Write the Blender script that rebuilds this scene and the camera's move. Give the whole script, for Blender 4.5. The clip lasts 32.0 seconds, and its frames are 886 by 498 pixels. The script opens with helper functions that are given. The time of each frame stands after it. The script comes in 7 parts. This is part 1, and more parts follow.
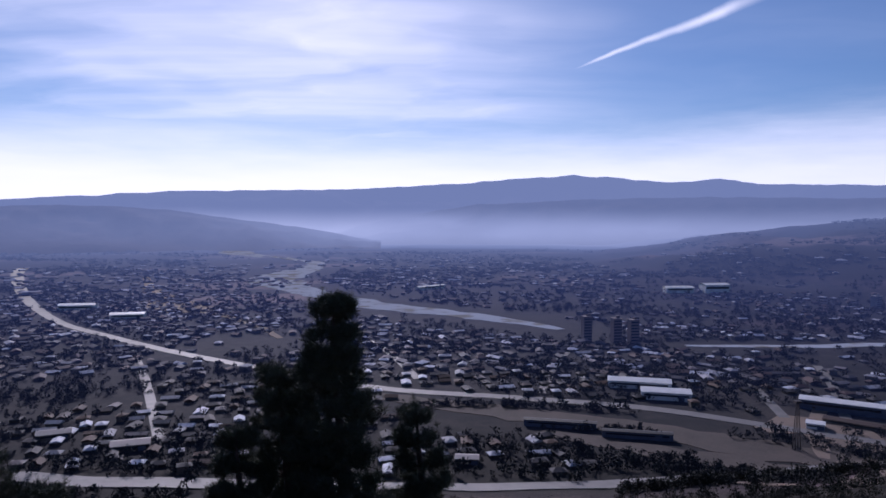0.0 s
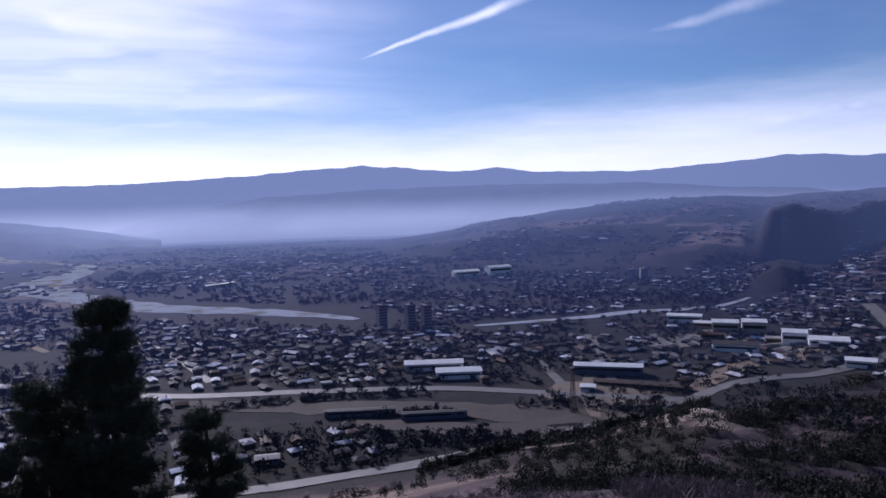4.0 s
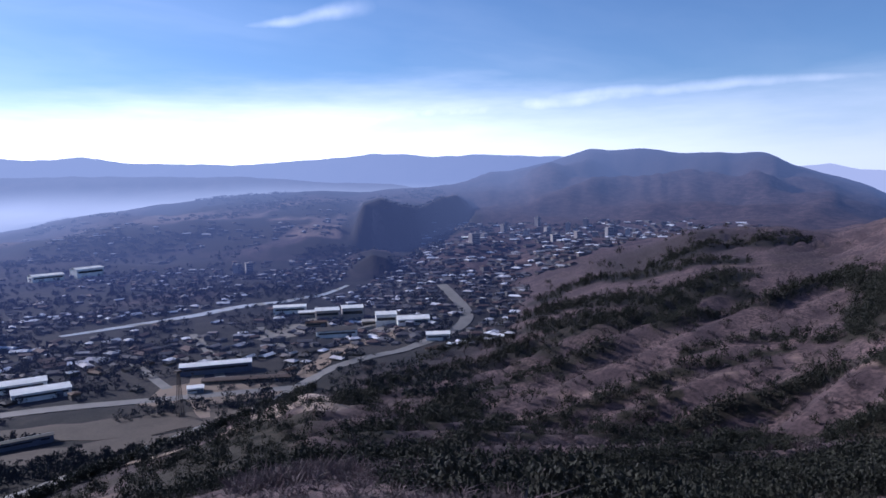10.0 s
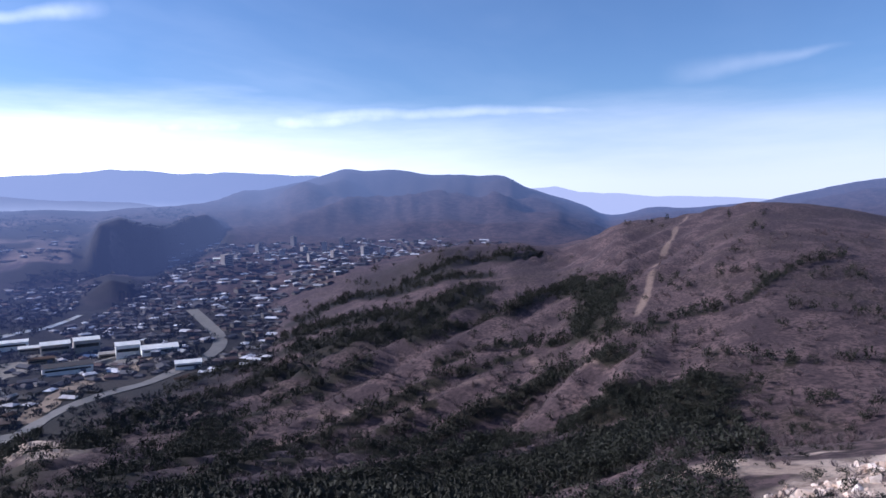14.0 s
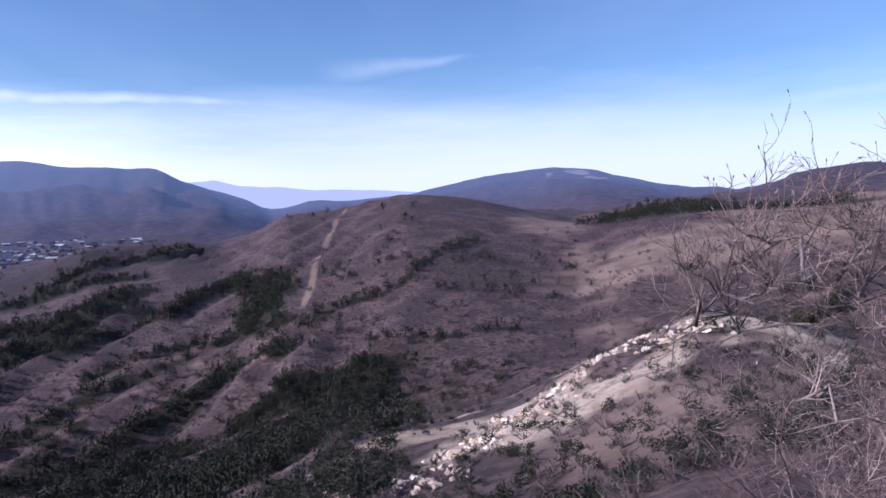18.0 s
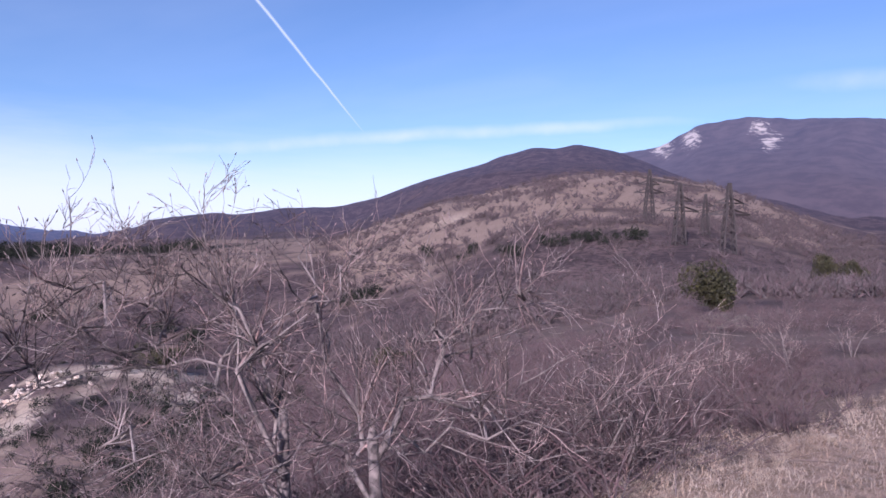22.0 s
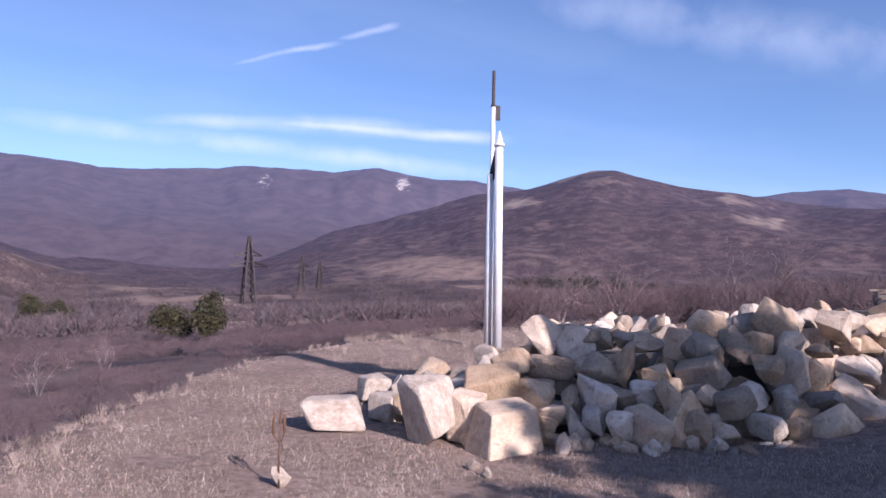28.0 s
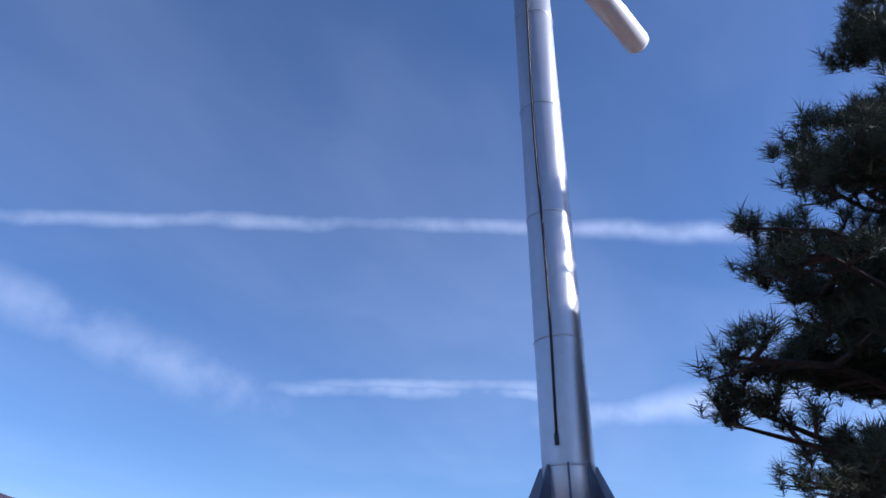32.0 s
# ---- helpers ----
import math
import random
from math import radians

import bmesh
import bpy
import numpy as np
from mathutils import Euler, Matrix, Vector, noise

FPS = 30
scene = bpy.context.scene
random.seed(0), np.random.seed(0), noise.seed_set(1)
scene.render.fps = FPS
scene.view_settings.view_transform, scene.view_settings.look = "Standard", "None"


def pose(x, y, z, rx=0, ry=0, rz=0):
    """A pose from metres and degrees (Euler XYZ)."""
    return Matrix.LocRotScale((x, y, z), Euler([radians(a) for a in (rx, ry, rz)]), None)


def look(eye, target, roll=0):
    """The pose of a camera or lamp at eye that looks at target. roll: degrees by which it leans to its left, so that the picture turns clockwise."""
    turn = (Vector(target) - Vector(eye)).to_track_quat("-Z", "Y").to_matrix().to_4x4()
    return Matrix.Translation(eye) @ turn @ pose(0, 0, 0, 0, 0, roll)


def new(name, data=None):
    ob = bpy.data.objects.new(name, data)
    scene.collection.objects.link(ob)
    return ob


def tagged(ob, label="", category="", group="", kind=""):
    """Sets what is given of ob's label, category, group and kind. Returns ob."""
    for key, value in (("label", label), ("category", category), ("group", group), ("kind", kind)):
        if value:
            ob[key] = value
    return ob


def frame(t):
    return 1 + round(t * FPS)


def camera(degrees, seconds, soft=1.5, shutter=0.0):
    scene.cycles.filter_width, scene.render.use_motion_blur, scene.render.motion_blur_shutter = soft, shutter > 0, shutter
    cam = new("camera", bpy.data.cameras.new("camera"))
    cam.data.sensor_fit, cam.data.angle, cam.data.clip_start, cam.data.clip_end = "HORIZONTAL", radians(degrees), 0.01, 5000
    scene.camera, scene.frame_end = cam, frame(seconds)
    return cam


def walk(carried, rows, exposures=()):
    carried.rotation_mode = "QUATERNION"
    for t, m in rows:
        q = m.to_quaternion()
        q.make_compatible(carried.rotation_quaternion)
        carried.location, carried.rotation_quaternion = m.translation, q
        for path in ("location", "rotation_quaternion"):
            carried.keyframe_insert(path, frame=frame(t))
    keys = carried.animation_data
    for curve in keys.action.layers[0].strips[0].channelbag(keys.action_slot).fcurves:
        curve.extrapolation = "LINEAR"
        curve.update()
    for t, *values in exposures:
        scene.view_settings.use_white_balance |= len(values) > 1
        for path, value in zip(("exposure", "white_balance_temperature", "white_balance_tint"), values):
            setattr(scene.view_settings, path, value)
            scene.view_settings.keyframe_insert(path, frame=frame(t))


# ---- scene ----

# The camera is turned by hand on a hill-top: the eye swings on an arm's length round the body.
EYE_HEIGHT, ARM = 1.65, 0.35
ROWS = [
    (0.0, 87.21, -0.09, 0.00), (0.5, 87.05, 0.66, -1.52), (1.0, 86.68, 0.85, -2.74), (1.5, 86.71, 0.84, -5.41),
    (2.0, 87.01, 1.20, -8.64), (2.5, 87.20, 1.49, -11.77), (3.0, 87.01, 2.78, -13.05), (3.5, 86.82, 2.27, -14.76),
    (4.0, 86.27, 1.61, -16.72), (4.5, 86.49, 1.78, -18.10), (6.5, 85.53, 2.16, -22.79), (7.0, 85.47, 2.15, -24.52),
    (7.5, 85.65, 2.21, -25.72), (8.0, 85.77, 2.53, -27.77), (8.5, 84.51, 2.47, -30.05), (9.0, 83.86, 2.03, -35.93),
    (9.5, 85.07, 1.57, -43.70), (10.0, 85.05, 1.25, -47.88), (10.5, 85.66, 0.89, -52.97), (11.0, 85.99, 0.49, -55.20),
    (11.5, 86.18, 0.46, -55.85), (12.0, 85.81, 0.59, -56.56), (12.5, 86.69, 0.95, -58.73), (13.0, 87.20, 0.73, -61.62),
    (13.5, 86.66, 1.00, -63.67), (14.0, 86.23, 1.00, -67.35), (14.5, 86.17, 1.00, -68.89), (16.5, 86.53, 2.69, -78.60),
    (17.0, 86.55, 2.82, -81.94), (17.5, 86.17, 2.47, -85.89), (18.0, 85.17, 1.47, -94.09), (18.5, 86.42, 1.11, -105.91),
    (19.0, 85.69, 0.13, -116.41), (19.5, 86.17, -0.34, -121.97), (20.0, 86.40, 0.06, -124.51), (20.5, 87.30, 0.05, -129.46),
    (21.0, 87.34, -0.72, -137.38), (21.5, 88.69, -0.72, -140.14), (22.0, 88.51, -0.74, -142.54), (22.5, 88.20, -0.37, -144.35),
    (23.0, 88.63, -0.15, -147.57), (23.5, 88.73, -0.18, -150.85), (24.0, 88.34, 0.31, -153.80), (24.5, 88.15, -0.04, -158.48),
    (25.0, 88.72, -1.30, -166.04), (25.5, 88.35, -1.20, -173.41), (27.5, 91.92, -1.42, -193.56), (28.0, 92.75, -1.14, -200.70),
    (28.5, 93.62, -1.94, -208.19), (29.0, 93.82, -2.22, -212.13), (29.5, 94.63, -2.86, -216.52), (30.0, 95.32, -4.33, -223.99),
    (30.5, 95.85, -2.49, -234.11), (31.0, 101.04, -1.59, -241.13), (31.5, 110.24, -0.84, -246.34), (32.0, 118.22, -0.14, -249.28),
]


def eye_pose(rx, ry, rz):
    turn = radians(rz)
    return pose(-ARM * math.sin(turn), ARM * math.cos(turn), EYE_HEIGHT, rx, ry, rz)


cam = camera(63.9, 32.0, soft=1.6)
walk(cam, [(t, eye_pose(rx, ry, rz)) for t, rx, ry, rz in ROWS], exposures=[
    (0.0, -0.50, 5560, 28), (4.0, -0.34, 5530, 26), (9.0, 0.19, 5550, 20), (11.0, 0.35, 5600, 19), (13.0, 0.42, 5650, 19), (17.0, 0.55, 5700, 21),
    (20.0, 0.54, 5760, 25), (25.0, 0.68, 5980, 29), (28.0, 0.75, 6050, 26), (30.0, 0.78, 5950, 21), (31.0, 0.78, 5850, 20), (32.0, 0.66, 5580, 18)])


SUN_AZIMUTH, SUN_HEIGHT = -14.0, 27.0


def way(azimuth, height):
    """The unit vector at that azimuth (clockwise from +y) and height, in degrees."""
    a, h = radians(azimuth), radians(height)
    return Vector((math.sin(a) * math.cos(h), math.cos(a) * math.cos(h), math.sin(h)))


# ---- node helpers ----
class Nodes:
    def __init__(self, tree, anew=True):
        self.tree, self.links = tree, tree.links
        if anew:
            tree.nodes.clear()

    def add(self, kind, **values):
        node = self.tree.nodes.new(kind)
        for key, value in values.items():
            if key in node.inputs:
                self.put(node.inputs[key], value)
        return node

    def put(self, socket, value):
        if isinstance(value, bpy.types.NodeSocket):
            self.links.new(value, socket)
        elif socket.type == "RGBA" and not isinstance(value, (int, float)) and len(value) == 3:
            socket.default_value = (*value, 1)
        else:
            socket.default_value = value

    def math(self, op, a, b=0.0, c=None, clamp=False):
        node = self.tree.nodes.new("ShaderNodeMath")
        node.operation, node.use_clamp = op, clamp
        self.put(node.inputs[0], a)
        self.put(node.inputs[1], b)
        if c is not None:
            self.put(node.inputs[2], c)
        return node.outputs[0]

    def vec(self, op, a, b=(0, 0, 0), out=0):
        node = self.tree.nodes.new("ShaderNodeVectorMath")
        node.operation = op
        self.put(node.inputs[0], a)
        if op == "SCALE":
            self.put(node.inputs["Scale"], b)
        else:
            self.put(node.inputs[1], b)
        return node.outputs["Value" if op in ("DOT_PRODUCT", "LENGTH") else "Vector"]

    def mix(self, factor, a, b):
        node = self.tree.nodes.new("ShaderNodeMix")
        node.data_type = "RGBA"
        self.put(node.inputs[0], factor)
        self.put(node.inputs[6], a)
        self.put(node.inputs[7], b)
        return node.outputs[2]

    def span(self, value, a, b, lo=0.0, hi=1.0):
        node = self.tree.nodes.new("ShaderNodeMapRange")
        node.interpolation_type = "SMOOTHSTEP"
        for i, v in enumerate((value, a, b, lo, hi)):
            self.put(node.inputs[i], v)
        return node.outputs[0]

    def noise(self, vector, scale, detail=4.0, rough=0.55):
        node = self.tree.nodes.new("ShaderNodeTexNoise")
        self.put(node.inputs["Vector"], vector)
        self.put(node.inputs["Scale"], scale)
        self.put(node.inputs["Detail"], detail)
        self.put(node.inputs["Roughness"], rough)
        return node.outputs[0]


# ---- sky ----
world = bpy.data.worlds.new("sky")
scene.world = world
world.use_nodes = True
n = Nodes(world.node_tree)
sky = n.tree.nodes.new("ShaderNodeTexSky")
sky.sky_type, sky.sun_disc = "NISHITA", False
sky.sun_elevation, sky.sun_rotation = radians(SUN_HEIGHT), radians(SUN_AZIMUTH)
sky.altitude, sky.air_density, sky.dust_density, sky.ozone_density = 900, 1.0, 0.4, 5.0
direction = n.vec("NORMALIZE", n.add("ShaderNodeTexCoord").outputs["Generated"])
split = n.add("ShaderNodeSeparateXYZ", Vector=direction)
rise = split.outputs[2]
# cirrus: a sheet overhead, drawn out along one wind direction
over = n.math("MAXIMUM", n.math("ADD", rise, 0.10), 0.02)
flat_x, flat_y = n.math("DIVIDE", split.outputs[0], over), n.math("DIVIDE", split.outputs[1], over)
sheet = n.add("ShaderNodeCombineXYZ", X=flat_x, Y=flat_y, Z=0.0).outputs[0]
warp = n.noise(sheet, 0.7, 3.0)
turned = n.add("ShaderNodeMapping", Vector=sheet, Rotation=(0, 0, radians(35)), Scale=(0.45, 1.15, 1.0)).outputs[0]
turned = n.vec("ADD", turned, n.add("ShaderNodeCombineXYZ", X=warp, Y=n.math("MULTIPLY", warp, 1.2), Z=0.0).outputs[0])
cirrus = n.span(n.noise(turned, 0.8, 6.0, 0.5), 0.34, 0.84)
sunward = n.vec("DOT_PRODUCT", direction, way(SUN_AZIMUTH, SUN_HEIGHT * 0.6))
veiled = n.vec("DOT_PRODUCT", direction, way(SUN_AZIMUTH - 12, 14))
thick = n.span(veiled, 0.74, 0.99, 0.12, 1.0)
cloud = n.math("MULTIPLY", cirrus, thick)
# the white veil that lies low over the horizon
band = n.add("ShaderNodeMapping", Vector=direction, Scale=(1.0, 1.0, 7.0)).outputs[0]
lifted = n.math("ADD", rise, n.math("MULTIPLY", n.math("SUBTRACT", n.noise(band, 2.2, 6.0, 0.6), 0.5), 0.11))
low = n.math("MULTIPLY", n.span(lifted, 0.02, 0.165, 1.0, 0.0), n.span(n.vec("DOT_PRODUCT", direction, way(38, 0)), -0.9, 0.6, 0.42, 1.0))
cloud = n.math("MAXIMUM", cloud, n.math("MULTIPLY", low, 0.92))


def trail(cloud, start, end, w0, w1, strength, ragged=0.35):
    """A vapour trail between two points of the sky (azimuth, height), as wide at its ends as w0 and w1 degrees."""
    a, b = way(*start), way(*end)
    across = a.cross(b).normalized()
    along = across.cross(a).normalized()
    length = a.angle(b)
    side = n.math("ABSOLUTE", n.math("ADD", n.vec("DOT_PRODUCT", direction, across),
                                     n.math("MULTIPLY", n.math("SUBTRACT", n.noise(direction, 11.0, 4.0), 0.5), 0.03 * ragged)))
    far = n.math("ARCTAN2", n.vec("DOT_PRODUCT", direction, along), n.vec("DOT_PRODUCT", direction, a))
    u = n.math("DIVIDE", far, length)
    width = n.math("MULTIPLY_ADD", u, radians(w1 - w0), radians(w0))
    core = n.math("POWER", n.span(n.math("DIVIDE", side, n.math("MAXIMUM", width, 1e-4)), 0.0, 1.15, 1.0, 0.0), 1.4)
    ends = n.math("MULTIPLY", n.span(u, -0.05, 0.25), n.span(u, 0.75, 1.08, 1.0, 0.0))
    puffs = n.span(n.noise(direction, 13.0, 5.0), 0.25, 0.75, 1.0 - ragged, 1.0)
    value = n.math("MULTIPLY", n.math("MULTIPLY", n.math("MULTIPLY", core, ends), puffs), strength)
    return n.math("MAXIMUM", cloud, value)


cloud = trail(cloud, (9.9, 11.1), (24.5, 15.7), 0.12, 0.72, 0.75)
cloud = trail(cloud, (32.3, 12.3), (43.0, 14.0), 0.3, 1.1, 0.32, 0.6)
cloud = trail(cloud, (123.0, 22.0), (136.4, 7.4), 0.24, 0.10, 0.72, 0.15)
cloud = trail(cloud, (183.2, 16.2), (192.3, 18.7), 0.25, 0.4, 0.42, 0.6)
cloud = trail(cloud, (191.5, 18.8), (197.0, 20.3), 0.3, 0.5, 0.36, 0.5)
cloud = trail(cloud, (198.0, 20.9), (286.0, 24.2), 0.8, 1.3, 0.30, 0.65)
cloud = trail(cloud, (232.0, 16.4), (263.0, 16.3), 0.8, 1.0, 0.30, 0.9)
cloud = trail(cloud, (205.0, 22.4), (238.5, 14.2), 2.6, 3.4, 0.24, 0.9)
cloud = trail(cloud, (185.0, 12.2), (206.0, 11.5), 0.5, 0.8, 0.70, 0.4)
cloud = trail(cloud, (166.0, 10.8), (208.0, 8.4), 1.2, 1.2, 0.45, 0.7)
cloud = trail(cloud, (84.5, 9.0), (97.0, 10.3), 1.5, 0.3, 0.28, 0.5)
cloud = trail(cloud, (112.0, 4.6), (163.0, 8.6), 1.2, 0.7, 0.55, 0.5)
cloud = trail(cloud, (176.0, 11.6), (200.0, 12.2), 0.7, 1.2, 0.5, 0.6)
cloud = trail(cloud, (52.0, 6.6), (82.0, 6.9), 1.1, 0.5, 0.62, 0.5)
cloud = trail(cloud, (26.0, 4.0), (70.0, 6.9), 1.8, 1.0, 0.72, 0.6)
cloud = trail(cloud, (236.0, 17.0), (262.0, 17.0), 0.6, 0.9, 0.3, 0.6)
cloud = trail(cloud, (255.0, 14.2), (282.0, 15.0), 1.6, 2.2, 0.3, 0.8)
SKY = 0.092
clear = n.add("ShaderNodeBackground", Color=sky.outputs[0], Strength=SKY).outputs[0]
white = n.add("ShaderNodeBackground", Color=n.mix(n.span(sunward, 0.0, 1.0), (0.80, 0.87, 1.0), (1.0, 0.98, 0.98)), Strength=n.span(sunward, -0.2, 1.0, 0.78, 1.56)).outputs[0]
blend = n.add("ShaderNodeMixShader", Fac=cloud)
n.links.new(clear, blend.inputs[1])
n.links.new(white, blend.inputs[2])
out = n.add("ShaderNodeOutputWorld")
n.links.new(blend.outputs[0], out.inputs["Surface"])

sun = new("sun", bpy.data.lights.new("sun", "SUN"))
sun.data.energy, sun.data.angle, sun.data.color = 5.0, radians(0.55), (1.0, 0.92, 0.83)
sun.matrix_world = look(way(SUN_AZIMUTH, SUN_HEIGHT) * 100, (0, 0, 0))


# ---- materials ----
def material(name):
    m = bpy.data.materials.new(name)
    m.use_nodes = True
    return m, Nodes(m.node_tree)


def finish(n, colour, rough, metal=0.0, bump=None, strength=0.3, distance=0.02, alpha=None):
    shader = n.add("ShaderNodeBsdfPrincipled", **{"Base Color": colour, "Roughness": rough, "Metallic": metal})
    if bump is not None:
        node = n.add("ShaderNodeBump", Height=bump, Strength=strength, Distance=distance)
        n.links.new(node.outputs[0], shader.inputs["Normal"])
    end = n.add("ShaderNodeOutputMaterial")
    n.links.new(shader.outputs[0], end.inputs["Surface"])
    return shader


def surface(name, a, b, fine=20.0, coarse=1.5, rough=0.85, metal=0.0, bump=0.4, distance=0.01, spread=0.0, island=0.0, dirt=None):
    """Two colours mixed at two scales, with fine relief. spread, island: brightness that differs from object to object, from piece to piece."""
    m, n = material(name)
    at = n.add("ShaderNodeTexCoord").outputs["Object"]
    grain, stain = n.noise(at, fine, 6.0, 0.65), n.noise(at, coarse, 3.0)
    colour = n.mix(n.span(n.math("MULTIPLY_ADD", stain, 0.6, n.math("MULTIPLY", grain, 0.4)), 0.32, 0.68), a, b)
    if dirt:
        colour = n.mix(n.math("MULTIPLY", n.span(n.noise(at, coarse * 2.7, 5.0, 0.7), 0.52, 0.72), 0.7), colour, dirt)
    chance = None
    if spread:
        chance, width = n.add("ShaderNodeObjectInfo").outputs["Random"], spread
    if island:
        chance, width = n.add("ShaderNodeNewGeometry").outputs["Random Per Island"], island
    if chance is not None:
        value = n.math("MULTIPLY_ADD", chance, 2 * width, 1 - width)
        hue = n.math("FRACT", n.math("MULTIPLY", chance, 7.13))
        colour = n.add("ShaderNodeHueSaturation", Color=colour, Value=value, Saturation=n.math("MULTIPLY_ADD", hue, 0.7, 0.65)).outputs[0]
    finish(n, colour, n.math("MULTIPLY_ADD", grain, 0.2, rough - 0.1), metal, grain, bump, distance)
    return m


def roofing(name, one=True):
    """Sheet-metal roofs: most dull and dark; a few are painted pale in place of glints off the bright sky."""
    m, n = material(name)
    at = n.add("ShaderNodeTexCoord").outputs["Object"]
    chance = n.add("ShaderNodeObjectInfo").outputs["Random"] if one else n.add("ShaderNodeNewGeometry").outputs["Random Per Island"]
    grain, stain = n.noise(at, 2.0, 5.0, 0.6), n.noise(at, 0.3, 3.0)
    kind = n.math("FRACT", n.math("MULTIPLY", chance, 9.37))
    colour = n.mix(n.span(kind, 0.55, 0.75), (0.05, 0.05, 0.058), (0.07, 0.04, 0.032))
    colour = n.mix(n.span(chance, 0.62, 1.0), colour, (0.62, 0.63, 0.68))
    colour = n.mix(n.math("MULTIPLY", n.span(stain, 0.45, 0.7), 0.5), colour, (0.075, 0.05, 0.04))
    finish(n, colour, n.math("MULTIPLY_ADD", grain, 0.2, 0.7), 0.0, grain, 0.3, 0.02).inputs["Specular IOR Level"].default_value = 0.25
    return m


def land(name, haze=False):
    """Scrub, dry grass, evergreens and pale rock by the cover that the landform carries; haze is mixed in as emission
    that grows with distance.
    """
    m, n = material(name)
    geo = n.add("ShaderNodeNewGeometry")
    at = geo.outputs["Position"]
    cover = n.tree.nodes.new("ShaderNodeAttribute")
    cover.attribute_name = "cover"
    parts = n.add("ShaderNodeSeparateColor", Color=cover.outputs["Color"])
    grass, green, rock = parts.outputs[0], parts.outputs[1], parts.outputs[2]
    town = cover.outputs["Alpha"]
    big, mid, small, tiny = n.noise(at, 0.006, 4.0), n.noise(at, 0.05, 5.0, 0.6), n.noise(at, 0.5, 5.0, 0.65), n.noise(at, 9.0, 6.0, 0.7)
    scrub = n.mix(n.span(mid, 0.38, 0.62), (0.060, 0.0415, 0.046), (0.122, 0.083, 0.083))
    scrub = n.mix(n.span(small, 0.42, 0.62), scrub, (0.036, 0.0262, 0.0295))
    dry = n.mix(n.span(small, 0.3, 0.7), (0.32, 0.236, 0.20), (0.20, 0.146, 0.123))
    dry = n.mix(n.span(tiny, 0.35, 0.7), dry, (0.145, 0.102, 0.082))
    # wood ground near black: the trees' own shade is in the colour
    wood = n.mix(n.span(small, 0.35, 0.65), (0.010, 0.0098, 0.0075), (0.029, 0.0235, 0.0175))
    pale = n.mix(n.span(mid, 0.35, 0.65), (0.46, 0.38, 0.32), (0.30, 0.23, 0.185))
    pale = n.mix(n.span(small, 0.45, 0.7), pale, (0.182, 0.137, 0.114))
    pale = n.mix(n.math("MULTIPLY", n.span(n.noise(at, 1.7, 5.0, 0.7), 0.46, 0.62), 0.42), pale, (0.15, 0.112, 0.092))
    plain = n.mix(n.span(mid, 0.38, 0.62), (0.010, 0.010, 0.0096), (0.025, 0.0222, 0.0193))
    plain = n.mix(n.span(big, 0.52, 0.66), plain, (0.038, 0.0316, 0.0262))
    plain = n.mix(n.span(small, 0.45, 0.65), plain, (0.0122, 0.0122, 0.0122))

    def ragged(value, amount=0.35):
        return n.span(n.math("ADD", value, n.math("MULTIPLY", n.math("SUBTRACT", n.math("MULTIPLY_ADD", small, 0.45, n.math("MULTIPLY", mid, 0.55)), 0.5), 5 * amount)), 0.22, 0.85)

    colour = n.mix(ragged(grass), scrub, dry)
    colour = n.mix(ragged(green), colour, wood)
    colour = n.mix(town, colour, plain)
    colour = n.mix(ragged(rock), colour, pale)
    shader = finish(n, colour, 0.95, 0.0, n.math("ADD", n.math("MULTIPLY", small, 0.6), n.math("MULTIPLY", tiny, 0.12)), 0.5, 0.5)
    shader.inputs["Specular IOR Level"].default_value = 0.15
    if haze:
        haze_glow(n, shader, at)
    return m


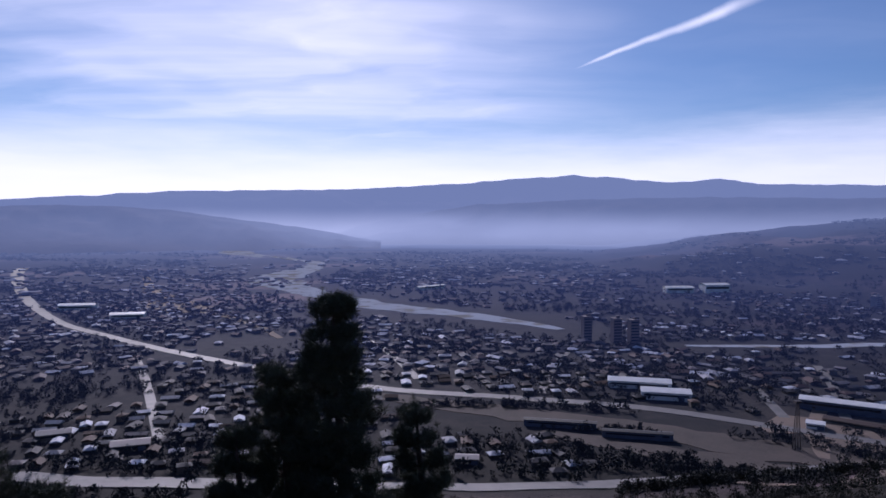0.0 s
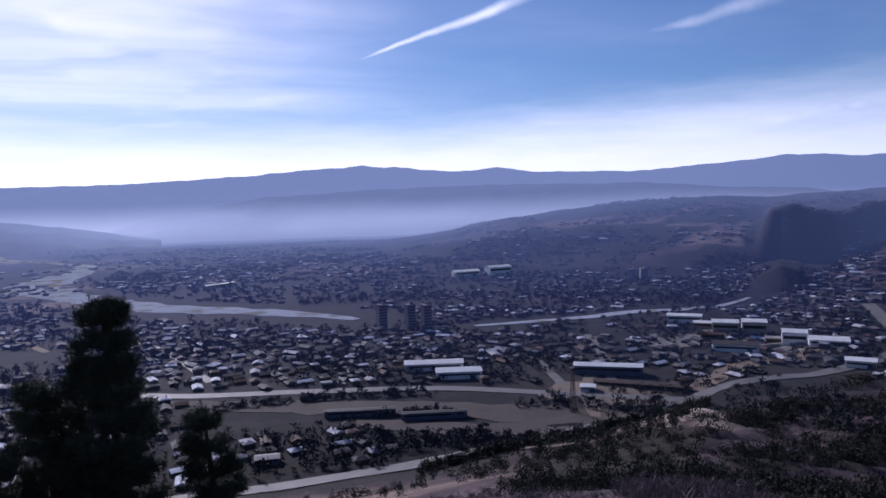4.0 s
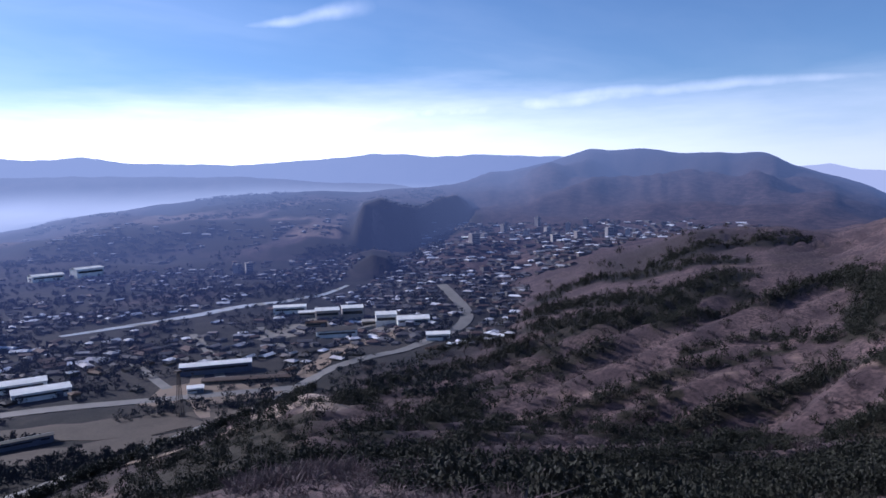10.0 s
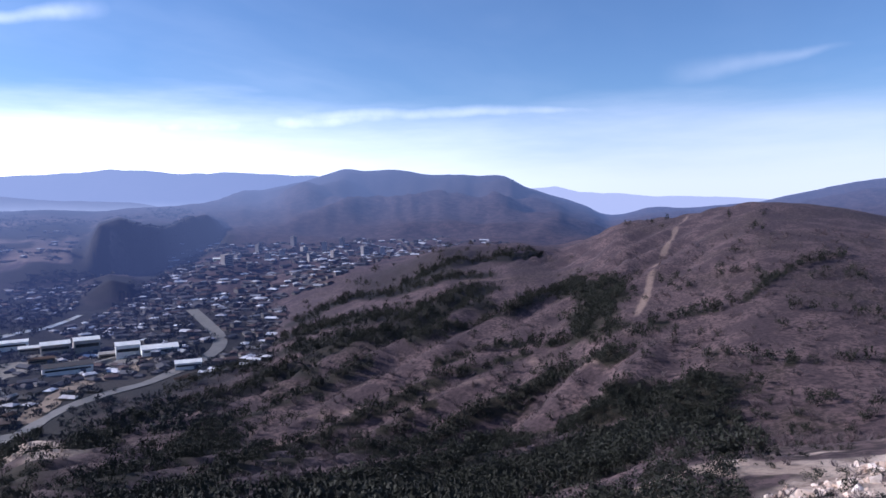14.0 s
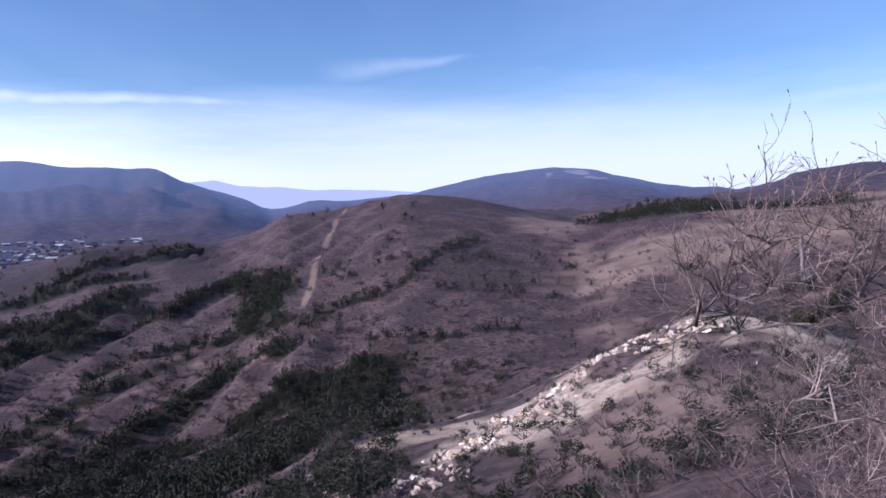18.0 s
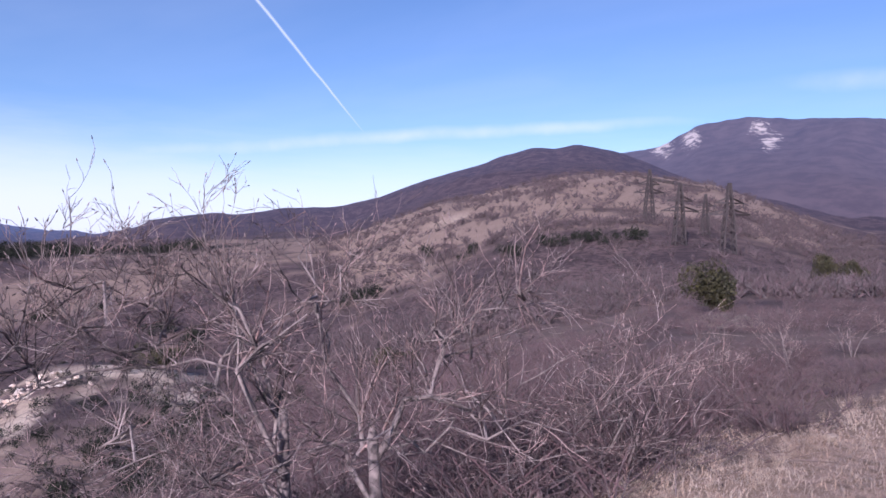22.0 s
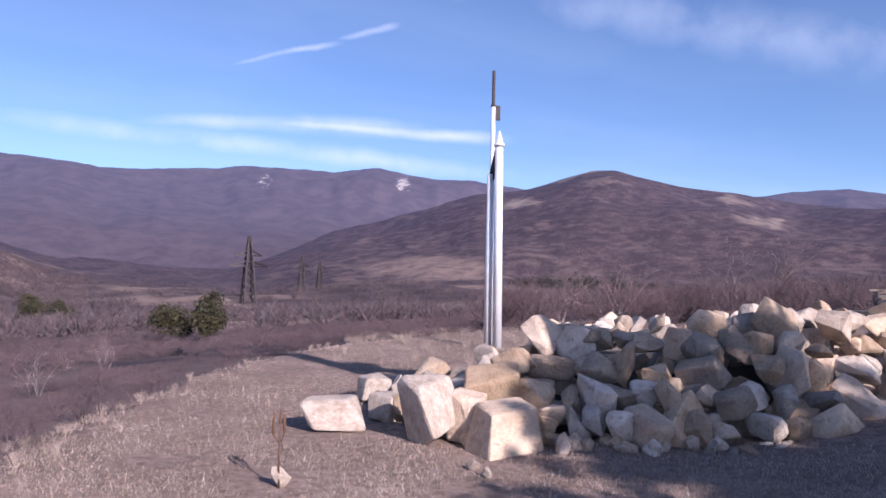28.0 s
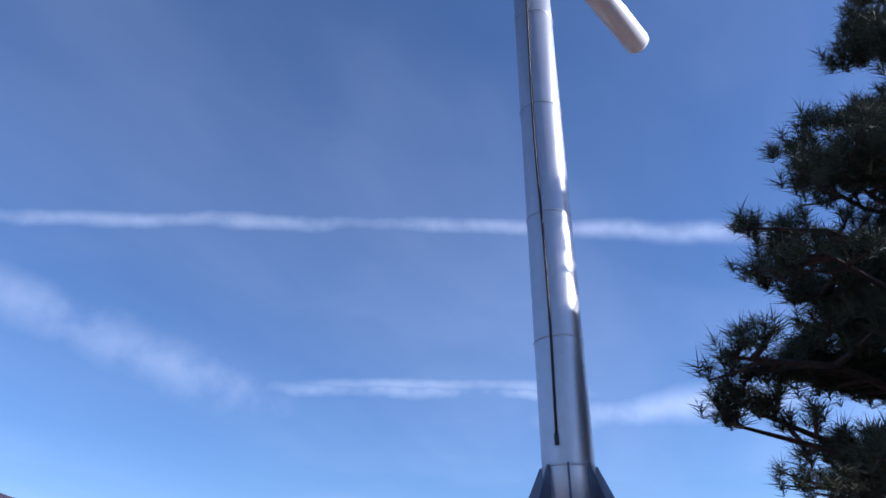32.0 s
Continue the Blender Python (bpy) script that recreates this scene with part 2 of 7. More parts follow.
def haze_glow(n, shader, at, start=300.0, depth=3000.0, full=1.0, pale=0.0):
    """Haze put into the surface itself as emission: bluish, whiter towards the sun and in the low ground."""
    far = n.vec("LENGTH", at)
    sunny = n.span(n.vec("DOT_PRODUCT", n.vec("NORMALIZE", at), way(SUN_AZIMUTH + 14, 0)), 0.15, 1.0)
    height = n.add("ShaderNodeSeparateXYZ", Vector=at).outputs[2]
    # low mist, painted as a whiter share of the same emission
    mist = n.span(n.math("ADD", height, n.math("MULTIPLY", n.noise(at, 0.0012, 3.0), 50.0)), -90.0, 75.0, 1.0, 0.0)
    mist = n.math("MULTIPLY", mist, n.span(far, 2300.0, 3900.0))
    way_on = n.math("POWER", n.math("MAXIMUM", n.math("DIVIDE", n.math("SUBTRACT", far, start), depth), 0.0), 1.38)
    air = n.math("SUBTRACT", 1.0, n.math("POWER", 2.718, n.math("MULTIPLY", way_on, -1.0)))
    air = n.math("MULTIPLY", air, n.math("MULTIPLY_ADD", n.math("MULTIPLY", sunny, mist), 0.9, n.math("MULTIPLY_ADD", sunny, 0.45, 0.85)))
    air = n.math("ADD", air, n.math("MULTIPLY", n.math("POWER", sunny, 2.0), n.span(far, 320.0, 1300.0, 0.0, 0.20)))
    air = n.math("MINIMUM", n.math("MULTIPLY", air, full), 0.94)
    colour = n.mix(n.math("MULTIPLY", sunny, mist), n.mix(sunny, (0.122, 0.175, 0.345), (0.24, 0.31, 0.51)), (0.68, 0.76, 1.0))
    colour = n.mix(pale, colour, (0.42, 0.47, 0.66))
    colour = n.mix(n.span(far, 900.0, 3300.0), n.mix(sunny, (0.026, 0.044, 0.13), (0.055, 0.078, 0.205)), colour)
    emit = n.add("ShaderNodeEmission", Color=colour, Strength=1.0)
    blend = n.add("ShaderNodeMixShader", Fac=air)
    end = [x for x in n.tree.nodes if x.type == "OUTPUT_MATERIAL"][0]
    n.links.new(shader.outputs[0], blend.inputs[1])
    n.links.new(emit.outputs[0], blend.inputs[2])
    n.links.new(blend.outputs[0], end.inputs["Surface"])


# Both land materials emit their own haze with distance.
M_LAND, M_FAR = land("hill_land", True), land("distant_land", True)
M_ROAD = surface("worn_asphalt", (0.085, 0.081, 0.082), (0.135, 0.127, 0.124), 2.0, 0.1, 0.72)
M_DIRT = surface("bare_earth", (0.171, 0.125, 0.0968), (0.114, 0.0855, 0.0684), 1.0, 0.05, 0.95)
M_YARD = surface("cindery_earth", (0.06, 0.044, 0.037), (0.034, 0.026, 0.022), 1.0, 0.05, 0.95)
M_YARDPALE = surface("dusty_concrete", (0.20, 0.185, 0.175), (0.10, 0.09, 0.085), 0.4, 0.03, 0.95)
M_SCRUB = surface("hill_twigs", (0.104, 0.075, 0.081), (0.058, 0.042, 0.047), 8.0, 0.8, 0.9, island=0.4)
M_WALL = surface("house_render", (0.137, 0.12, 0.108), (0.0741, 0.0655, 0.057), 3.0, 0.4, 0.9, spread=0.5, island=0.0)
M_ROOF = roofing("roof_sheet")
M_WALLS = surface("house_render_far", (0.137, 0.12, 0.108), (0.0741, 0.0655, 0.057), 3.0, 0.4, 0.9, island=0.5)
M_ROOFS = roofing("roof_sheet_far", False)
M_WHITE = surface("white_panel", (0.78, 0.78, 0.76), (0.62, 0.61, 0.58), 1.5, 0.15, 0.5)
M_BLUESHED = surface("blue_grey_cladding", (0.106, 0.129, 0.19), (0.076, 0.0912, 0.137), 1.5, 0.2, 0.5)
M_BLOCK = surface("concrete_panel", (0.35, 0.319, 0.296), (0.251, 0.228, 0.22), 1.0, 0.1, 0.85, spread=0.25)
M_DARKWIN = surface("window_glass_dark", (0.0228, 0.0266, 0.0342), (0.038, 0.0418, 0.0532), 0.5, 0.2, 0.25)
M_NEEDLE = surface("pine_needles", (0.028, 0.038, 0.019), (0.060, 0.070, 0.036), 6.0, 0.6, 0.75, island=0.4)
M_BUSH = surface("evergreen_leaves", (0.024, 0.0235, 0.0092), (0.046, 0.038, 0.0145), 6.0, 0.6, 0.8, island=0.4)
# Far crowns near black, their self-shadow put into the base colour.
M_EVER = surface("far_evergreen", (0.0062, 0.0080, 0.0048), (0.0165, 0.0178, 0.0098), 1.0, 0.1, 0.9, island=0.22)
M_TWIG = surface("bare_twigs", (0.124, 0.0825, 0.087), (0.0692, 0.045, 0.0506), 8.0, 0.8, 0.9, island=0.3)
# Grey-pink bark; sunlit and shaded branches are painted as pale and near-black tones.
M_BARK = surface("grey_bark_lit_shaded", (0.275, 0.203, 0.196), (0.045, 0.032, 0.033), 30.0, 3.0, 0.9, bump=0.6, island=0.8)
M_PINEBARK = surface("pine_bark", (0.076, 0.0532, 0.0418), (0.038, 0.0281, 0.0228), 25.0, 4.0, 0.95, bump=0.8)
M_STRAW = surface("dry_grass", (0.45, 0.355, 0.295), (0.235, 0.172, 0.142), 8.0, 0.7, 0.9, island=0.35)
M_STONE = surface("limestone", (0.56, 0.45, 0.35), (0.36, 0.262, 0.195), 14.0, 2.0, 0.9, bump=0.8, distance=0.03, spread=0.45, dirt=(0.20, 0.135, 0.092))
M_PALESTONE = surface("white_limestone", (0.50, 0.425, 0.36), (0.31, 0.24, 0.19), 16.0, 4.0, 0.9, bump=0.8, distance=0.02, dirt=(0.26, 0.19, 0.14))
M_SLAB = surface("grey_slab", (0.35, 0.35, 0.357), (0.243, 0.236, 0.243), 16.0, 2.5, 0.75, bump=0.5, spread=0.35, dirt=(0.152, 0.129, 0.114))
M_STEEL = surface("silver_painted_steel", (0.50, 0.51, 0.54), (0.42, 0.43, 0.46), 9.0, 0.8, 0.34, metal=0.75, bump=0.05)
M_CABLE = surface("black_cable", (0.0152, 0.0152, 0.0152), (0.0266, 0.0266, 0.0266), 20.0, 2.0, 0.6)
M_POST = surface("white_painted_tube", (0.74, 0.74, 0.75), (0.60, 0.60, 0.62), 10.0, 1.0, 0.4, metal=0.2, bump=0.05)
M_LATTICE = surface("rusty_lattice_steel", (0.0684, 0.0532, 0.0532), (0.0418, 0.0342, 0.038), 3.0, 0.3, 0.8, metal=0.3)
M_CANVAS = surface("ochre_canvas", (0.319, 0.198, 0.0988), (0.251, 0.152, 0.076), 12.0, 1.2, 0.9, bump=0.3)
# Shade on the trailer's end, put into a near-black canvas colour.
M_CANVAS_SHADED = surface("shaded_canvas_end", (0.038, 0.0266, 0.0228), (0.0228, 0.0182, 0.0167), 12.0, 1.2, 0.9)
M_TARP = surface("white_plastic_sheet", (0.62, 0.63, 0.66), (0.40, 0.42, 0.46), 5.0, 1.2, 0.4, bump=0.5)
M_BLUETARP = surface("blue_plastic_sheet", (0.038, 0.0684, 0.152), (0.0228, 0.038, 0.0912), 5.0, 1.2, 0.5)
M_PLANK = surface("weathered_planks", (0.361, 0.298, 0.245), (0.16, 0.122, 0.106), 14.0, 1.2, 0.9, spread=0.6)
M_TILE = surface("red_roof_tiles", (0.304, 0.0988, 0.0532), (0.213, 0.0684, 0.038), 6.0, 0.7, 0.85)
M_TIMBER = surface("brown_timber", (0.122, 0.0608, 0.0342), (0.076, 0.038, 0.0228), 12.0, 1.0, 0.8)
# Plinth stone and mortar, base colours darkened for the shade on the plinth.
M_MASONRY = surface("rubble_masonry", (0.068, 0.057, 0.049), (0.022, 0.020, 0.0195), 9.0, 3.0, 0.95, bump=0.9, spread=0.55, dirt=(0.155, 0.142, 0.122))
M_MORTAR = surface("grey_mortar", (0.062, 0.055, 0.05), (0.036, 0.033, 0.031), 12.0, 1.5, 0.95)
M_RUBBER = surface("black_rubber", (0.0152, 0.0152, 0.0152), (0.0228, 0.0228, 0.0228), 12.0, 1.5, 0.8)
# The river's sky sheen is painted as a pale base; specular is off.
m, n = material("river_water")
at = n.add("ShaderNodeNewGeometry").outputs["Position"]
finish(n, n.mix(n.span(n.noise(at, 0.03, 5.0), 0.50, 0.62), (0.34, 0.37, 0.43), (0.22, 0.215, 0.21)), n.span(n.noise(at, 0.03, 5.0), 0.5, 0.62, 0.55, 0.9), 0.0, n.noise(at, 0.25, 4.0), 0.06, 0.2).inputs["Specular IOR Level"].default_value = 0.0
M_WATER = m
M_SLABS = surface("grey_slab_far", (0.35, 0.35, 0.357), (0.243, 0.236, 0.243), 16.0, 2.5, 0.75, bump=0.5, island=0.35, dirt=(0.152, 0.129, 0.114))
M_TOWER = surface("brown_concrete", (0.17, 0.135, 0.125), (0.12, 0.095, 0.09), 1.0, 0.1, 0.85)
# The fins' silver steel with shade and blue sky reflection put into its colour.
M_FIN = surface("silver_steel_in_shade", (0.152, 0.179, 0.236), (0.114, 0.137, 0.19), 9.0, 0.8, 0.36, metal=0.55, bump=0.05)


def haze_glow_copy(m):
    """A copy of the finish with haze mixed in as emission, for things that stand in the distance."""
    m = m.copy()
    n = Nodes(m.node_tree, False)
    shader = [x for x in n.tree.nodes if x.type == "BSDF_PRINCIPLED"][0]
    haze_glow(n, shader, n.add("ShaderNodeNewGeometry").outputs["Position"])
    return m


# Copies that emit painted haze, for far houses, blocks and trees.
M_WALLS_FAR, M_ROOFS_FAR, M_EVER_FAR = haze_glow_copy(M_WALLS), haze_glow_copy(M_ROOFS), haze_glow_copy(M_EVER)
M_BLOCK_FAR, M_TOWER_FAR, M_WIN_FAR = haze_glow_copy(M_BLOCK), haze_glow_copy(M_TOWER), haze_glow_copy(M_DARKWIN)


# ---- mesh helpers ----
def mesh_from(name, verts, faces, mats, smooth=False, index=None):
    me = bpy.data.meshes.new(name)
    me.from_pydata([tuple(v) for v in verts], [], [tuple(f) for f in faces])
    for m in mats:
        me.materials.append(m)
    if index is not None:
        me.polygons.foreach_set("material_index", np.asarray(index, dtype=np.int32))
    if smooth:
        me.polygons.foreach_set("use_smooth", np.ones(len(me.polygons), dtype=bool))
    me.update()
    return me


def part(name, bm, material, parent, label=""):
    """Links a bmesh, or a mesh that is there already, as one mesh object under a thing or a part."""
    if isinstance(bm, bpy.types.Mesh):
        me = bm
    else:
        me = bpy.data.meshes.new(name)
        bm.to_mesh(me)
        bm.free()
        me.materials.append(material)
    ob = new(name, me)
    ob.parent = parent
    return tagged(ob, label)


def thing(name, m, label, category, group="", kind=""):
    ob = new(name)
    ob.empty_display_size = 0.2
    ob.matrix_basis = m
    return tagged(ob, label, category, group, kind)


def box(sx, sy, sz, at=(0, 0, 0), bm=None, bevel=0.0, turn=None):
    """A block that stands on at, with bevelled edges."""
    bm = bm or bmesh.new()
    m = Matrix.Translation(at) @ (turn or Matrix()) @ Matrix.Translation((0, 0, sz / 2)) @ Matrix.Diagonal((sx, sy, sz, 1))
    made = bmesh.ops.create_cube(bm, size=1.0, matrix=m)["verts"]
    if bevel:
        edges = list({e for v in made for e in v.link_edges})
        bmesh.ops.bevel(bm, geom=edges, offset=bevel, segments=1, affect="EDGES", profile=0.7)
    return bm


def tube(points, radii, sides=8, bm=None, caps=True):
    """A tapered tube along points."""
    bm = bm or bmesh.new()
    points = [Vector(p) for p in points]
    rings = []
    for i, p in enumerate(points):
        d = (points[min(i + 1, len(points) - 1)] - points[max(i - 1, 0)]).normalized()
        side = d.orthogonal().normalized() if not rings else (side - d * side.dot(d)).normalized()
        up = d.cross(side)
        rings.append([bm.verts.new(p + (side * math.cos(2 * math.pi * k / sides) + up * math.sin(2 * math.pi * k / sides)) * radii[i]) for k in range(sides)])
    for a, b in zip(rings, rings[1:]):
        for k in range(sides):
            f = bm.faces.new((a[k], a[(k + 1) % sides], b[(k + 1) % sides], b[k]))
            f.smooth = sides > 5
    if caps:
        bm.faces.new(rings[0][::-1])
        bm.faces.new(rings[-1])
    return bm


def hashed(ix, iy, seed):
    h = (ix.astype(np.int64) * 374761393 + iy.astype(np.int64) * 668265263 + seed * 1442695041) & 0xFFFFFFFF
    h = ((h ^ (h >> 13)) * 1274126177) & 0xFFFFFFFF
    return ((h ^ (h >> 16)) & 0xFFFFFF) / float(0xFFFFFF)


def lattice(x, y, seed):
    ix, iy = np.floor(x), np.floor(y)
    fx, fy = x - ix, y - iy
    fx, fy = fx * fx * (3 - 2 * fx), fy * fy * (3 - 2 * fy)
    a, b = hashed(ix, iy, seed), hashed(ix + 1, iy, seed)
    c, d = hashed(ix, iy + 1, seed), hashed(ix + 1, iy + 1, seed)
    return (a + (b - a) * fx) * (1 - fy) + (c + (d - c) * fx) * fy


def fractal(x, y, size, octaves=4, seed=0, ridged=False):
    x, y = np.asarray(x, dtype=float) / size, np.asarray(y, dtype=float) / size
    total, weight, norm = 0.0, 1.0, 0.0
    for k in range(octaves):
        v = lattice(x * 2 ** k + 17.3 * k, y * 2 ** k - 9.1 * k, seed + k)
        if ridged:
            v = 1 - np.abs(2 * v - 1)
        total, norm, weight = total + weight * v, norm + weight, weight * 0.5
    return total / norm


def smooth(v, a, b):
    u = np.clip((v - a) / (b - a), 0, 1)
    return u * u * (3 - 2 * u)


# ---- the landform: rings of slopes and crests round the hill-top ----
VALLEY = -130.0
FLOOR = 131.65


def at_height(degrees, r):
    return EYE_HEIGHT + r * math.tan(radians(degrees))


# azimuth, distance, height in metres
BROW = [(-40, 3, -0.7), (40.6, 3, -0.7), (76.12, 4, -0.9), (101.5, 3, -0.9), (137.02, 3, -0.9), (152.25, 3.8, -0.05), (160.37, 5.2, 0), (169.5, 6.5, 0), (177.62, 9.5, 0),
        (184.73, 13.5, 0), (192.85, 18, 0), (208.07, 24, 0), (223.3, 26, 0.2), (235.48, 30, 1.1), (248.67, 40, 1.5), (265.93, 40, 1), (284.2, 30, 0), (304.5, 12, 0), (320, 3, -0.7)]
# azimuth, distance, angle above the eye's level
SPUR = [(-40, 150, -24), (3, 150, -24.3), (13, 150, -23.4), (28, 150, -22.3), (36.5, 150, -21.4), (50.5, 150, -22.2), (65, 130, -24), (74, 100, -24.4), (80, 92, -22.8),
        (86, 96, -19.6), (93, 100, -18.4), (99.5, 104, -16.6), (104.5, 106, -14.3), (110.5, 108, -11.6), (113.7, 110, -10.3), (118, 100, -10.4), (121.8, 90, -11.4), (132, 50, -14.6),
        (142, 40, -12.7), (152, 46, -9.4), (160, 60, -6.2), (169.5, 60, -5.5), (184.7, 60, -4.4), (198, 60, -3.9), (213, 120, -1.9), (243.6, 90, -.4), (269, 90, -.7), (300, 60, -6), (320, 150, -24)]
HOLLOW = [(-40, 35, -25), (40, 35, -24.8), (60, 35, -26), (72, 35, -28), (80, 35, -29), (92, 35, -27.5), (104, 35, -25), (113, 35, -21), (121, 35, -18.5), (132, 25, -18.5), (142, 20, -15.5),
          (152, 20, -11.4), (160, 20, -8.6), (170, 24, -7.0), (184.7, 30, -5.2), (198, 34, -4.1), (213, 60, -2.35), (243.6, 60, -.3), (269, 60, -.8), (300, 30, -5), (320, 35, -25)]
# azimuth, distance, height
FOOT = [(-40, 350, -130), (3.04, 330, -130), (13.19, 341, -130), (28.42, 402, -130), (36.54, 465, -130), (44.66, 330, -107), (56.84, 310, -108), (73.08, 280, -96), (81.2, 230, -74),
        (96.42, 220, -68), (111.65, 230, -58), (121.8, 250, -46), (133.98, 220, -34), (147.17, 180, -17), (162.4, 170, -9.5), (184.73, 190, -10), (213.15, 300, -9), (243.6, 300, -2),
        (274.05, 300, -30), (304.5, 250, -80), (320, 340, -130)]
# azimuth, distance, angle
MIDDLE = [(-40, 900, -8.32), (36.54, 900, -8.32), (44.66, 552, -13.3), (50, 630, -11.7), (53, 700, -10.4), (54.5, 770, -8.9), (60, 800, -6.6), (63.4, 850, -5.5), (67.4, 900, -3.75),
          (70, 920, -3.55), (73, 920, -3.35), (76.7, 930, -3.85), (79, 930, -3.0), (81.4, 900, -1.75), (85.6, 860, -1.4), (88.8, 830, -.65), (91.2, 800, -.33), (94.5, 800, -.55),
          (97, 800, -.95), (100.2, 800, -1.75), (104.5, 780, -2.6), (107, 770, -2.2), (110, 760, -1.3), (114.4, 750, -.95), (120.78, 740, -.81), (133.98, 650, -1.0), (139.05, 600, .9),
          (142, 600, 2.1), (146.1, 600, 3.1), (150.73, 600, 4.3), (153.26, 600, 4.7), (156.82, 600, 4.75), (159.35, 600, 4.2), (163.3, 600, 3.55), (166.7, 600, 2.2), (170, 600, .7), (172.55, 560, -.8), (184.73, 500, -1.35),
          (197.92, 600, -.55), (213.15, 600, -.13), (228.37, 560, -.11), (234.46, 500, .8), (253.75, 500, .65)]
MIDDLE += [(268.97, 500, 0.39), (294.35, 600, -2.1), (320, 900, -8.32)]
# azimuth, distance, height
DIP = [(-40, 1250, -130), (44, 1250, -130), (47, 1600, -104), (50, 1650, -95), (60, 1700, -95), (71.05, 1700, -95), (81.2, 1600, -105), (101.5, 1600, -90), (114.69, 1250, -45), (131.95, 1050, -20), (142.1, 950, 5), (154.28, 950, 35), (168.49, 1000, 10),
       (184.73, 800, -25), (203, 800, 5), (253.75, 800, 0), (294.35, 1000, -60), (320, 1250, -130)]
CREST = [(-40, 2400, -3.14), (12.18, 2400, -3.14), (15.83, 2400, -2.7), (22.33, 2400, -1.44), (31.97, 2400, -0.38), (37.96, 2300, -0.2), (41.11, 2400, -0.4), (45.6, 2500, -.1),
         (49.5, 2700, .25), (51.7, 3000, 1.0), (53.2, 3200, 1.05), (55.11, 3300, 1.45), (57.5, 3400, 2.05), (58.6, 3400, 2.35), (59.5, 3400, 2.72), (60.2, 3400, 2.62), (61.3, 3400, 2.42), (63.3, 3400, 2.62), (64.6, 3400, 2.5), (66.2, 3400, 2.14), (68.2, 3400, 2.1), (69.02, 3400, 2.16), (70.2, 3400, 1.92), (71.9, 3400, 2.05), (72.6, 3400, 1.85),
         (73.97, 3400, .95), (76.43, 3500, 0.1), (78.8, 3600, -.65), (80.35, 3650, -1.6), (81.6, 3700, -1.5), (83.5, 3800, -.85), (86.4, 3800, -.95), (91.35, 3900, -0.55), (92.87, 3900, -0.16), (97.44, 3900, 0.77), (102.82, 3900, 1.34),
         (106.2, 3900, 1.0), (107.4, 3900, .65), (108.7, 3800, 0.3), (111.5, 3700, -.25), (114.19, 3600, -0.62), (116.22, 2600, -0.75)]
CREST += [(118.75, 1900, -.15), (120.3, 1800, 0.2), (124.7, 1800, .78), (126.1, 1800, .62), (129.5, 1800, 1.25), (134.3, 1800, 1.6), (137.5, 1800, 2.15), (140, 1800, 3.3), (142.6, 1800, 4.3), (145.65, 1800, 5.3), (147, 1800, 5.95), (149.7, 1800, 6.6),
          (151.4, 1800, 6.45), (153, 1800, 6.85), (154.2, 1800, 6.6), (155.8, 1800, 6.25), (158.34, 1800, 5.23), (161.69, 1750, 3.86), (166.46, 1650, 2.26), (172.55, 1500, 0.36), (184.73, 1350, 0.35), (191.83, 1450, 3.75), (199.45, 1500, 5.75),
          (203.51, 1500, 6.95), (207.06, 1500, 7.4), (209.8, 1500, 8.2), (212.54, 1500, 8.9), (214.3, 1500, 8.85), (215.99, 1500, 8.4), (219.24, 1500, 7.58), (223.3, 1500, 6.98), (227.36, 1600, 6.09), (232.43, 1500, 5.5), (236.19, 1400, 6.01)]
CREST += [(239.54, 1400, 6.57), (245.22, 1400, 6.13), (249.69, 1400, 4.84), (253.24, 1400, 3.85), (258.82, 1400, 2.56), (266.94, 1400, 1.58), (274.05, 1400, 1.1), (294.35, 1700, -1.1), (320, 2400, -3.14)]

STEP = 0.25
AZ = np.arange(-40, 320, STEP)
NR = 250
RAD = np.geomspace(1.2, 4950, NR)


def ring(rows, angles):
    """Distance and height round the whole circle."""
    a, r, v = (np.array(c, dtype=float) for c in zip(*rows))
    rr, vv = np.interp(AZ, a, r), np.interp(AZ, a, v)
    zz = EYE_HEIGHT + rr * np.tan(np.radians(vv)) if angles else vv
    k = np.exp(-np.linspace(-2, 2, 9) ** 2)
    k /= k.sum()
    wrap = lambda s: np.convolve(np.concatenate((s[-4:], s, s[:4])), k, "valid")
    return wrap(rr), wrap(zz)


rings = [ring(BROW, False), ring(HOLLOW, True), ring(SPUR, True), ring(FOOT, False), ring(MIDDLE, True), ring(DIP, False), ring(CREST, True)]
Z = np.zeros((len(AZ), NR))
for i in range(len(AZ)):
    r = [0.5] + [q[0][i] for q in rings]
    z = [0.0] + [q[1][i] for q in rings]
    z[7] += (0.004 if AZ[i] < 120 else 0.0075) * r[7]
    z[5] += 0.002 * r[5]
    top = z[-1]
    r += [min(r[-1] * 1.22, 4700), 4800, 4950]
    z += [max(VALLEY, top * 0.6 + 0.4 * VALLEY), VALLEY, VALLEY]
    Z[i] = np.interp(RAD, r, z)
for _ in range(1):
    Z[:, 1:-1] = 0.25 * Z[:, :-2] + 0.5 * Z[:, 1:-1] + 0.25 * Z[:, 2:]
RR = np.broadcast_to(RAD, Z.shape)
AA = np.broadcast_to(AZ[:, None], Z.shape)
X, Y = RR * np.sin(np.radians(AA)), RR * np.cos(np.radians(AA))
hilly = smooth(Z, -128, -112)
calm = np.ones_like(Z)
for q in (rings[4], rings[6]):
    calm *= 1 - 0.72 * np.exp(-(np.log(RR / q[0][:, None]) / 0.10) ** 2)
slopeside = smooth(AA, 34, 40) * smooth(AA, 106, 98) * smooth(RR, 1000, 900)
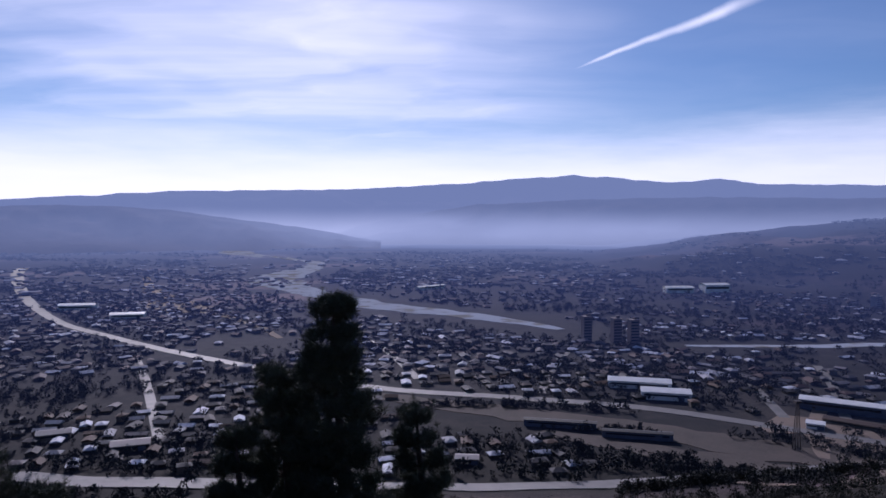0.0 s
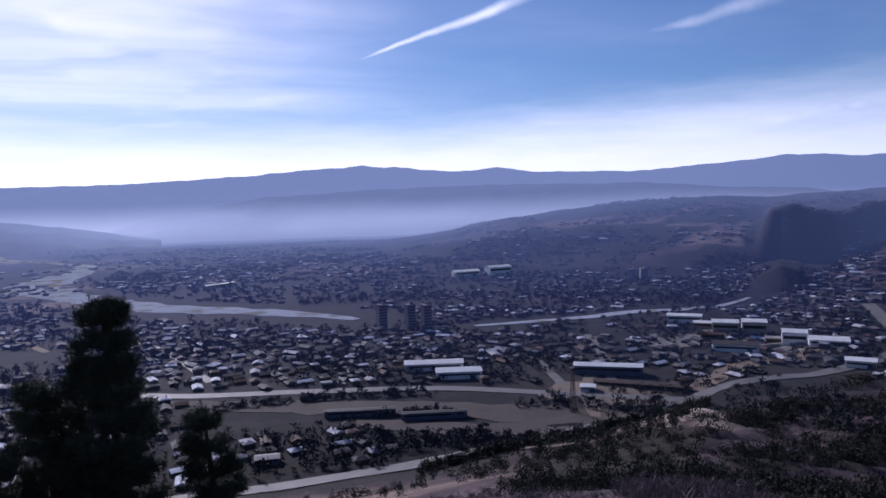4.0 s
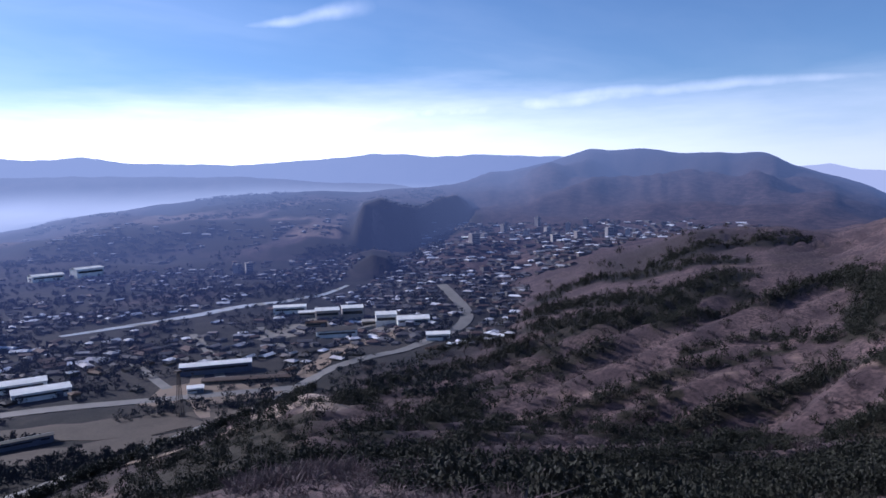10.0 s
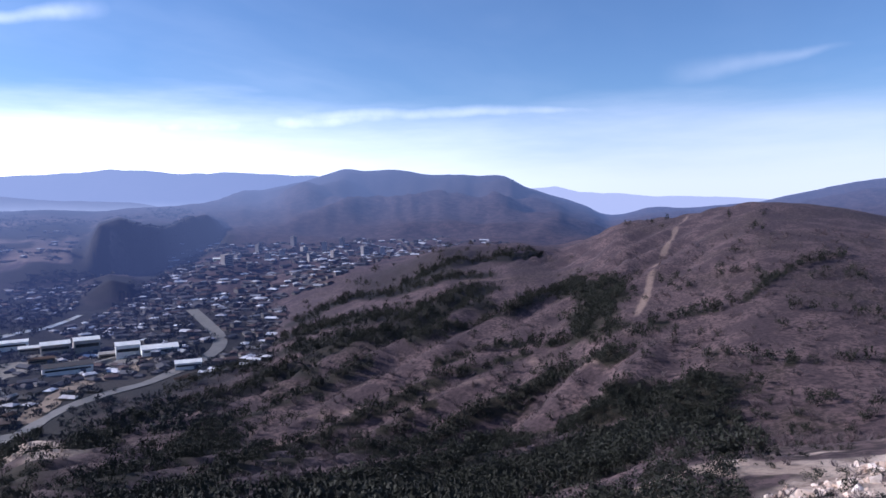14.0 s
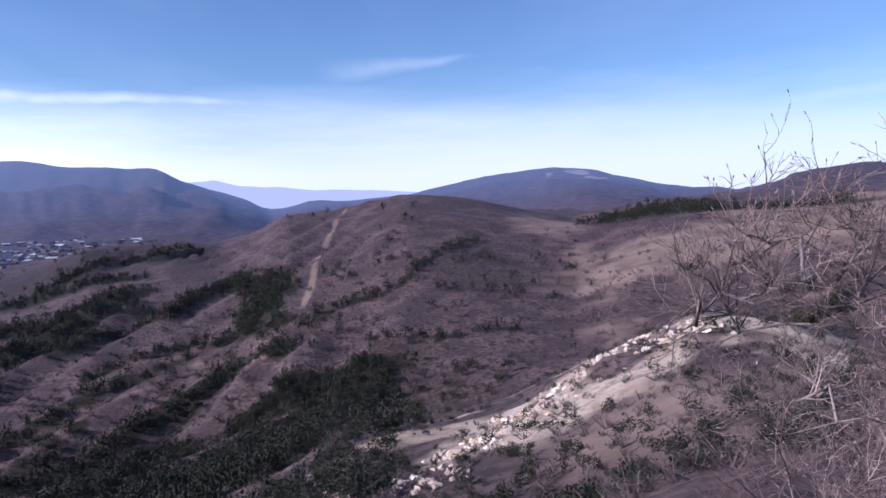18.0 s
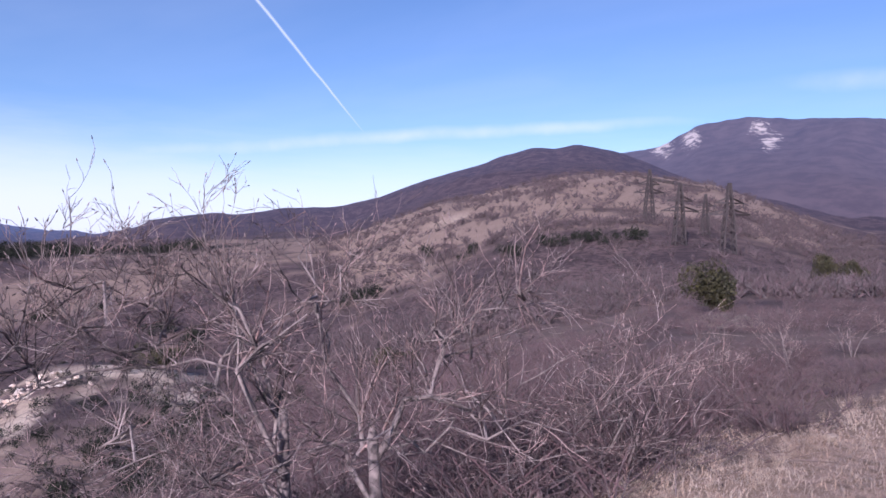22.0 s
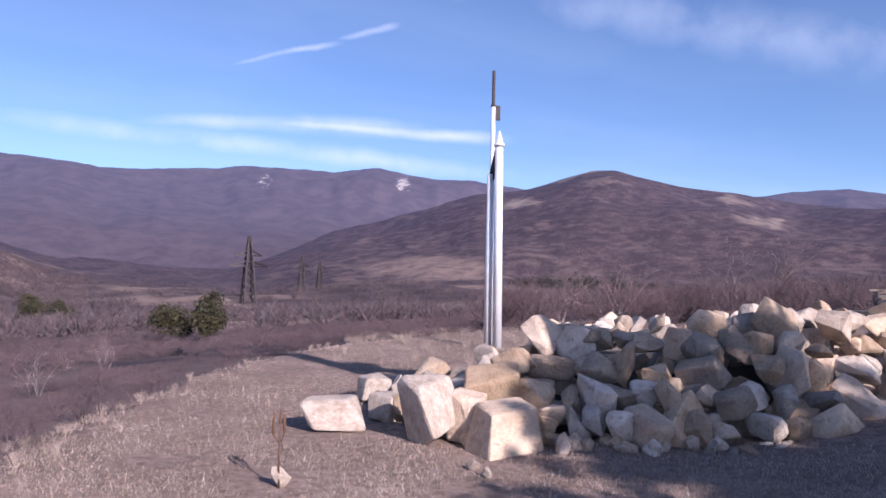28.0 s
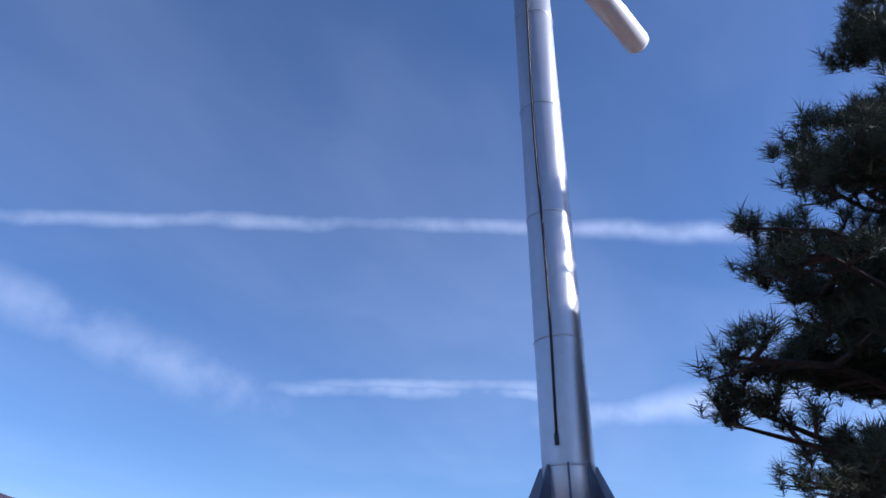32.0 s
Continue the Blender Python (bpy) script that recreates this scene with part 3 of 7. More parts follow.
rough = np.clip(0.026 * (RR - 8), 0, 30) * calm * hilly * (1 - 0.62 * slopeside)
folds = fractal(X, Y, 330, 5, 11, True) - 0.62
bumps = fractal(X, Y, 60, 4, 23) - 0.5
Z = Z + rough * (1.9 * folds + 0.5 * bumps * np.clip(300 / (RR + 200), 0.2, 1)) + 0.06 * (fractal(X, Y, 1.3, 3, 5) - 0.5) * smooth(RR, 0.5, 3)
# parallel ribs that run down from the ridge to the valley
across = (0.25 * X + 0.97 * Y) + 70 * (fractal(X, Y, 220, 4, 17) - 0.5)
RIB = np.sin(across * 2 * math.pi / 34.0)
ribbed = smooth(fractal(X, Y, 210, 2, 19), 0.22, 0.50) * smooth(AA, 26, 40) * smooth(AA, 96, 74) * smooth(RR, 120, 200) * smooth(RR, 1000, 780) * hilly
Z += ribbed * np.clip(RR * 0.013, 0, 5) * RIB
# gullied crest of the near spur
Z += 2.6 * (fractal(X, Y, 17, 4, 37, True) - 0.62) * smooth(RR, 40, 70) * smooth(RR, 135, 110) * smooth(AA, 72, 82) * smooth(AA, 140, 126)
# gullied flanks of the far massif
massif = smooth(AA, 53, 58) * smooth(AA, 76, 72) * smooth(RR, 2200, 2600) * smooth(RR, 3250, 2950)
Z += massif * 150 * (fractal(X, Y, 420, 4, 31, True) - 0.62)
flank = smooth(AA, 50, 56) * smooth(AA, 80, 76) * smooth(RR, 1750, 2300) * smooth(RR, 3200, 2900)
lobes = fractal(AA + 1.5 * (fractal(X, Y, 600, 3, 33) - .5), RR / 900, 4.4, 3, 35, True)
Z += flank * 36 * (lobes - 0.62)
# the river's gorge: a sheer wall that faces away from the sun, and a lower crag before it
foot_r = np.interp(AZ, [40, 43, 45, 47.3, 50.5], [1400, 1475, 1560, 1750, 1930])[:, None] + 70 * (fractal(X, Y, 150, 3, 3) - 0.5)
foot_z = np.interp(AZ, [40, 45, 47.3, 50.5], [-130, -130, -118, -84])[:, None]
brink = EYE_HEIGHT + (foot_r + 80) * np.tan(np.radians(np.interp(AZ, [40.4, 41.5, 42.9, 44.4, 46, 47.5, 48.9, 50.2], [-3.2, -1.3, -.85, -1.45, -1.65, -.95, -.65, -1.5])))[:, None]
within = smooth(AA, 40.2, 41.2) * smooth(AA, 50.5, 49.7)
low_r = 1200.0
gorge = np.where(RR < foot_r, foot_z, np.where(RR < foot_r + 80, foot_z + (brink - foot_z) * np.clip((RR - foot_r) / 80, 0, 1) ** 0.8, np.maximum(Z, brink)))
ease = smooth(RR, low_r, foot_r)
gorge = np.where(RR < foot_r, Z * (1 - ease) + np.minimum(foot_z, Z) * ease, gorge)
Z = np.where((within > 0) & (RR > low_r), Z * (1 - within) + within * gorge, Z)
crag = np.interp(AZ, [39.4, 40.6, 42.1, 43.3, 44.7], [0, 14, 27, 20, 0])[:, None] * (1 + 1.1 * (fractal(X, Y, 75, 4, 8) - 0.5))
Z += crag * smooth(RR, 1060, 1105) * smooth(RR, 1400, 1230)


def height(x, y):
    """The ground's height at a place."""
    r, a = max(math.hypot(x, y), 1.2), math.degrees(math.atan2(x, y))
    a = (a + 40) % 360 - 40
    fi, fj = (a + 40) / STEP, math.log(r / 1.2) / math.log(4950 / 1.2) * (NR - 1)
    i, j = int(fi) % len(AZ), min(int(fj), NR - 2)
    u, v, k = fi - int(fi), fj - j, (i + 1) % len(AZ)
    return float((Z[i, j] * (1 - u) + Z[k, j] * u) * (1 - v) + (Z[i, j + 1] * (1 - u) + Z[k, j + 1] * u) * v)


def spot(azimuth, r, lift=0.0):
    """The place on the ground at that azimuth and distance."""
    x, y = r * math.sin(radians(azimuth)), r * math.cos(radians(azimuth))
    return Vector((x, y, height(x, y) + lift))


# land cover: dry grass, evergreens (also the gorge's painted shade), pale rock, valley floor
def blob(azimuth, r, da, dr, soft=0.5):
    """1 on a patch of the plan, falling off to 0 round it."""
    d = np.sqrt(((AA - azimuth) / da) ** 2 + (np.log(RR / r) / math.log(1 + dr / r)) ** 2)
    return 1 - smooth(d, 1 - soft, 1 + soft)


def seen(azimuth, angle):
    """How far off the ground lies at that azimuth, for a look that far below the eye's level."""
    i = int(round((azimuth + 40) / STEP)) % len(AZ)
    over = np.nonzero((Z[i] > EYE_HEIGHT + RAD * math.tan(radians(angle))) & (RAD > 55))[0]
    return float(RAD[over[0]]) if len(over) else 900.0


def row_line(rows, step=7.0):
    """Points along a row of growth on the slope; its corners are given by azimuth and angle."""
    pts = [(seen(a, e) * math.sin(radians(a)), seen(a, e) * math.cos(radians(a))) for a, e in rows]
    out = []
    for (x0, y0), (x1, y1) in zip(pts, pts[1:]):
        m = max(2, int(math.hypot(x1 - x0, y1 - y0) / step))
        out += [(x0 + (x1 - x0) * k / m, y0 + (y1 - y0) * k / m) for k in range(m)]
    return out + [pts[-1]]


def stroke(line, width, soft=0.6):
    """1 along a line of the plan, falling off to 0 beside it."""
    pts = np.array(line)
    d = np.full(Z.shape, 1e9)
    near = (RR > 55) & (RR < 1100) & (AA > 30) & (AA < 125)
    x, y = X[near], Y[near]
    best = np.full(x.shape, 1e9)
    for px, py in pts:
        best = np.minimum(best, (x - px) ** 2 + (y - py) ** 2)
    d[near] = np.sqrt(best)
    return 1 - smooth(d, width * (1 - soft), width * (1 + soft))


# wooded ribs of the hillside, half width, trees for each point of the row; and the bare strips between them
WOODED = [(row_line(rows), w, k) for rows, w, k in (
    ([(81.2, -10.3), (77, -11.4), (72.5, -12.8), (66, -15), (58.5, -17.7), (53.1, -18.9), (46.7, -21)], 6, 2), ([(81.6, -12.4), (77, -14.1), (72.4, -16.3), (67.8, -18), (60.8, -19.9)], 7, 3),
    ([(78, -11), (72.5, -11.9), (66.9, -13.2)], 5, 2), ([(65, -11.4), (67, -11), (72.5, -9.2), (76.1, -7.4), (77.5, -6.6)], 7, 3), ([(77, -7.2), (80, -7.4), (80.4, -8.6), (78.6, -8.8), (79.6, -9.9)], 13, 5),
    ([(54.2, -12.7), (50.7, -14.1), (47.3, -15.4), (41.7, -16.3), (38, -16.9)], 11, 4), ([(60.5, -13), (56.8, -14.6), (53.3, -15.6), (48.9, -16.9), (44.8, -18)], 8, 3),
    ([(88, -14.4), (84, -15.6), (79, -17.2), (72.4, -19.3), (63, -21.6), (56, -22.5)], 14, 10), ([(87, -16.2), (81, -18.3), (74, -21), (66, -23.5), (58, -24.5)], 13, 10), ([(84, -18.5), (79, -21), (72, -23.5)], 10, 9),
    ([(96.7, -4.3), (93.5, -5.6), (90.5, -7.6), (87.3, -9), (83.6, -10)], 2.2, 1), ([(54.3, -10.6), (58.8, -9.7), (63.3, -9.1), (67, -8.3), (70.2, -7.4)], 17, 5), ([(66, -10.6), (59.6, -11.2), (55, -11.6)], 16, 4),
    ([(64.5, -6.6), (68, -5.2), (72, -4.4), (75, -4.6)], 15, 3), ([(57, -12.2), (62, -10.4), (66, -9.6), (70, -8.8)], 18, 4), ([(62, -7.6), (66, -6.8), (70, -6)], 18, 3), ([(55.5, -9.4), (58, -8.4), (61, -7.4)], 15, 3), ([(56, -13.4), (50, -12.6), (46, -14)], 10, 2), ([(50, -17.6), (45, -19), (40, -19.5)], 9, 3), ([(66, -16.6), (60, -18.8), (54, -20.2)], 4, 1), ([(36.6, -15.9), (34.5, -17.2), (30, -18.9), (24, -20.2)], 4, 2),
    ([(88.1, -11.9), (93.6, -11.95), (99.5, -11.8)], 2.5, 1), ([(84.5, -9.7), (86.5, -9.2), (88.5, -8.5)], 4, 1), ([(47, -22.3), (40, -21.6), (34, -20.6)], 6, 2))]
BARE = [(row_line(rows), w) for rows, w in (
    ([(58.6, -16.8), (54, -18.4), (47.1, -19.9)], 4), ([(73.4, -15), (67.8, -17.2), (61.2, -19.3)], 5), ([(79.7, -13.6), (75.2, -15)], 5), ([(68, -13.9), (62, -15.6), (56, -17)], 5),
    ([(76, -12.4), (70, -14.4), (63, -16.4)], 4), ([(52, -17.2), (47, -18.6)], 4), ([(69, -6.6), (72, -6.2)], 12))]
TRAIL_UP = row_line([(86.2, -1.6), (85.4, -2.9), (84.8, -3.9), (84, -5.2), (83.6, -6.5), (83.1, -8.2), (81.9, -10.4)])
flatland = (1 - smooth(Z, -126, -112)) * smooth(RR, 280, 330)
patches = fractal(X, Y, 130, 4, 41)
grass = 0.62 * smooth(patches, 0.46, 0.66) * smooth(RR, 60, 140)
grass = np.maximum(grass, smooth(RR, 34, 20) * smooth(AA, 150, 160) * smooth(AA, 300, 290) * (RR < rings[0][0][:, None] * 1.03))
grass = np.maximum(grass, 0.8 * smooth(RR, 45, 30) * smooth(AA, 185, 200) * smooth(AA, 310, 290))
for a, r, da, dr, v in ((102, 640, 4, 90, .8), (152, 500, 10, 130, .28), (160, 540, 6, 80, .3), (141.5, 400, 3.2, 40, .8), (146, 330, 5, 26, .85), (137, 320, 3, 24, .7), (140, 290, 9, 80, .45), (157.5, 580, 1.6, 50, .75), (151, 590, 1.4, 16, .6), (163.5, 36, 2.4, 9, 1), (173, 130, 5, 20, .9),
                        (186, 75, 6, 16, 1), (205, 520, 5, 60, .7), (125, 420, 4, 40, .5), (60, 300, 8, 60, .7), (70, 220, 9, 40, .7), (50, 420, 6, 40, .7), (88.6, 560, 0.5, 180, .5), (104, 45, 24, 30, .45), (125, 60, 12, 30, .4)):
    grass = np.maximum(grass, v * blob(a, r, da, dr))
grass = np.maximum(grass, (.44 + .42 * smooth(fractal(X, Y, 22, 4, 47), .42, .60)) * smooth(AA, 128, 137) * smooth(AA, 176, 168) * smooth(RR, 230, 300) * smooth(RR, 680, 600))
grass = np.maximum(grass, .42 * smooth(fractal(X, Y, 20, 4, 48), .46, .62) * smooth(AA, 98, 108) * smooth(AA, 150, 140) * smooth(RR, 120, 180) * smooth(RR, 560, 480))
grass *= 1 - 0.7 * smooth(RR, 900, 1100)
grass = np.maximum(grass, .34 * smooth(fractal(X, Y, 70, 4, 49), .52, .66) * smooth(AA, 184, 192) * smooth(AA, 262, 250) * smooth(RR, 420, 560))
grass *= 1 - 0.55 * smooth(AA, 38, 46) * smooth(AA, 92, 80) * smooth(RR, 60, 90)
grass = np.maximum(grass, 0.42 * smooth(AA, 122, 132) * smooth(AA, 212, 200) * smooth(RR, 160, 110) * smooth(RR, 4, 6))
SHADE = np.sin(across * 2 * math.pi / 62.0 + 1.9)
green = (1 - .78 * slopeside) * np.clip(0.95 * smooth(0.35 * SHADE + 2.6 * (fractal(X, Y, 75, 4, 57) - 0.5), -0.24, 0.10), 0, 1) * smooth(AA, 15, 28) * (1 - 0.8 * np.exp(-((AA - 39) / 3.5) ** 2)) * smooth(AA, 93, 76) * smooth(RR, 70, 130) * hilly * smooth(RR, 1000, 850)
grass = np.maximum(grass * (1 - 0.5 * ribbed), ribbed * 0.34 * smooth(RIB + 3.0 * (patches - 0.5), 0.2, 0.9))
grass *= 1 - .45 * slopeside
green = np.maximum(green, .42 * slopeside * hilly * smooth(fractal(X, Y, 45, 4, 59), .40, .58))
for line, w, k in WOODED:
    green = np.maximum(green, 1.1 * stroke(line, w))
for line, w in BARE:
    grass = np.maximum(grass, .5 * stroke(line, w))
grass = np.maximum(grass, 0.9 * stroke(TRAIL_UP, 2.6))
# the first three darken the gorge as evergreens, standing in for its shade
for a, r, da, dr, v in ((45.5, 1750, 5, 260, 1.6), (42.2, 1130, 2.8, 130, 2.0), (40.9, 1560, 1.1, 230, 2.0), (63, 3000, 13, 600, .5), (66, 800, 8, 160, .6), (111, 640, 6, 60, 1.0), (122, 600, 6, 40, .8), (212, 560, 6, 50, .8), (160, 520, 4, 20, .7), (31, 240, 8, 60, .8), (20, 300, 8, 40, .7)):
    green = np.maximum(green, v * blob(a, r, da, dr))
rock = np.zeros_like(Z)
for a, r, da, dr, v in ((101, 76, 14, 26, .9), (110.5, 80, 5, 26, .95), (92, 76, 9, 22, .85), (101, 98, 13, 10, .9), (118, 84, 10, 16, 1.0), (127, 66, 7, 14, .95), (135, 54, 5, 9, .8), (36, 350, 2.5, 50, 1.3), (38, 300, 2, 40, 1.0), (34, 320, 4, 16, .6), (104.7, 3480, .8, 110, 2.2),
                        (106.1, 3000, .9, 70, 2.2), (102.6, 3250, .4, 60, 1.3), (211, 1430, 2.5, 40, .6), (206.5, 1250, 1.2, 40, .75), (213, 1300, 2.5, 50, .45), (143, 420, 2, 16, .8), (225, 1150, 3, 60, .5), (240, 1100, 3, 60, .4)):
    rock = np.maximum(rock, v * blob(a, r, da, dr, 0.8))
crags = fractal(X, Y, 9, 3, 73)
rock = np.where((RR < 140) & (AA > 70) & (AA < 140), rock * smooth(crags, 0.30, 0.62) * 1.25, rock)
rock = np.maximum(rock, 0.55 * smooth(fractal(X, Y, 240, 5, 71, True), 0.80, 0.90) * smooth(AA, 195, 205) * smooth(AA, 290, 262) * smooth(RR, 500, 800))
grass = np.maximum(grass, flatland * 0)
# fields and copses across the plain and on the hill beyond the river
far_flat = smooth(RR, 820, 1000) * smooth(AA, 47, 41)
fields = fractal(X * 0.6, Y, 190, 4, 43)
copses = smooth(fractal(X * 0.5, Y, 150, 4, 44), 0.42, 0.54)
flatland = flatland * (1 - far_flat * smooth(fields, 0.50, 0.60))
green = np.maximum(green, 0.9 * far_flat * copses)
grass = np.where(far_flat > 0, grass * (1 - far_flat) + far_flat * 0.8 * smooth(fields, 0.55, 0.68), grass)
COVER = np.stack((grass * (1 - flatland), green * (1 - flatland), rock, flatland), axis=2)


def land_sheet(name, j0, j1, mat, label, kind):
    ni = len(AZ)
    js = np.arange(j0, j1 + 1)
    verts = np.stack((X[:, js], Y[:, js], Z[:, js]), axis=2).reshape(-1, 3)
    nj = len(js)
    i, j = np.meshgrid(np.arange(ni), np.arange(nj - 1), indexing="ij")
    k = (i + 1) % ni
    faces = np.stack((i * nj + j, i * nj + j + 1, k * nj + j + 1, k * nj + j), axis=2).reshape(-1, 4)
    colours = COVER[:, js].reshape(-1, 4)
    if j0 == 0:
        centre = len(verts)
        verts = np.concatenate((verts, [[0, 0, 0.0]]))
        colours = np.concatenate((colours, [[0.9, 0, 0, 0]]))
        tris = [(centre, b * nj, ((b + 1) % ni) * nj) for b in range(ni)]
        faces = faces.tolist() + tris
    me = mesh_from(name, verts.tolist(), faces if isinstance(faces, list) else faces.tolist(), [mat], True)
    layer = me.color_attributes.new("cover", "FLOAT_COLOR", "POINT")
    layer.data.foreach_set("color", colours.astype(np.float32).ravel())
    return tagged(new(name, me), label, "ground", kind=kind)


SEAM = int(np.searchsorted(RAD, 520))
land_sheet("ground", 0, SEAM, M_LAND, "scrubby brown hillsides, dry grass and valley floor", "structure")
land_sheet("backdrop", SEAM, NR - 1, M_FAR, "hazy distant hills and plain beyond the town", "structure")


def range_of_hills(name, rows, r, depth, foot, label, folds, haze, seed, pale=0.0):
    """A far range: a long ridge with its near and far flank."""
    a, e = (np.array(c, dtype=float) for c in zip(*rows))
    az = np.arange(a[0], a[-1] + 0.01, 0.2)
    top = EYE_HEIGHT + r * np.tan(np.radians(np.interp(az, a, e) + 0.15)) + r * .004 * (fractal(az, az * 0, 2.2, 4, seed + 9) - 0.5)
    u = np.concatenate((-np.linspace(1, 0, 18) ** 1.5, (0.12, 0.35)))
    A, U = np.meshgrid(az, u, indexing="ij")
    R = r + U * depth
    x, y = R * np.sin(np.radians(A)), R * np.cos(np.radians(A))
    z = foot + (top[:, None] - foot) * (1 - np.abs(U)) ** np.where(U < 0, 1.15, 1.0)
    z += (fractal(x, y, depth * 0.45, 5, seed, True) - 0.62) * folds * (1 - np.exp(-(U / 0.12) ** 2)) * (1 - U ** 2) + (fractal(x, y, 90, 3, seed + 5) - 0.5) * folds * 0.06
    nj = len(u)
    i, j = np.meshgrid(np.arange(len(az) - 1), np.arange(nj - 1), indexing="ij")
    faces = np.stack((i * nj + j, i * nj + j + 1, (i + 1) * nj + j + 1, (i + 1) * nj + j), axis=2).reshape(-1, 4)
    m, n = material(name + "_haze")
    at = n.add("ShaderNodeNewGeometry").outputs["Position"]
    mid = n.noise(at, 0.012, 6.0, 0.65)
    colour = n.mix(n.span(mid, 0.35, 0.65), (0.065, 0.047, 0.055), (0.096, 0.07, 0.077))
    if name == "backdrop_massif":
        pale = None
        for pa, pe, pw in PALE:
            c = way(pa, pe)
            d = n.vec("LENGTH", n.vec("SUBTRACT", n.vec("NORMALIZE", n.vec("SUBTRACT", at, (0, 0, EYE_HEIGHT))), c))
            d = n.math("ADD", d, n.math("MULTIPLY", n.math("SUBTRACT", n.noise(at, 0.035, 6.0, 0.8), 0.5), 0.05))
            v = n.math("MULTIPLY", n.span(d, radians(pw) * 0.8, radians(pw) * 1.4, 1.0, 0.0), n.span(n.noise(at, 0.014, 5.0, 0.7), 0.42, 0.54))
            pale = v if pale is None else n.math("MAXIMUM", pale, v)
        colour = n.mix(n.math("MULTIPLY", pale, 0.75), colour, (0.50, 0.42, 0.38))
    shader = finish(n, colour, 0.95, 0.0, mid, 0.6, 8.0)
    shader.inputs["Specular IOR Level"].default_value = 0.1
    # the range's haze is emitted by its own surface
    haze_glow(n, shader, at, full=haze, pale=pale)
    me = mesh_from(name, np.stack((x, y, z), axis=2).reshape(-1, 3).tolist(), faces.tolist(), [m], True)
    return tagged(new(name, me), label, "hills", kind="structure")


# pale cliffs on the wooded massif: azimuth, height, width
PALE = [(159.6, 6.55, .62), (161.7, 7.1, .5), (166.4, 7.75, .42), (167.2, 6.85, .5), (186.4, 7.7, .3), (197.3, 7.9, .38)]
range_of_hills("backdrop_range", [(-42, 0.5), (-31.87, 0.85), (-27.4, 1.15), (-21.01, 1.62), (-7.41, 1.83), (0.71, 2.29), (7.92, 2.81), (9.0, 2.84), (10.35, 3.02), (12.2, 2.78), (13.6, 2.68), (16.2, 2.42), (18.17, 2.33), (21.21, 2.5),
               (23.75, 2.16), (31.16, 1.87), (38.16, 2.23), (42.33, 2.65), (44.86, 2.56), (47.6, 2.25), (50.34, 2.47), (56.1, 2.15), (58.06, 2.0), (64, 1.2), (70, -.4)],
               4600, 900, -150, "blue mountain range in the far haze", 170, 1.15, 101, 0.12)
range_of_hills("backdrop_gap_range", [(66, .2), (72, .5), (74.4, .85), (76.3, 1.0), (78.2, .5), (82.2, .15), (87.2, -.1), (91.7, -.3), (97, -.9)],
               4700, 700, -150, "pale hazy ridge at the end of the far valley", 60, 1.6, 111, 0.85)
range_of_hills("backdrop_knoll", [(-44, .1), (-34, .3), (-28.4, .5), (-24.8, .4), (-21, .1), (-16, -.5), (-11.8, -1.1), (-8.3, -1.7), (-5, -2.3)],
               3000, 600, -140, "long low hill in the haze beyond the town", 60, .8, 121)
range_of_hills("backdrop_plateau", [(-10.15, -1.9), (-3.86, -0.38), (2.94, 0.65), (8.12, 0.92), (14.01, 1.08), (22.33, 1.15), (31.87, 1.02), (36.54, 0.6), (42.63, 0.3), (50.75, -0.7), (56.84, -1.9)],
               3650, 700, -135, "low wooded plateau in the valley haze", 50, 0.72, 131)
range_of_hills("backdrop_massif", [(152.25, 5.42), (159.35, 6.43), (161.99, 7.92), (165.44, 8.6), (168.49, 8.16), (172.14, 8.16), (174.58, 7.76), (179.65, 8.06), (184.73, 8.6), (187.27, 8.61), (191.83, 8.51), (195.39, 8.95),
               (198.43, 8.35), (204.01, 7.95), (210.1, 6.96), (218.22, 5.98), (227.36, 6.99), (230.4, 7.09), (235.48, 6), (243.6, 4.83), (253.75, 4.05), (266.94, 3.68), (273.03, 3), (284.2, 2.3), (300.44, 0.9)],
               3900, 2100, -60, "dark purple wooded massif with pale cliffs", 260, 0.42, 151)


# ---- fast meshes of many small pieces ----
def triangles(name, verts, tris, mats, index=None, smoothed=False):
    verts, tris = np.asarray(verts, dtype=np.float32), np.asarray(tris, dtype=np.int32)
    me = bpy.data.meshes.new(name)
    me.vertices.add(len(verts))
    me.vertices.foreach_set("co", verts.ravel())
    me.loops.add(tris.size)
    me.loops.foreach_set("vertex_index", tris.ravel())
    me.polygons.add(len(tris))
    me.polygons.foreach_set("loop_start", np.arange(0, tris.size, 3, dtype=np.int32))
    for m in mats:
        me.materials.append(m)
    if index is not None:
        me.polygons.foreach_set("material_index", np.asarray(index, dtype=np.int32))
    me.polygons.foreach_set("use_smooth", np.full(len(tris), smoothed))
    me.update(calc_edges=True)
    return me


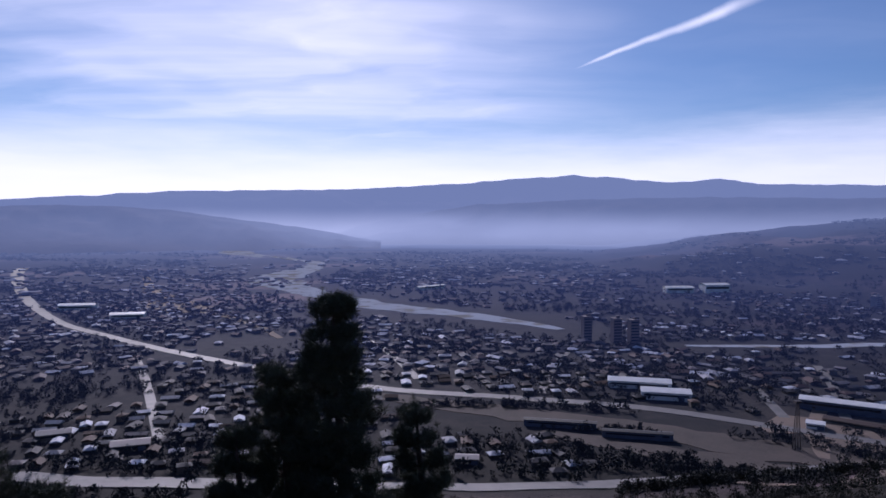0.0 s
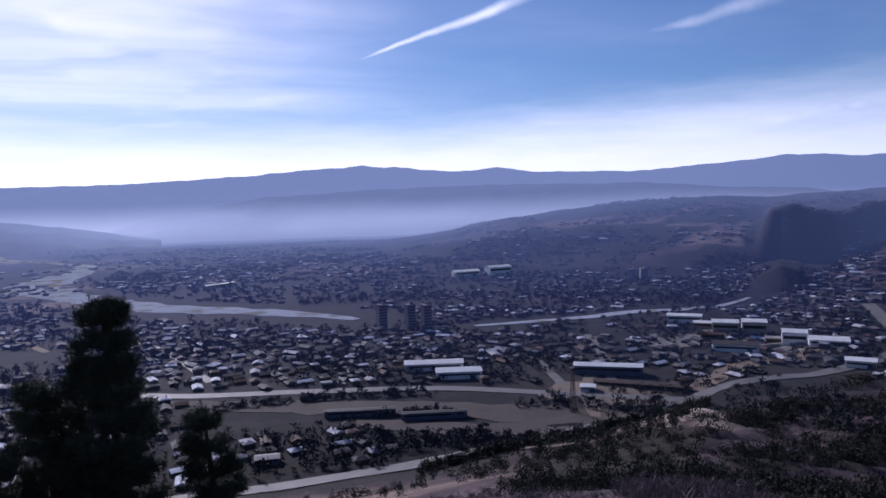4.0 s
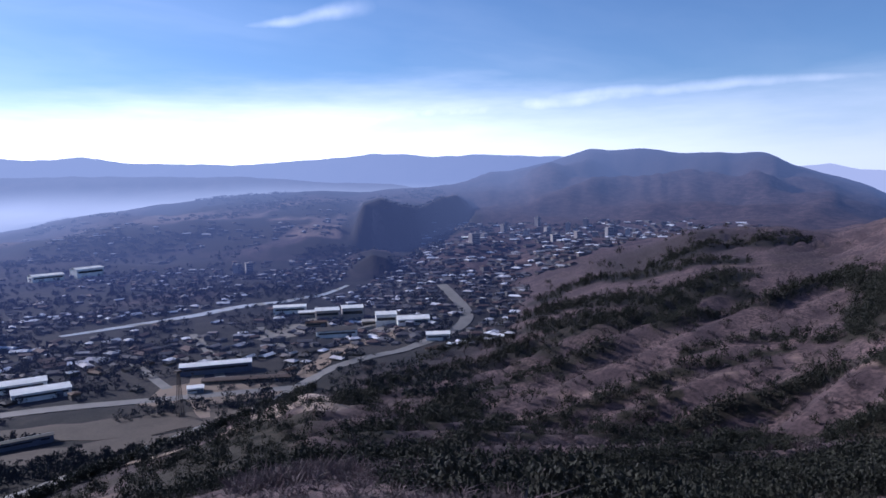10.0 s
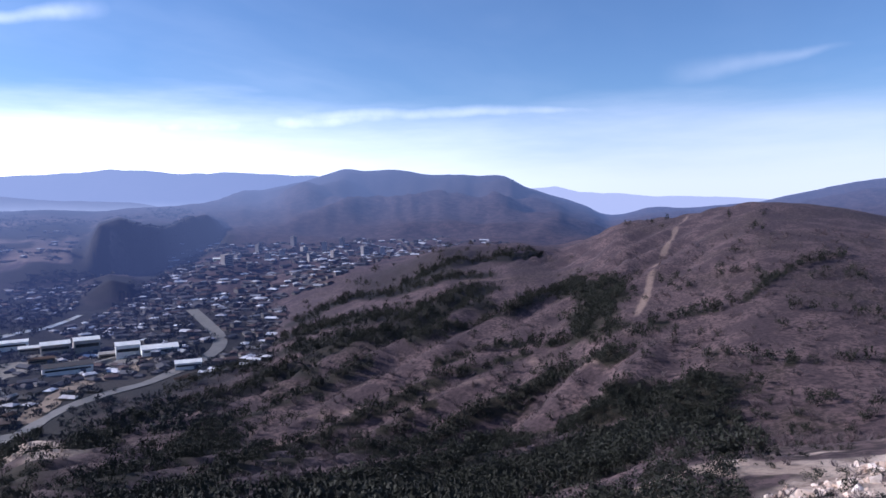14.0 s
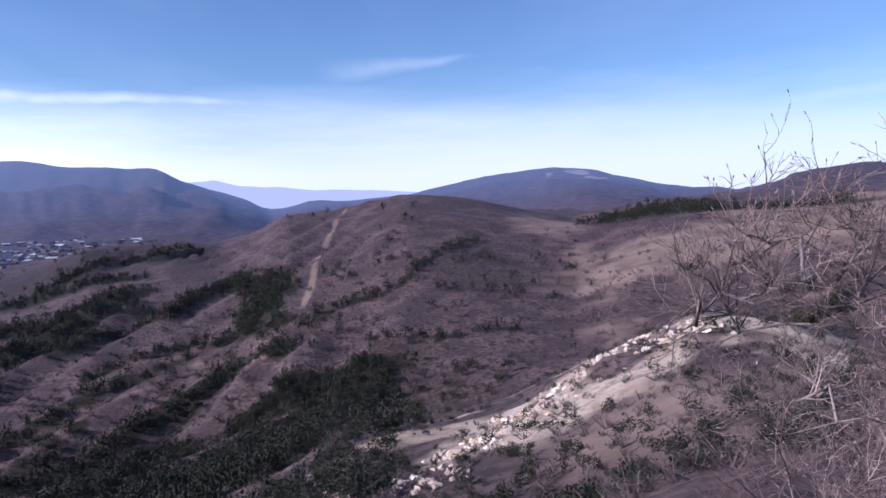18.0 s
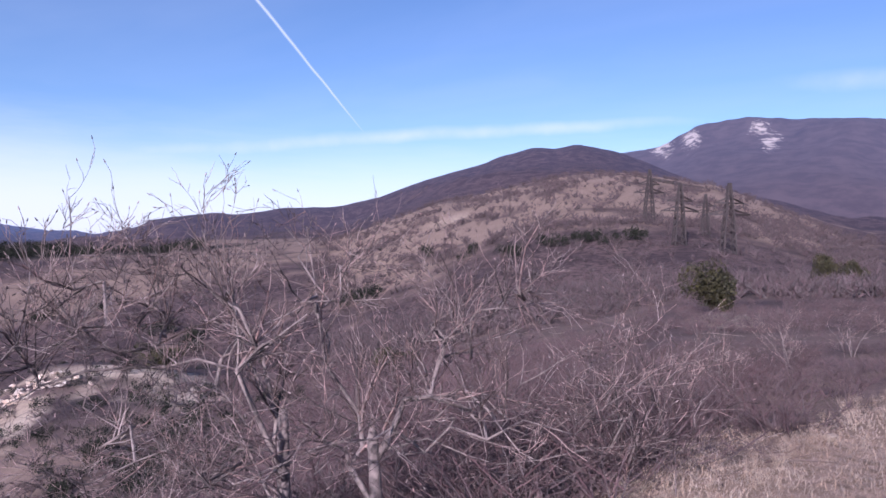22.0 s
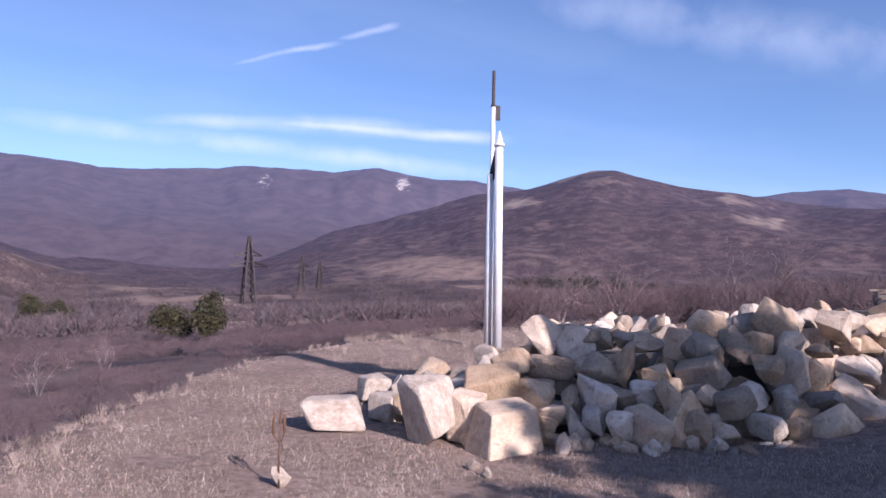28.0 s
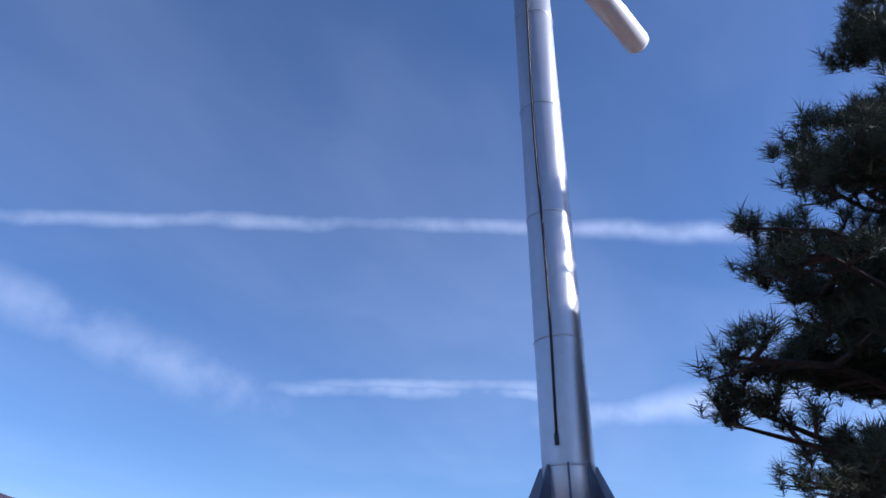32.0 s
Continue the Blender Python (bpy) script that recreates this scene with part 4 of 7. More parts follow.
def scattered(name, shapes, places, sizes, mats, label, category, index=None, seed=0, lean=0.0):
    """One mesh of many copies of a few shapes (vertices, triangles), each turned and sized on its own."""
    rng = np.random.default_rng(seed)
    vs, ts, ix, base = [], [], [], 0
    for p, s in zip(places, sizes):
        k = rng.integers(len(shapes))
        v, t = shapes[k]
        a = rng.uniform(0, 2 * math.pi)
        c, d = math.cos(a), math.sin(a)
        scale = np.asarray(s, dtype=float) if np.ndim(s) else np.array((s, s, s), dtype=float)
        w = v * scale
        w = np.stack((w[:, 0] * c - w[:, 1] * d, w[:, 0] * d + w[:, 1] * c, w[:, 2]), axis=1)
        vs.append(w + np.asarray(p))
        ts.append(t + base)
        base += len(v)
        if index:
            ix.append(index[k])
    me = triangles(name, np.concatenate(vs), np.concatenate(ts), mats, np.concatenate(ix) if index else None)
    return tagged(new(name, me), label, category, kind="stuff")


def leaf_clump(rng, count, leaf, flat=0.8, hollow=0.3):
    """A ragged clump of small leaves in several lobes, on the unit scale, standing on the ground."""
    lobes = [(rng.uniform(-.55, .55), rng.uniform(-.55, .55), rng.uniform(.25, .85), rng.uniform(.28, .55)) for _ in range(7)]
    v, t = [], []
    for k in range(count):
        x, y, z, r = lobes[rng.integers(len(lobes))]
        d = rng.normal(size=3)
        d /= np.linalg.norm(d)
        c = np.array((x, y, z * flat)) + d * r * rng.uniform(hollow, 1.0) * (1, 1, flat)
        c[2] = abs(c[2])
        a, b = rng.normal(size=3), rng.normal(size=3)
        a *= leaf / np.linalg.norm(a)
        b *= leaf / np.linalg.norm(b)
        v += [c - a * .6, c + a * .6 + b * .2, c + b]
        t.append((3 * k, 3 * k + 1, 3 * k + 2))
    return np.array(v), np.array(t)


def twig_clump(rng, stems, spread=0.55, thin=0.02, forks=4, tips=2):
    """A bare bush of forked upright stems, one unit high."""
    v, t = [], []

    def stick(a, b, w0, w1):
        d = b - a
        s = np.cross(d, rng.normal(size=3))
        s /= np.linalg.norm(s) + 1e-9
        u = np.cross(d / (np.linalg.norm(d) + 1e-9), s)
        k = len(v)
        for q in (0, 2.094, 4.189):
            v.append(a + (s * math.cos(q) + u * math.sin(q)) * w0)
        v.append(b)
        t.extend(((k, k + 1, k + 3), (k + 1, k + 2, k + 3), (k + 2, k, k + 3)))

    for _ in range(stems):
        a = np.array((rng.normal() * .12, rng.normal() * .12, 0.0))
        b = a + np.array((rng.normal() * spread * .5, rng.normal() * spread * .5, rng.uniform(.35, .65)))
        stick(a, b + (b - a) * .25, thin, 0)
        for _ in range(forks):
            f = rng.uniform(.35, 1.0)
            p = a + (b - a) * f
            q = p + np.array((rng.normal() * .22, rng.normal() * .22, rng.uniform(.12, .42)))
            stick(p, q, thin * .6, 0)
            for _ in range(tips):
                g = p + (q - p) * rng.uniform(.3, .9)
                stick(g, g + np.array((rng.normal() * .12, rng.normal() * .12, rng.uniform(.04, .2))), thin * .35, 0)
    return np.array(v), np.array(t)


# ---- roads, river, bare strips ----
def curve(points, step):
    """Points along a smooth line through the given ones."""
    pts = [Vector((*p, 0)) if len(p) == 2 else Vector(p) for p in points]
    out = []
    for i in range(len(pts) - 1):
        a, b, c, d = pts[max(i - 1, 0)], pts[i], pts[i + 1], pts[min(i + 2, len(pts) - 1)]
        m = max(2, int((c - b).length / step))
        for k in range(m):
            t = k / m
            out.append(0.5 * ((2 * b) + (c - a) * t + (2 * a - 5 * b + 4 * c - d) * t * t + (3 * b - a - 3 * c + d) * t ** 3))
    return out + [pts[-1]]


def polar(rows):
    return [(r * math.sin(radians(a)), r * math.cos(radians(a))) for a, r in rows]


def ribbon(name, rows, width, mat, label, category, lift=0.25, step=12.0, ragged=0.0, thick=0.3, flat=None, seed=1):
    """A strip that follows the ground: width is one number, or one for each given point."""
    rng = random.Random(seed)
    line = curve([(x, y, width if not isinstance(width, (list, tuple)) else width[i]) for i, (x, y) in enumerate(polar(rows))], step)
    bm = bmesh.new()
    last = None
    for i, p in enumerate(line):
        d = line[min(i + 1, len(line) - 1)] - line[max(i - 1, 0)]
        s = Vector((-d.y, d.x, 0)).normalized()
        half = p.z / 2
        quad = []
        for sign in (-1, 1):
            w = half * (1 + rng.uniform(-ragged, ragged))
            q = Vector((p.x, p.y, 0)) + s * sign * w
            z = (height(q.x, q.y) if flat is None else flat) + lift
            quad += [bm.verts.new((q.x, q.y, z)), bm.verts.new((q.x, q.y, z - thick))]
        if last:
            bm.faces.new((last[0], last[2], quad[2], quad[0]))
            bm.faces.new((last[0], quad[0], quad[1], last[1]))
            bm.faces.new((last[2], last[3], quad[3], quad[2]))
        last = quad
    bmesh.ops.recalc_face_normals(bm, faces=bm.faces)
    me = bpy.data.meshes.new(name)
    bm.to_mesh(me)
    bm.free()
    me.materials.append(mat)
    return tagged(new(name, me), label, category, kind="structure")


HIGHWAY = [(-40, 445), (-32.48, 415), (-27.4, 386), (-21.31, 367), (-10.15, 342), (2.84, 335), (13.19, 348), (21.31, 373), (28.42, 409), (33.8, 445), (37.25, 496), (41, 528), (45, 572), (48, 622), (49.4, 668), (49.5, 720), (48.6, 800), (47.6, 900)]
BYPASS = [(-30.5, 1900), (-31, 1730), (-30.6, 1308), (-28.7, 981), (-25.1, 821), (-20, 696), (-12.8, 599), (-4.8, 530), (5.4, 506), (16.4, 495), (26, 480), (36.5, 478)]
ribbon("road", HIGHWAY, 13, M_ROAD, "grey two-lane highway at the foot of the hill", "road", 0.5)
ribbon("road", BYPASS, [26, 24, 18, 12, 12, 12, 12, 12, 12, 12, 11, 11], M_ROAD, "pale bypass road curving through the town", "road", 0.4)
ribbon("road", [(-6, 515), (6, 465), (16, 446), (25, 432), (34, 428)], [14, 30, 34, 34, 26], M_YARD, "bare railway yard ground", "yard", 0.3, ragged=0.25)
ribbon("road", [(8, 428), (17, 408), (27, 400), (34, 402)], [12, 22, 22, 16], M_YARD, "bare earth strip beside the rails", "yard", 0.3, ragged=0.3)
ribbon("road", [(28.5, 560), (28, 500), (28.5, 440), (30, 408)], 9, M_DIRT, "dirt lane down to the highway", "lane", 0.35)
ribbon("road", [(33, 640), (37, 690), (41, 700), (45.5, 655)], [24, 60, 70, 26], M_YARDPALE, "pale concrete yards between the works", "yard", 0.3, ragged=0.4)
ribbon("road", [(24.5, 470), (28, 500), (31, 478), (34.5, 470)], [14, 40, 44, 20], M_DIRT, "bare reddish earth round the warehouse", "yard", 0.32, ragged=0.35)
ribbon("road", [(36, 500), (40, 590), (43, 640), (44.5, 660)], [16, 24, 26, 12], M_DIRT, "orange bare earth beside the highway", "yard", 0.4, ragged=0.4)
ribbon("road", [(35.5, 460), (33.8, 420), (30, 330), (31, 300)], [10, 16, 10, 5], M_DIRT, "pale quarry track up the slope", "track", 0.4, ragged=0.4)
ribbon("road", [(20, 372), (22.5, 352), (27, 336)], 7, M_DIRT, "dirt track off the highway", "track", 0.5)
for a0, r0, a1, r1 in ((20, 700, 26, 505), (28, 690, 30, 510), (-8, 800, -2, 560), (-24, 760, -22, 440), (-12, 590, -16, 400), (10, 680, 8, 520), (33, 700, 36, 500)):
    ribbon("road", [(a0, r0), ((a0 + a1) / 2, (r0 + r1) / 2 + 15), (a1, r1)], 7, M_ROAD, "narrow town street between houses", "street", 0.35)
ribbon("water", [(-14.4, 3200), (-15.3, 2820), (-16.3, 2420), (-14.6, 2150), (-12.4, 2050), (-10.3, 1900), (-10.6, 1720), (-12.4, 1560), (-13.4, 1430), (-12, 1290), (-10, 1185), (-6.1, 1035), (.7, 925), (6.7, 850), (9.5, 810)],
       [30, 60, 100, 50, 40, 46, 60, 90, 100, 74, 60, 62, 48, 28, 12], M_WATER, "wide shallow river, sky brightness painted into its colour", "river", 0.35, 20.0, 0.22)
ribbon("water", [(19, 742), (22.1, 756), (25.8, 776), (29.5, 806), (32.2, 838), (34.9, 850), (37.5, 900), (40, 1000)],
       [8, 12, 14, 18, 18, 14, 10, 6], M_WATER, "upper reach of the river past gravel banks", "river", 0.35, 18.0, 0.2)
ribbon("road", [(-22.8, 1600), (-22.4, 1350), (-21.3, 1130), (-19.6, 1030), (-18.2, 985), (-15, 860), (-13, 760)], [10, 24, 60, 70, 20, 12, 8], M_DIRT, "pale gravel flat by the river", "gravel", 0.35, ragged=0.3)

LINES = [np.array([(p.x, p.y) for p in curve(polar(rows), 20.0)]) for rows in (
    HIGHWAY, BYPASS, [(-16.3, 2420), (-12.4, 2050), (-10.3, 1900), (-13.4, 1430), (-10, 1185), (-6.1, 1035), (.7, 925), (9.5, 810)], [(19, 742), (25.8, 776), (32.2, 838), (40, 1000), (44.8, 1480)])]
CLEAR = (14, 14, 75, 26)


def built_up(x, y):
    """How thickly houses stand at a place of the valley floor."""
    r, a = math.hypot(x, y), math.degrees(math.atan2(x, y))
    if height(x, y) > VALLEY + 14 or r < 335:
        return 0.0
    for line, clear in zip(LINES, CLEAR):
        if np.min(np.hypot(line[:, 0] - x, line[:, 1] - y)) < clear:
            return 0.0
    inner = np.interp(a, [b[0] for b in HIGHWAY[:12]], [b[1] for b in HIGHWAY[:12]])
    outer = np.interp(a, [-31, -25.1, -20, -12.8, -4.8, 5.4, 16.4, 36.5], [1730, 821, 696, 599, 530, 506, 495, 478])
    if r < inner + 14:
        return 0.0
    if -4 < a and r < outer + 6:
        return 0.85 if a < 12 and r < 418 else 0.0
    if a < -22 and 530 < r < 640:
        return 0.0
    if 13 < a < 34.5 and r < 570:
        return 0.15
    dense = float(fractal(x, y, 170, 3, 83))
    if r > 860 and -20 < a < 36:
        return 0.55 if dense > 0.5 else 0.14
    return min(1.0, max(0.0, (dense - 0.20) * 3.8))


def house_parts(rng):
    """Walls with a plinth and a gabled or hipped roof with its overhang."""
    w, d, h, rise = rng.uniform(6.5, 12), rng.uniform(5.5, 7.5), rng.choice((2.2, 2.4, 2.6, 4.2)), rng.uniform(0.8, 1.5)
    walls = box(w, d, h)
    ridge = w / 2 if rng.random() < 0.55 else w / 2 - d / 2.6
    over = 0.55
    roof = bmesh.new()
    for drop in (0.0, 0.22):
        low = [roof.verts.new((sx * (w / 2 + over), sy * (d / 2 + over), h - 0.15 - drop)) for sx, sy in ((-1, -1), (1, -1), (1, 1), (-1, 1))]
        top = [roof.verts.new((s * (ridge + (over if ridge == w / 2 else 0)), 0, h + rise - drop)) for s in (-1, 1)]
        if drop == 0.0:
            roof.faces.new((low[0], low[1], top[1], top[0]))
            roof.faces.new((low[2], low[3], top[0], top[1]))
            roof.faces.new((low[1], low[2], top[1]))
            roof.faces.new((low[3], low[0], top[0]))
            first = low
        else:
            for k in range(4):
                roof.faces.new((first[k], low[k], low[(k + 1) % 4], first[(k + 1) % 4]))
            for v in top:
                roof.verts.remove(v)
            roof.faces.new(low[::-1])
    bmesh.ops.recalc_face_normals(roof, faces=roof.faces)
    return walls, roof, (w, d, h, rise)


rng = random.Random(7)
HOUSES = []
for _ in range(9):
    walls, roof, size = house_parts(rng)
    mw, mr = bpy.data.meshes.new("wall"), bpy.data.meshes.new("roof")
    walls.to_mesh(mw), roof.to_mesh(mr)
    walls.free(), roof.free()
    mw.materials.append(M_WALL), mr.materials.append(M_ROOF)
    mc = bpy.data.meshes.new("chimney")
    c = box(0.6, 0.6, 1.9, (size[0] * 0.2, 0.7, size[2] + size[3] * 0.45))
    c.to_mesh(mc), c.free()
    mc.materials.append(M_WALL)
    HOUSES.append((mw, mr, mc))

sites = []
for i in range(-75, 95):
    for j in range(0, 95):
        x, y = i * 16.0 + rng.uniform(-5, 5), j * 16.0 + rng.uniform(-5, 5)
        r, a = math.hypot(x, y), math.degrees(math.atan2(x, y))
        if -40 < a < 56 and 330 < r < 1300 and rng.random() < built_up(x, y):
            sites.append((r, x, y, a))
sites.sort()
LANES = (8, 14, 98, 104, 11)
for r, x, y, a in sites[:290]:
    home = thing("house", pose(x, y, height(x, y) - 0.3, 0, 0, rng.choice(LANES) + rng.uniform(-9, 9)), "small rendered house with a grey sheet-metal roof", "house", "town houses")
    walls, roof, chimney = rng.choice(HOUSES)
    part("wall", walls, None, home)
    part("roof", roof, None, home)
    if rng.random() < 0.35:
        part("chimney", chimney, None, home)


def as_arrays(mw, mr):
    vs, ts, ix, base = [], [], [], 0
    for k, me in enumerate((mw, mr)):
        me.calc_loop_triangles()
        v = np.array([q.co[:] for q in me.vertices])
        t = np.array([q.vertices[:] for q in me.loop_triangles])
        vs.append(v), ts.append(t + base), ix.append(np.full(len(t), k))
        base += len(v)
    return np.concatenate(vs), np.concatenate(ts), np.concatenate(ix)


FAR_HOUSES = [as_arrays(h[0], h[1]) for h in HOUSES]
rest = sites[290:]
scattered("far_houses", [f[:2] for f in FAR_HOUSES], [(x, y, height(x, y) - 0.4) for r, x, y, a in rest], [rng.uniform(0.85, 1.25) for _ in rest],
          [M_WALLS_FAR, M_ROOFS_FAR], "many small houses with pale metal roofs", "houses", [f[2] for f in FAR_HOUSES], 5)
spread = []
while len(spread) < 260:
    p = spot(rng.uniform(17, 40), rng.uniform(1310, 2250))
    if VALLEY + 6 < p.z and float(fractal(p.x, p.y, 160, 3, 92)) > 0.52:
        spread.append(p)
while len(spread) < 1150:
    a, r = rng.uniform(-40, 47), 1300 * (2600 / 1300) ** rng.random()
    p = spot(a, r)
    if p.z < VALLEY + 6 and float(fractal(p.x, p.y, 260, 3, 91)) > 0.5:
        spread.append(p)
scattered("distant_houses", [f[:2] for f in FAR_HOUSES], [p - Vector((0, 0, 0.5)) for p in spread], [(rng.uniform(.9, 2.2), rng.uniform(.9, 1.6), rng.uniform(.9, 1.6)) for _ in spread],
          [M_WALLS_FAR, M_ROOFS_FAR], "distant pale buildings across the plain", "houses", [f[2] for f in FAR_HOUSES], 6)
# the second town at the mouth of the gorge
uphill = []
while len(uphill) < 1100:
    a, r = rng.uniform(46, 74), rng.uniform(880, 2500)
    if a > 60 and r < 1100 or r > 1400 + (74 - a) * 60:
        continue
    p = spot(a, r)
    if p.z < VALLEY + 45:
        uphill.append(p)
scattered("upper_town_houses", [f[:2] for f in FAR_HOUSES], [p - Vector((0, 0, 0.5)) for p in uphill], [rng.uniform(.9, 1.6) for _ in uphill],
          [M_WALLS_FAR, M_ROOFS_FAR], "crowded houses of the upper town", "houses", [f[2] for f in FAR_HOUSES], 8)


# ---- larger buildings ----
def apartment_block(a, r, w, d, storeys, turn, label, dark=False):
    p = spot(a, r, -0.5)
    block = thing("apartment_block", pose(p.x, p.y, p.z, 0, 0, turn), label, "apartment block", "apartment blocks")
    h = storeys * 3.0 + 1.5
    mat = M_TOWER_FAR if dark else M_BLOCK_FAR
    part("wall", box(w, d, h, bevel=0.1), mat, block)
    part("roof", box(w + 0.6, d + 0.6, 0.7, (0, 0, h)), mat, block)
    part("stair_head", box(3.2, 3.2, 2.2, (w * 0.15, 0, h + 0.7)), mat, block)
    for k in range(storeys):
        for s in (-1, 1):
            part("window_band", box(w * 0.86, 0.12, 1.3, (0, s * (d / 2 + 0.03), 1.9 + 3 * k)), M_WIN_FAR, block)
    return block


for a, r in ((11.5, 745), (13.8, 738), (15.1, 733)):
    apartment_block(a, r, 9, 9, 8, 10, "tall brown concrete apartment tower beside the river", True)
for a, r, st in ((50.3, 1200, 9), (52.7, 1500, 8), (54.5, 1400, 7), (55.4, 1580, 9), (56.2, 1480, 6), (57.8, 1100, 7), (57.8, 1500, 8), (58.6, 1340, 9), (59.9, 1290, 9), (61, 1420, 8), (62.4, 1500, 7), (51.2, 1420, 6),
                (53.4, 1280, 5), (56.8, 1250, 5), (59.2, 1560, 9), (31.5, 1180, 7), (32.4, 1190, 7)):
    apartment_block(a, r, rng.uniform(10, 19), 9, max(4, int(st * .75)), rng.uniform(-30, 30), "pale concrete apartment block in the upper town")


def hall(name, a, r, w, d, h, turn, wall, roof, label, category, rows=1):
    """A long hall: walls, a low double-pitched roof, a dark window band and doors."""
    p = spot(a, r, -0.4)
    t = thing(name, pose(p.x, p.y, p.z, 0, 0, turn), label, category)
    part("wall", box(w, d, h), wall, t)
    for k in range(rows):
        y0 = -d / 2 + d * (k + 0.5) / rows
        bm = bmesh.new()
        s = d / rows / 2 + 0.4
        pts = [(-w / 2 - .5, y0 - s, h), (w / 2 + .5, y0 - s, h), (w / 2 + .5, y0, h + s * 0.22), (-w / 2 - .5, y0, h + s * 0.22), (w / 2 + .5, y0 + s, h), (-w / 2 - .5, y0 + s, h)]
        up = [bm.verts.new((x, y, z + 0.05)) for x, y, z in pts]
        lo = [bm.verts.new((x, y, z - 0.25)) for x, y, z in pts]
        for f in ((0, 1, 2, 3), (3, 2, 4, 5)):
            bm.faces.new([up[q] for q in f])
            bm.faces.new([lo[q] for q in f][::-1])
        for q, e in ((0, 1), (1, 2), (2, 4), (4, 5), (5, 3), (3, 0)):
            bm.faces.new((up[q], lo[q], lo[e], up[e]))
        bmesh.ops.recalc_face_normals(bm, faces=bm.faces)
        part("roof", bm, roof, t)
    for s in (-1, 1):
        part("window_band", box(w * 0.9, 0.14, h * 0.22, (0, s * (d / 2 + 0.04), h * 0.55)), M_DARKWIN, t)
    part("door", box(4, 0.2, min(4.2, h * 0.7), (w * 0.3, -d / 2 - 0.08, 0)), M_BLUESHED, t)
    return t


hall("factory_hall", 15.6, 556, 46, 16, 6, -14, M_WHITE, M_WHITE, "long white factory hall with a ridged roof", "factory")
hall("factory_hall", 17.6, 528, 34, 16, 6, -14, M_WHITE, M_WHITE, "white factory hall with two ridges", "factory", 2)
hall("warehouse", 29.6, 540, 50, 13, 7, -31, M_BLUESHED, M_WHITE, "long blue-grey warehouse with a pale roof", "warehouse")
hall("warehouse", 32.0, 505, 62, 9, 3, -40, M_WALL, M_ROOF, "low long shed with a pale roof", "shed")
hall("factory_hall", 28.0, 490, 10, 9, 4, -30, M_WHITE, M_WHITE, "small white hut in the bare yard", "hut")
hall("factory_hall", 18.4, 1260, 46, 22, 9, 0, M_WHITE, M_WHITE, "large white hall above the river terrace", "hall")
hall("factory_hall", 21.0, 1270, 44, 22, 14, 8, M_WHITE, M_WHITE, "pale multi-storey works building", "factory")
hall("factory_hall", 35.4, 770, 34, 14, 8, -38, M_WHITE, M_WHITE, "long white hall beside the river", "hall")
hall("factory_hall", 38.3, 735, 24, 18, 11, -36, M_BLOCK, M_WHITE, "pale concrete plant building", "factory")
hall("factory_hall", 40.3, 748, 22, 18, 14, -36, M_BLOCK, M_WHITE, "pale concrete plant building", "factory")
hall("factory_hall", 43.0, 692, 20, 18, 13, -40, M_WHITE, M_WHITE, "white plant tower with a low hall", "factory")
hall("factory_hall", 45.2, 672, 30, 20, 6, -40, M_WHITE, M_WHITE, "wide low plant hall with a white roof", "factory")
hall("factory_hall", 36.9, 745, 22, 12, 6, -38, M_BLOCK, M_WHITE, "low works building with a pale roof", "factory")
hall("factory_hall", 41.8, 700, 18, 12, 7, -38, M_WALL, M_BLOCK, "grey works building beside the plant", "factory")
hall("factory_hall", 37.4, 690, 20, 10, 5, -34, M_WALL, M_ROOF, "low grey workshop with a metal roof", "factory")
hall("factory_hall", 39.0, 640, 36, 18, 7, -36, M_WHITE, M_ROOF, "low works hall with a pale roof", "factory")
hall("factory_hall", 47.2, 600, 20, 14, 6, -46, M_WHITE, M_WHITE, "white flat-roofed building beside the highway", "building")
hall("factory_hall", 49.9, 1420, 30, 14, 7, -50, M_WHITE, M_WHITE, "bright white hall at the gorge mouth", "hall")
hall("factory_hall", -24, 430, 20, 12, 4, 20, M_WALL, M_BLOCK, "wide pale-roofed shed among houses", "shed")
hall("factory_hall", -29, 470, 18, 11, 4, 24, M_WALL, M_BLOCK, "wide pale-roofed shed among houses", "shed")
hall("factory_hall", 2.0, 372, 12, 8, 3.5, -5, M_WALL, M_BLOCK, "pale-roofed shed below the pines", "shed")
hall("factory_hall", -27.3, 1080, 46, 18, 8, 10, M_WHITE, M_WHITE, "white hall beside the bypass", "hall")
hall("factory_hall", -24.0, 960, 40, 16, 7, 14, M_WHITE, M_WHITE, "white hall beside the bypass", "hall")
hall("factory_hall", -1.0, 1250, 60, 10, 6, 40, M_WHITE, M_WHITE, "long white roof on the far bank", "hall")
# dark freight wagons in the yard
for a, r, w in ((9.5, 440, 44), (15.5, 428, 40)):
    hall("freight_shed", a, r, w, 5, 4.5, -12, M_BLUESHED, M_CABLE, "dark line of covered freight wagons on the siding", "wagons")

# tall thin mast in the yard
p = spot(26.8, 440)
mast = thing("lighting_mast", pose(p.x, p.y, p.z), "tall dark lattice lighting mast in the yard", "mast")
for sx, sy in ((-1, -1), (1, -1), (1, 1), (-1, 1)):
    part("leg", tube([(sx * 1.5, sy * 1.5, 0), (sx * .5, sy * .5, 27)], [.32, .22], 4), M_LATTICE, mast)
part("platform", box(3.4, 3.4, 1.2, (0, 0, 26.5)), M_LATTICE, mast)

# town trees and hedges
rngn = np.random.default_rng(3)
LEAFY = [leaf_clump(rngn, 40, 0.32, 0.95) for _ in range(6)]
TWIGGY = [twig_clump(rngn, 7, 0.75, 0.042, 3, 0) for _ in range(8)]
trees = []
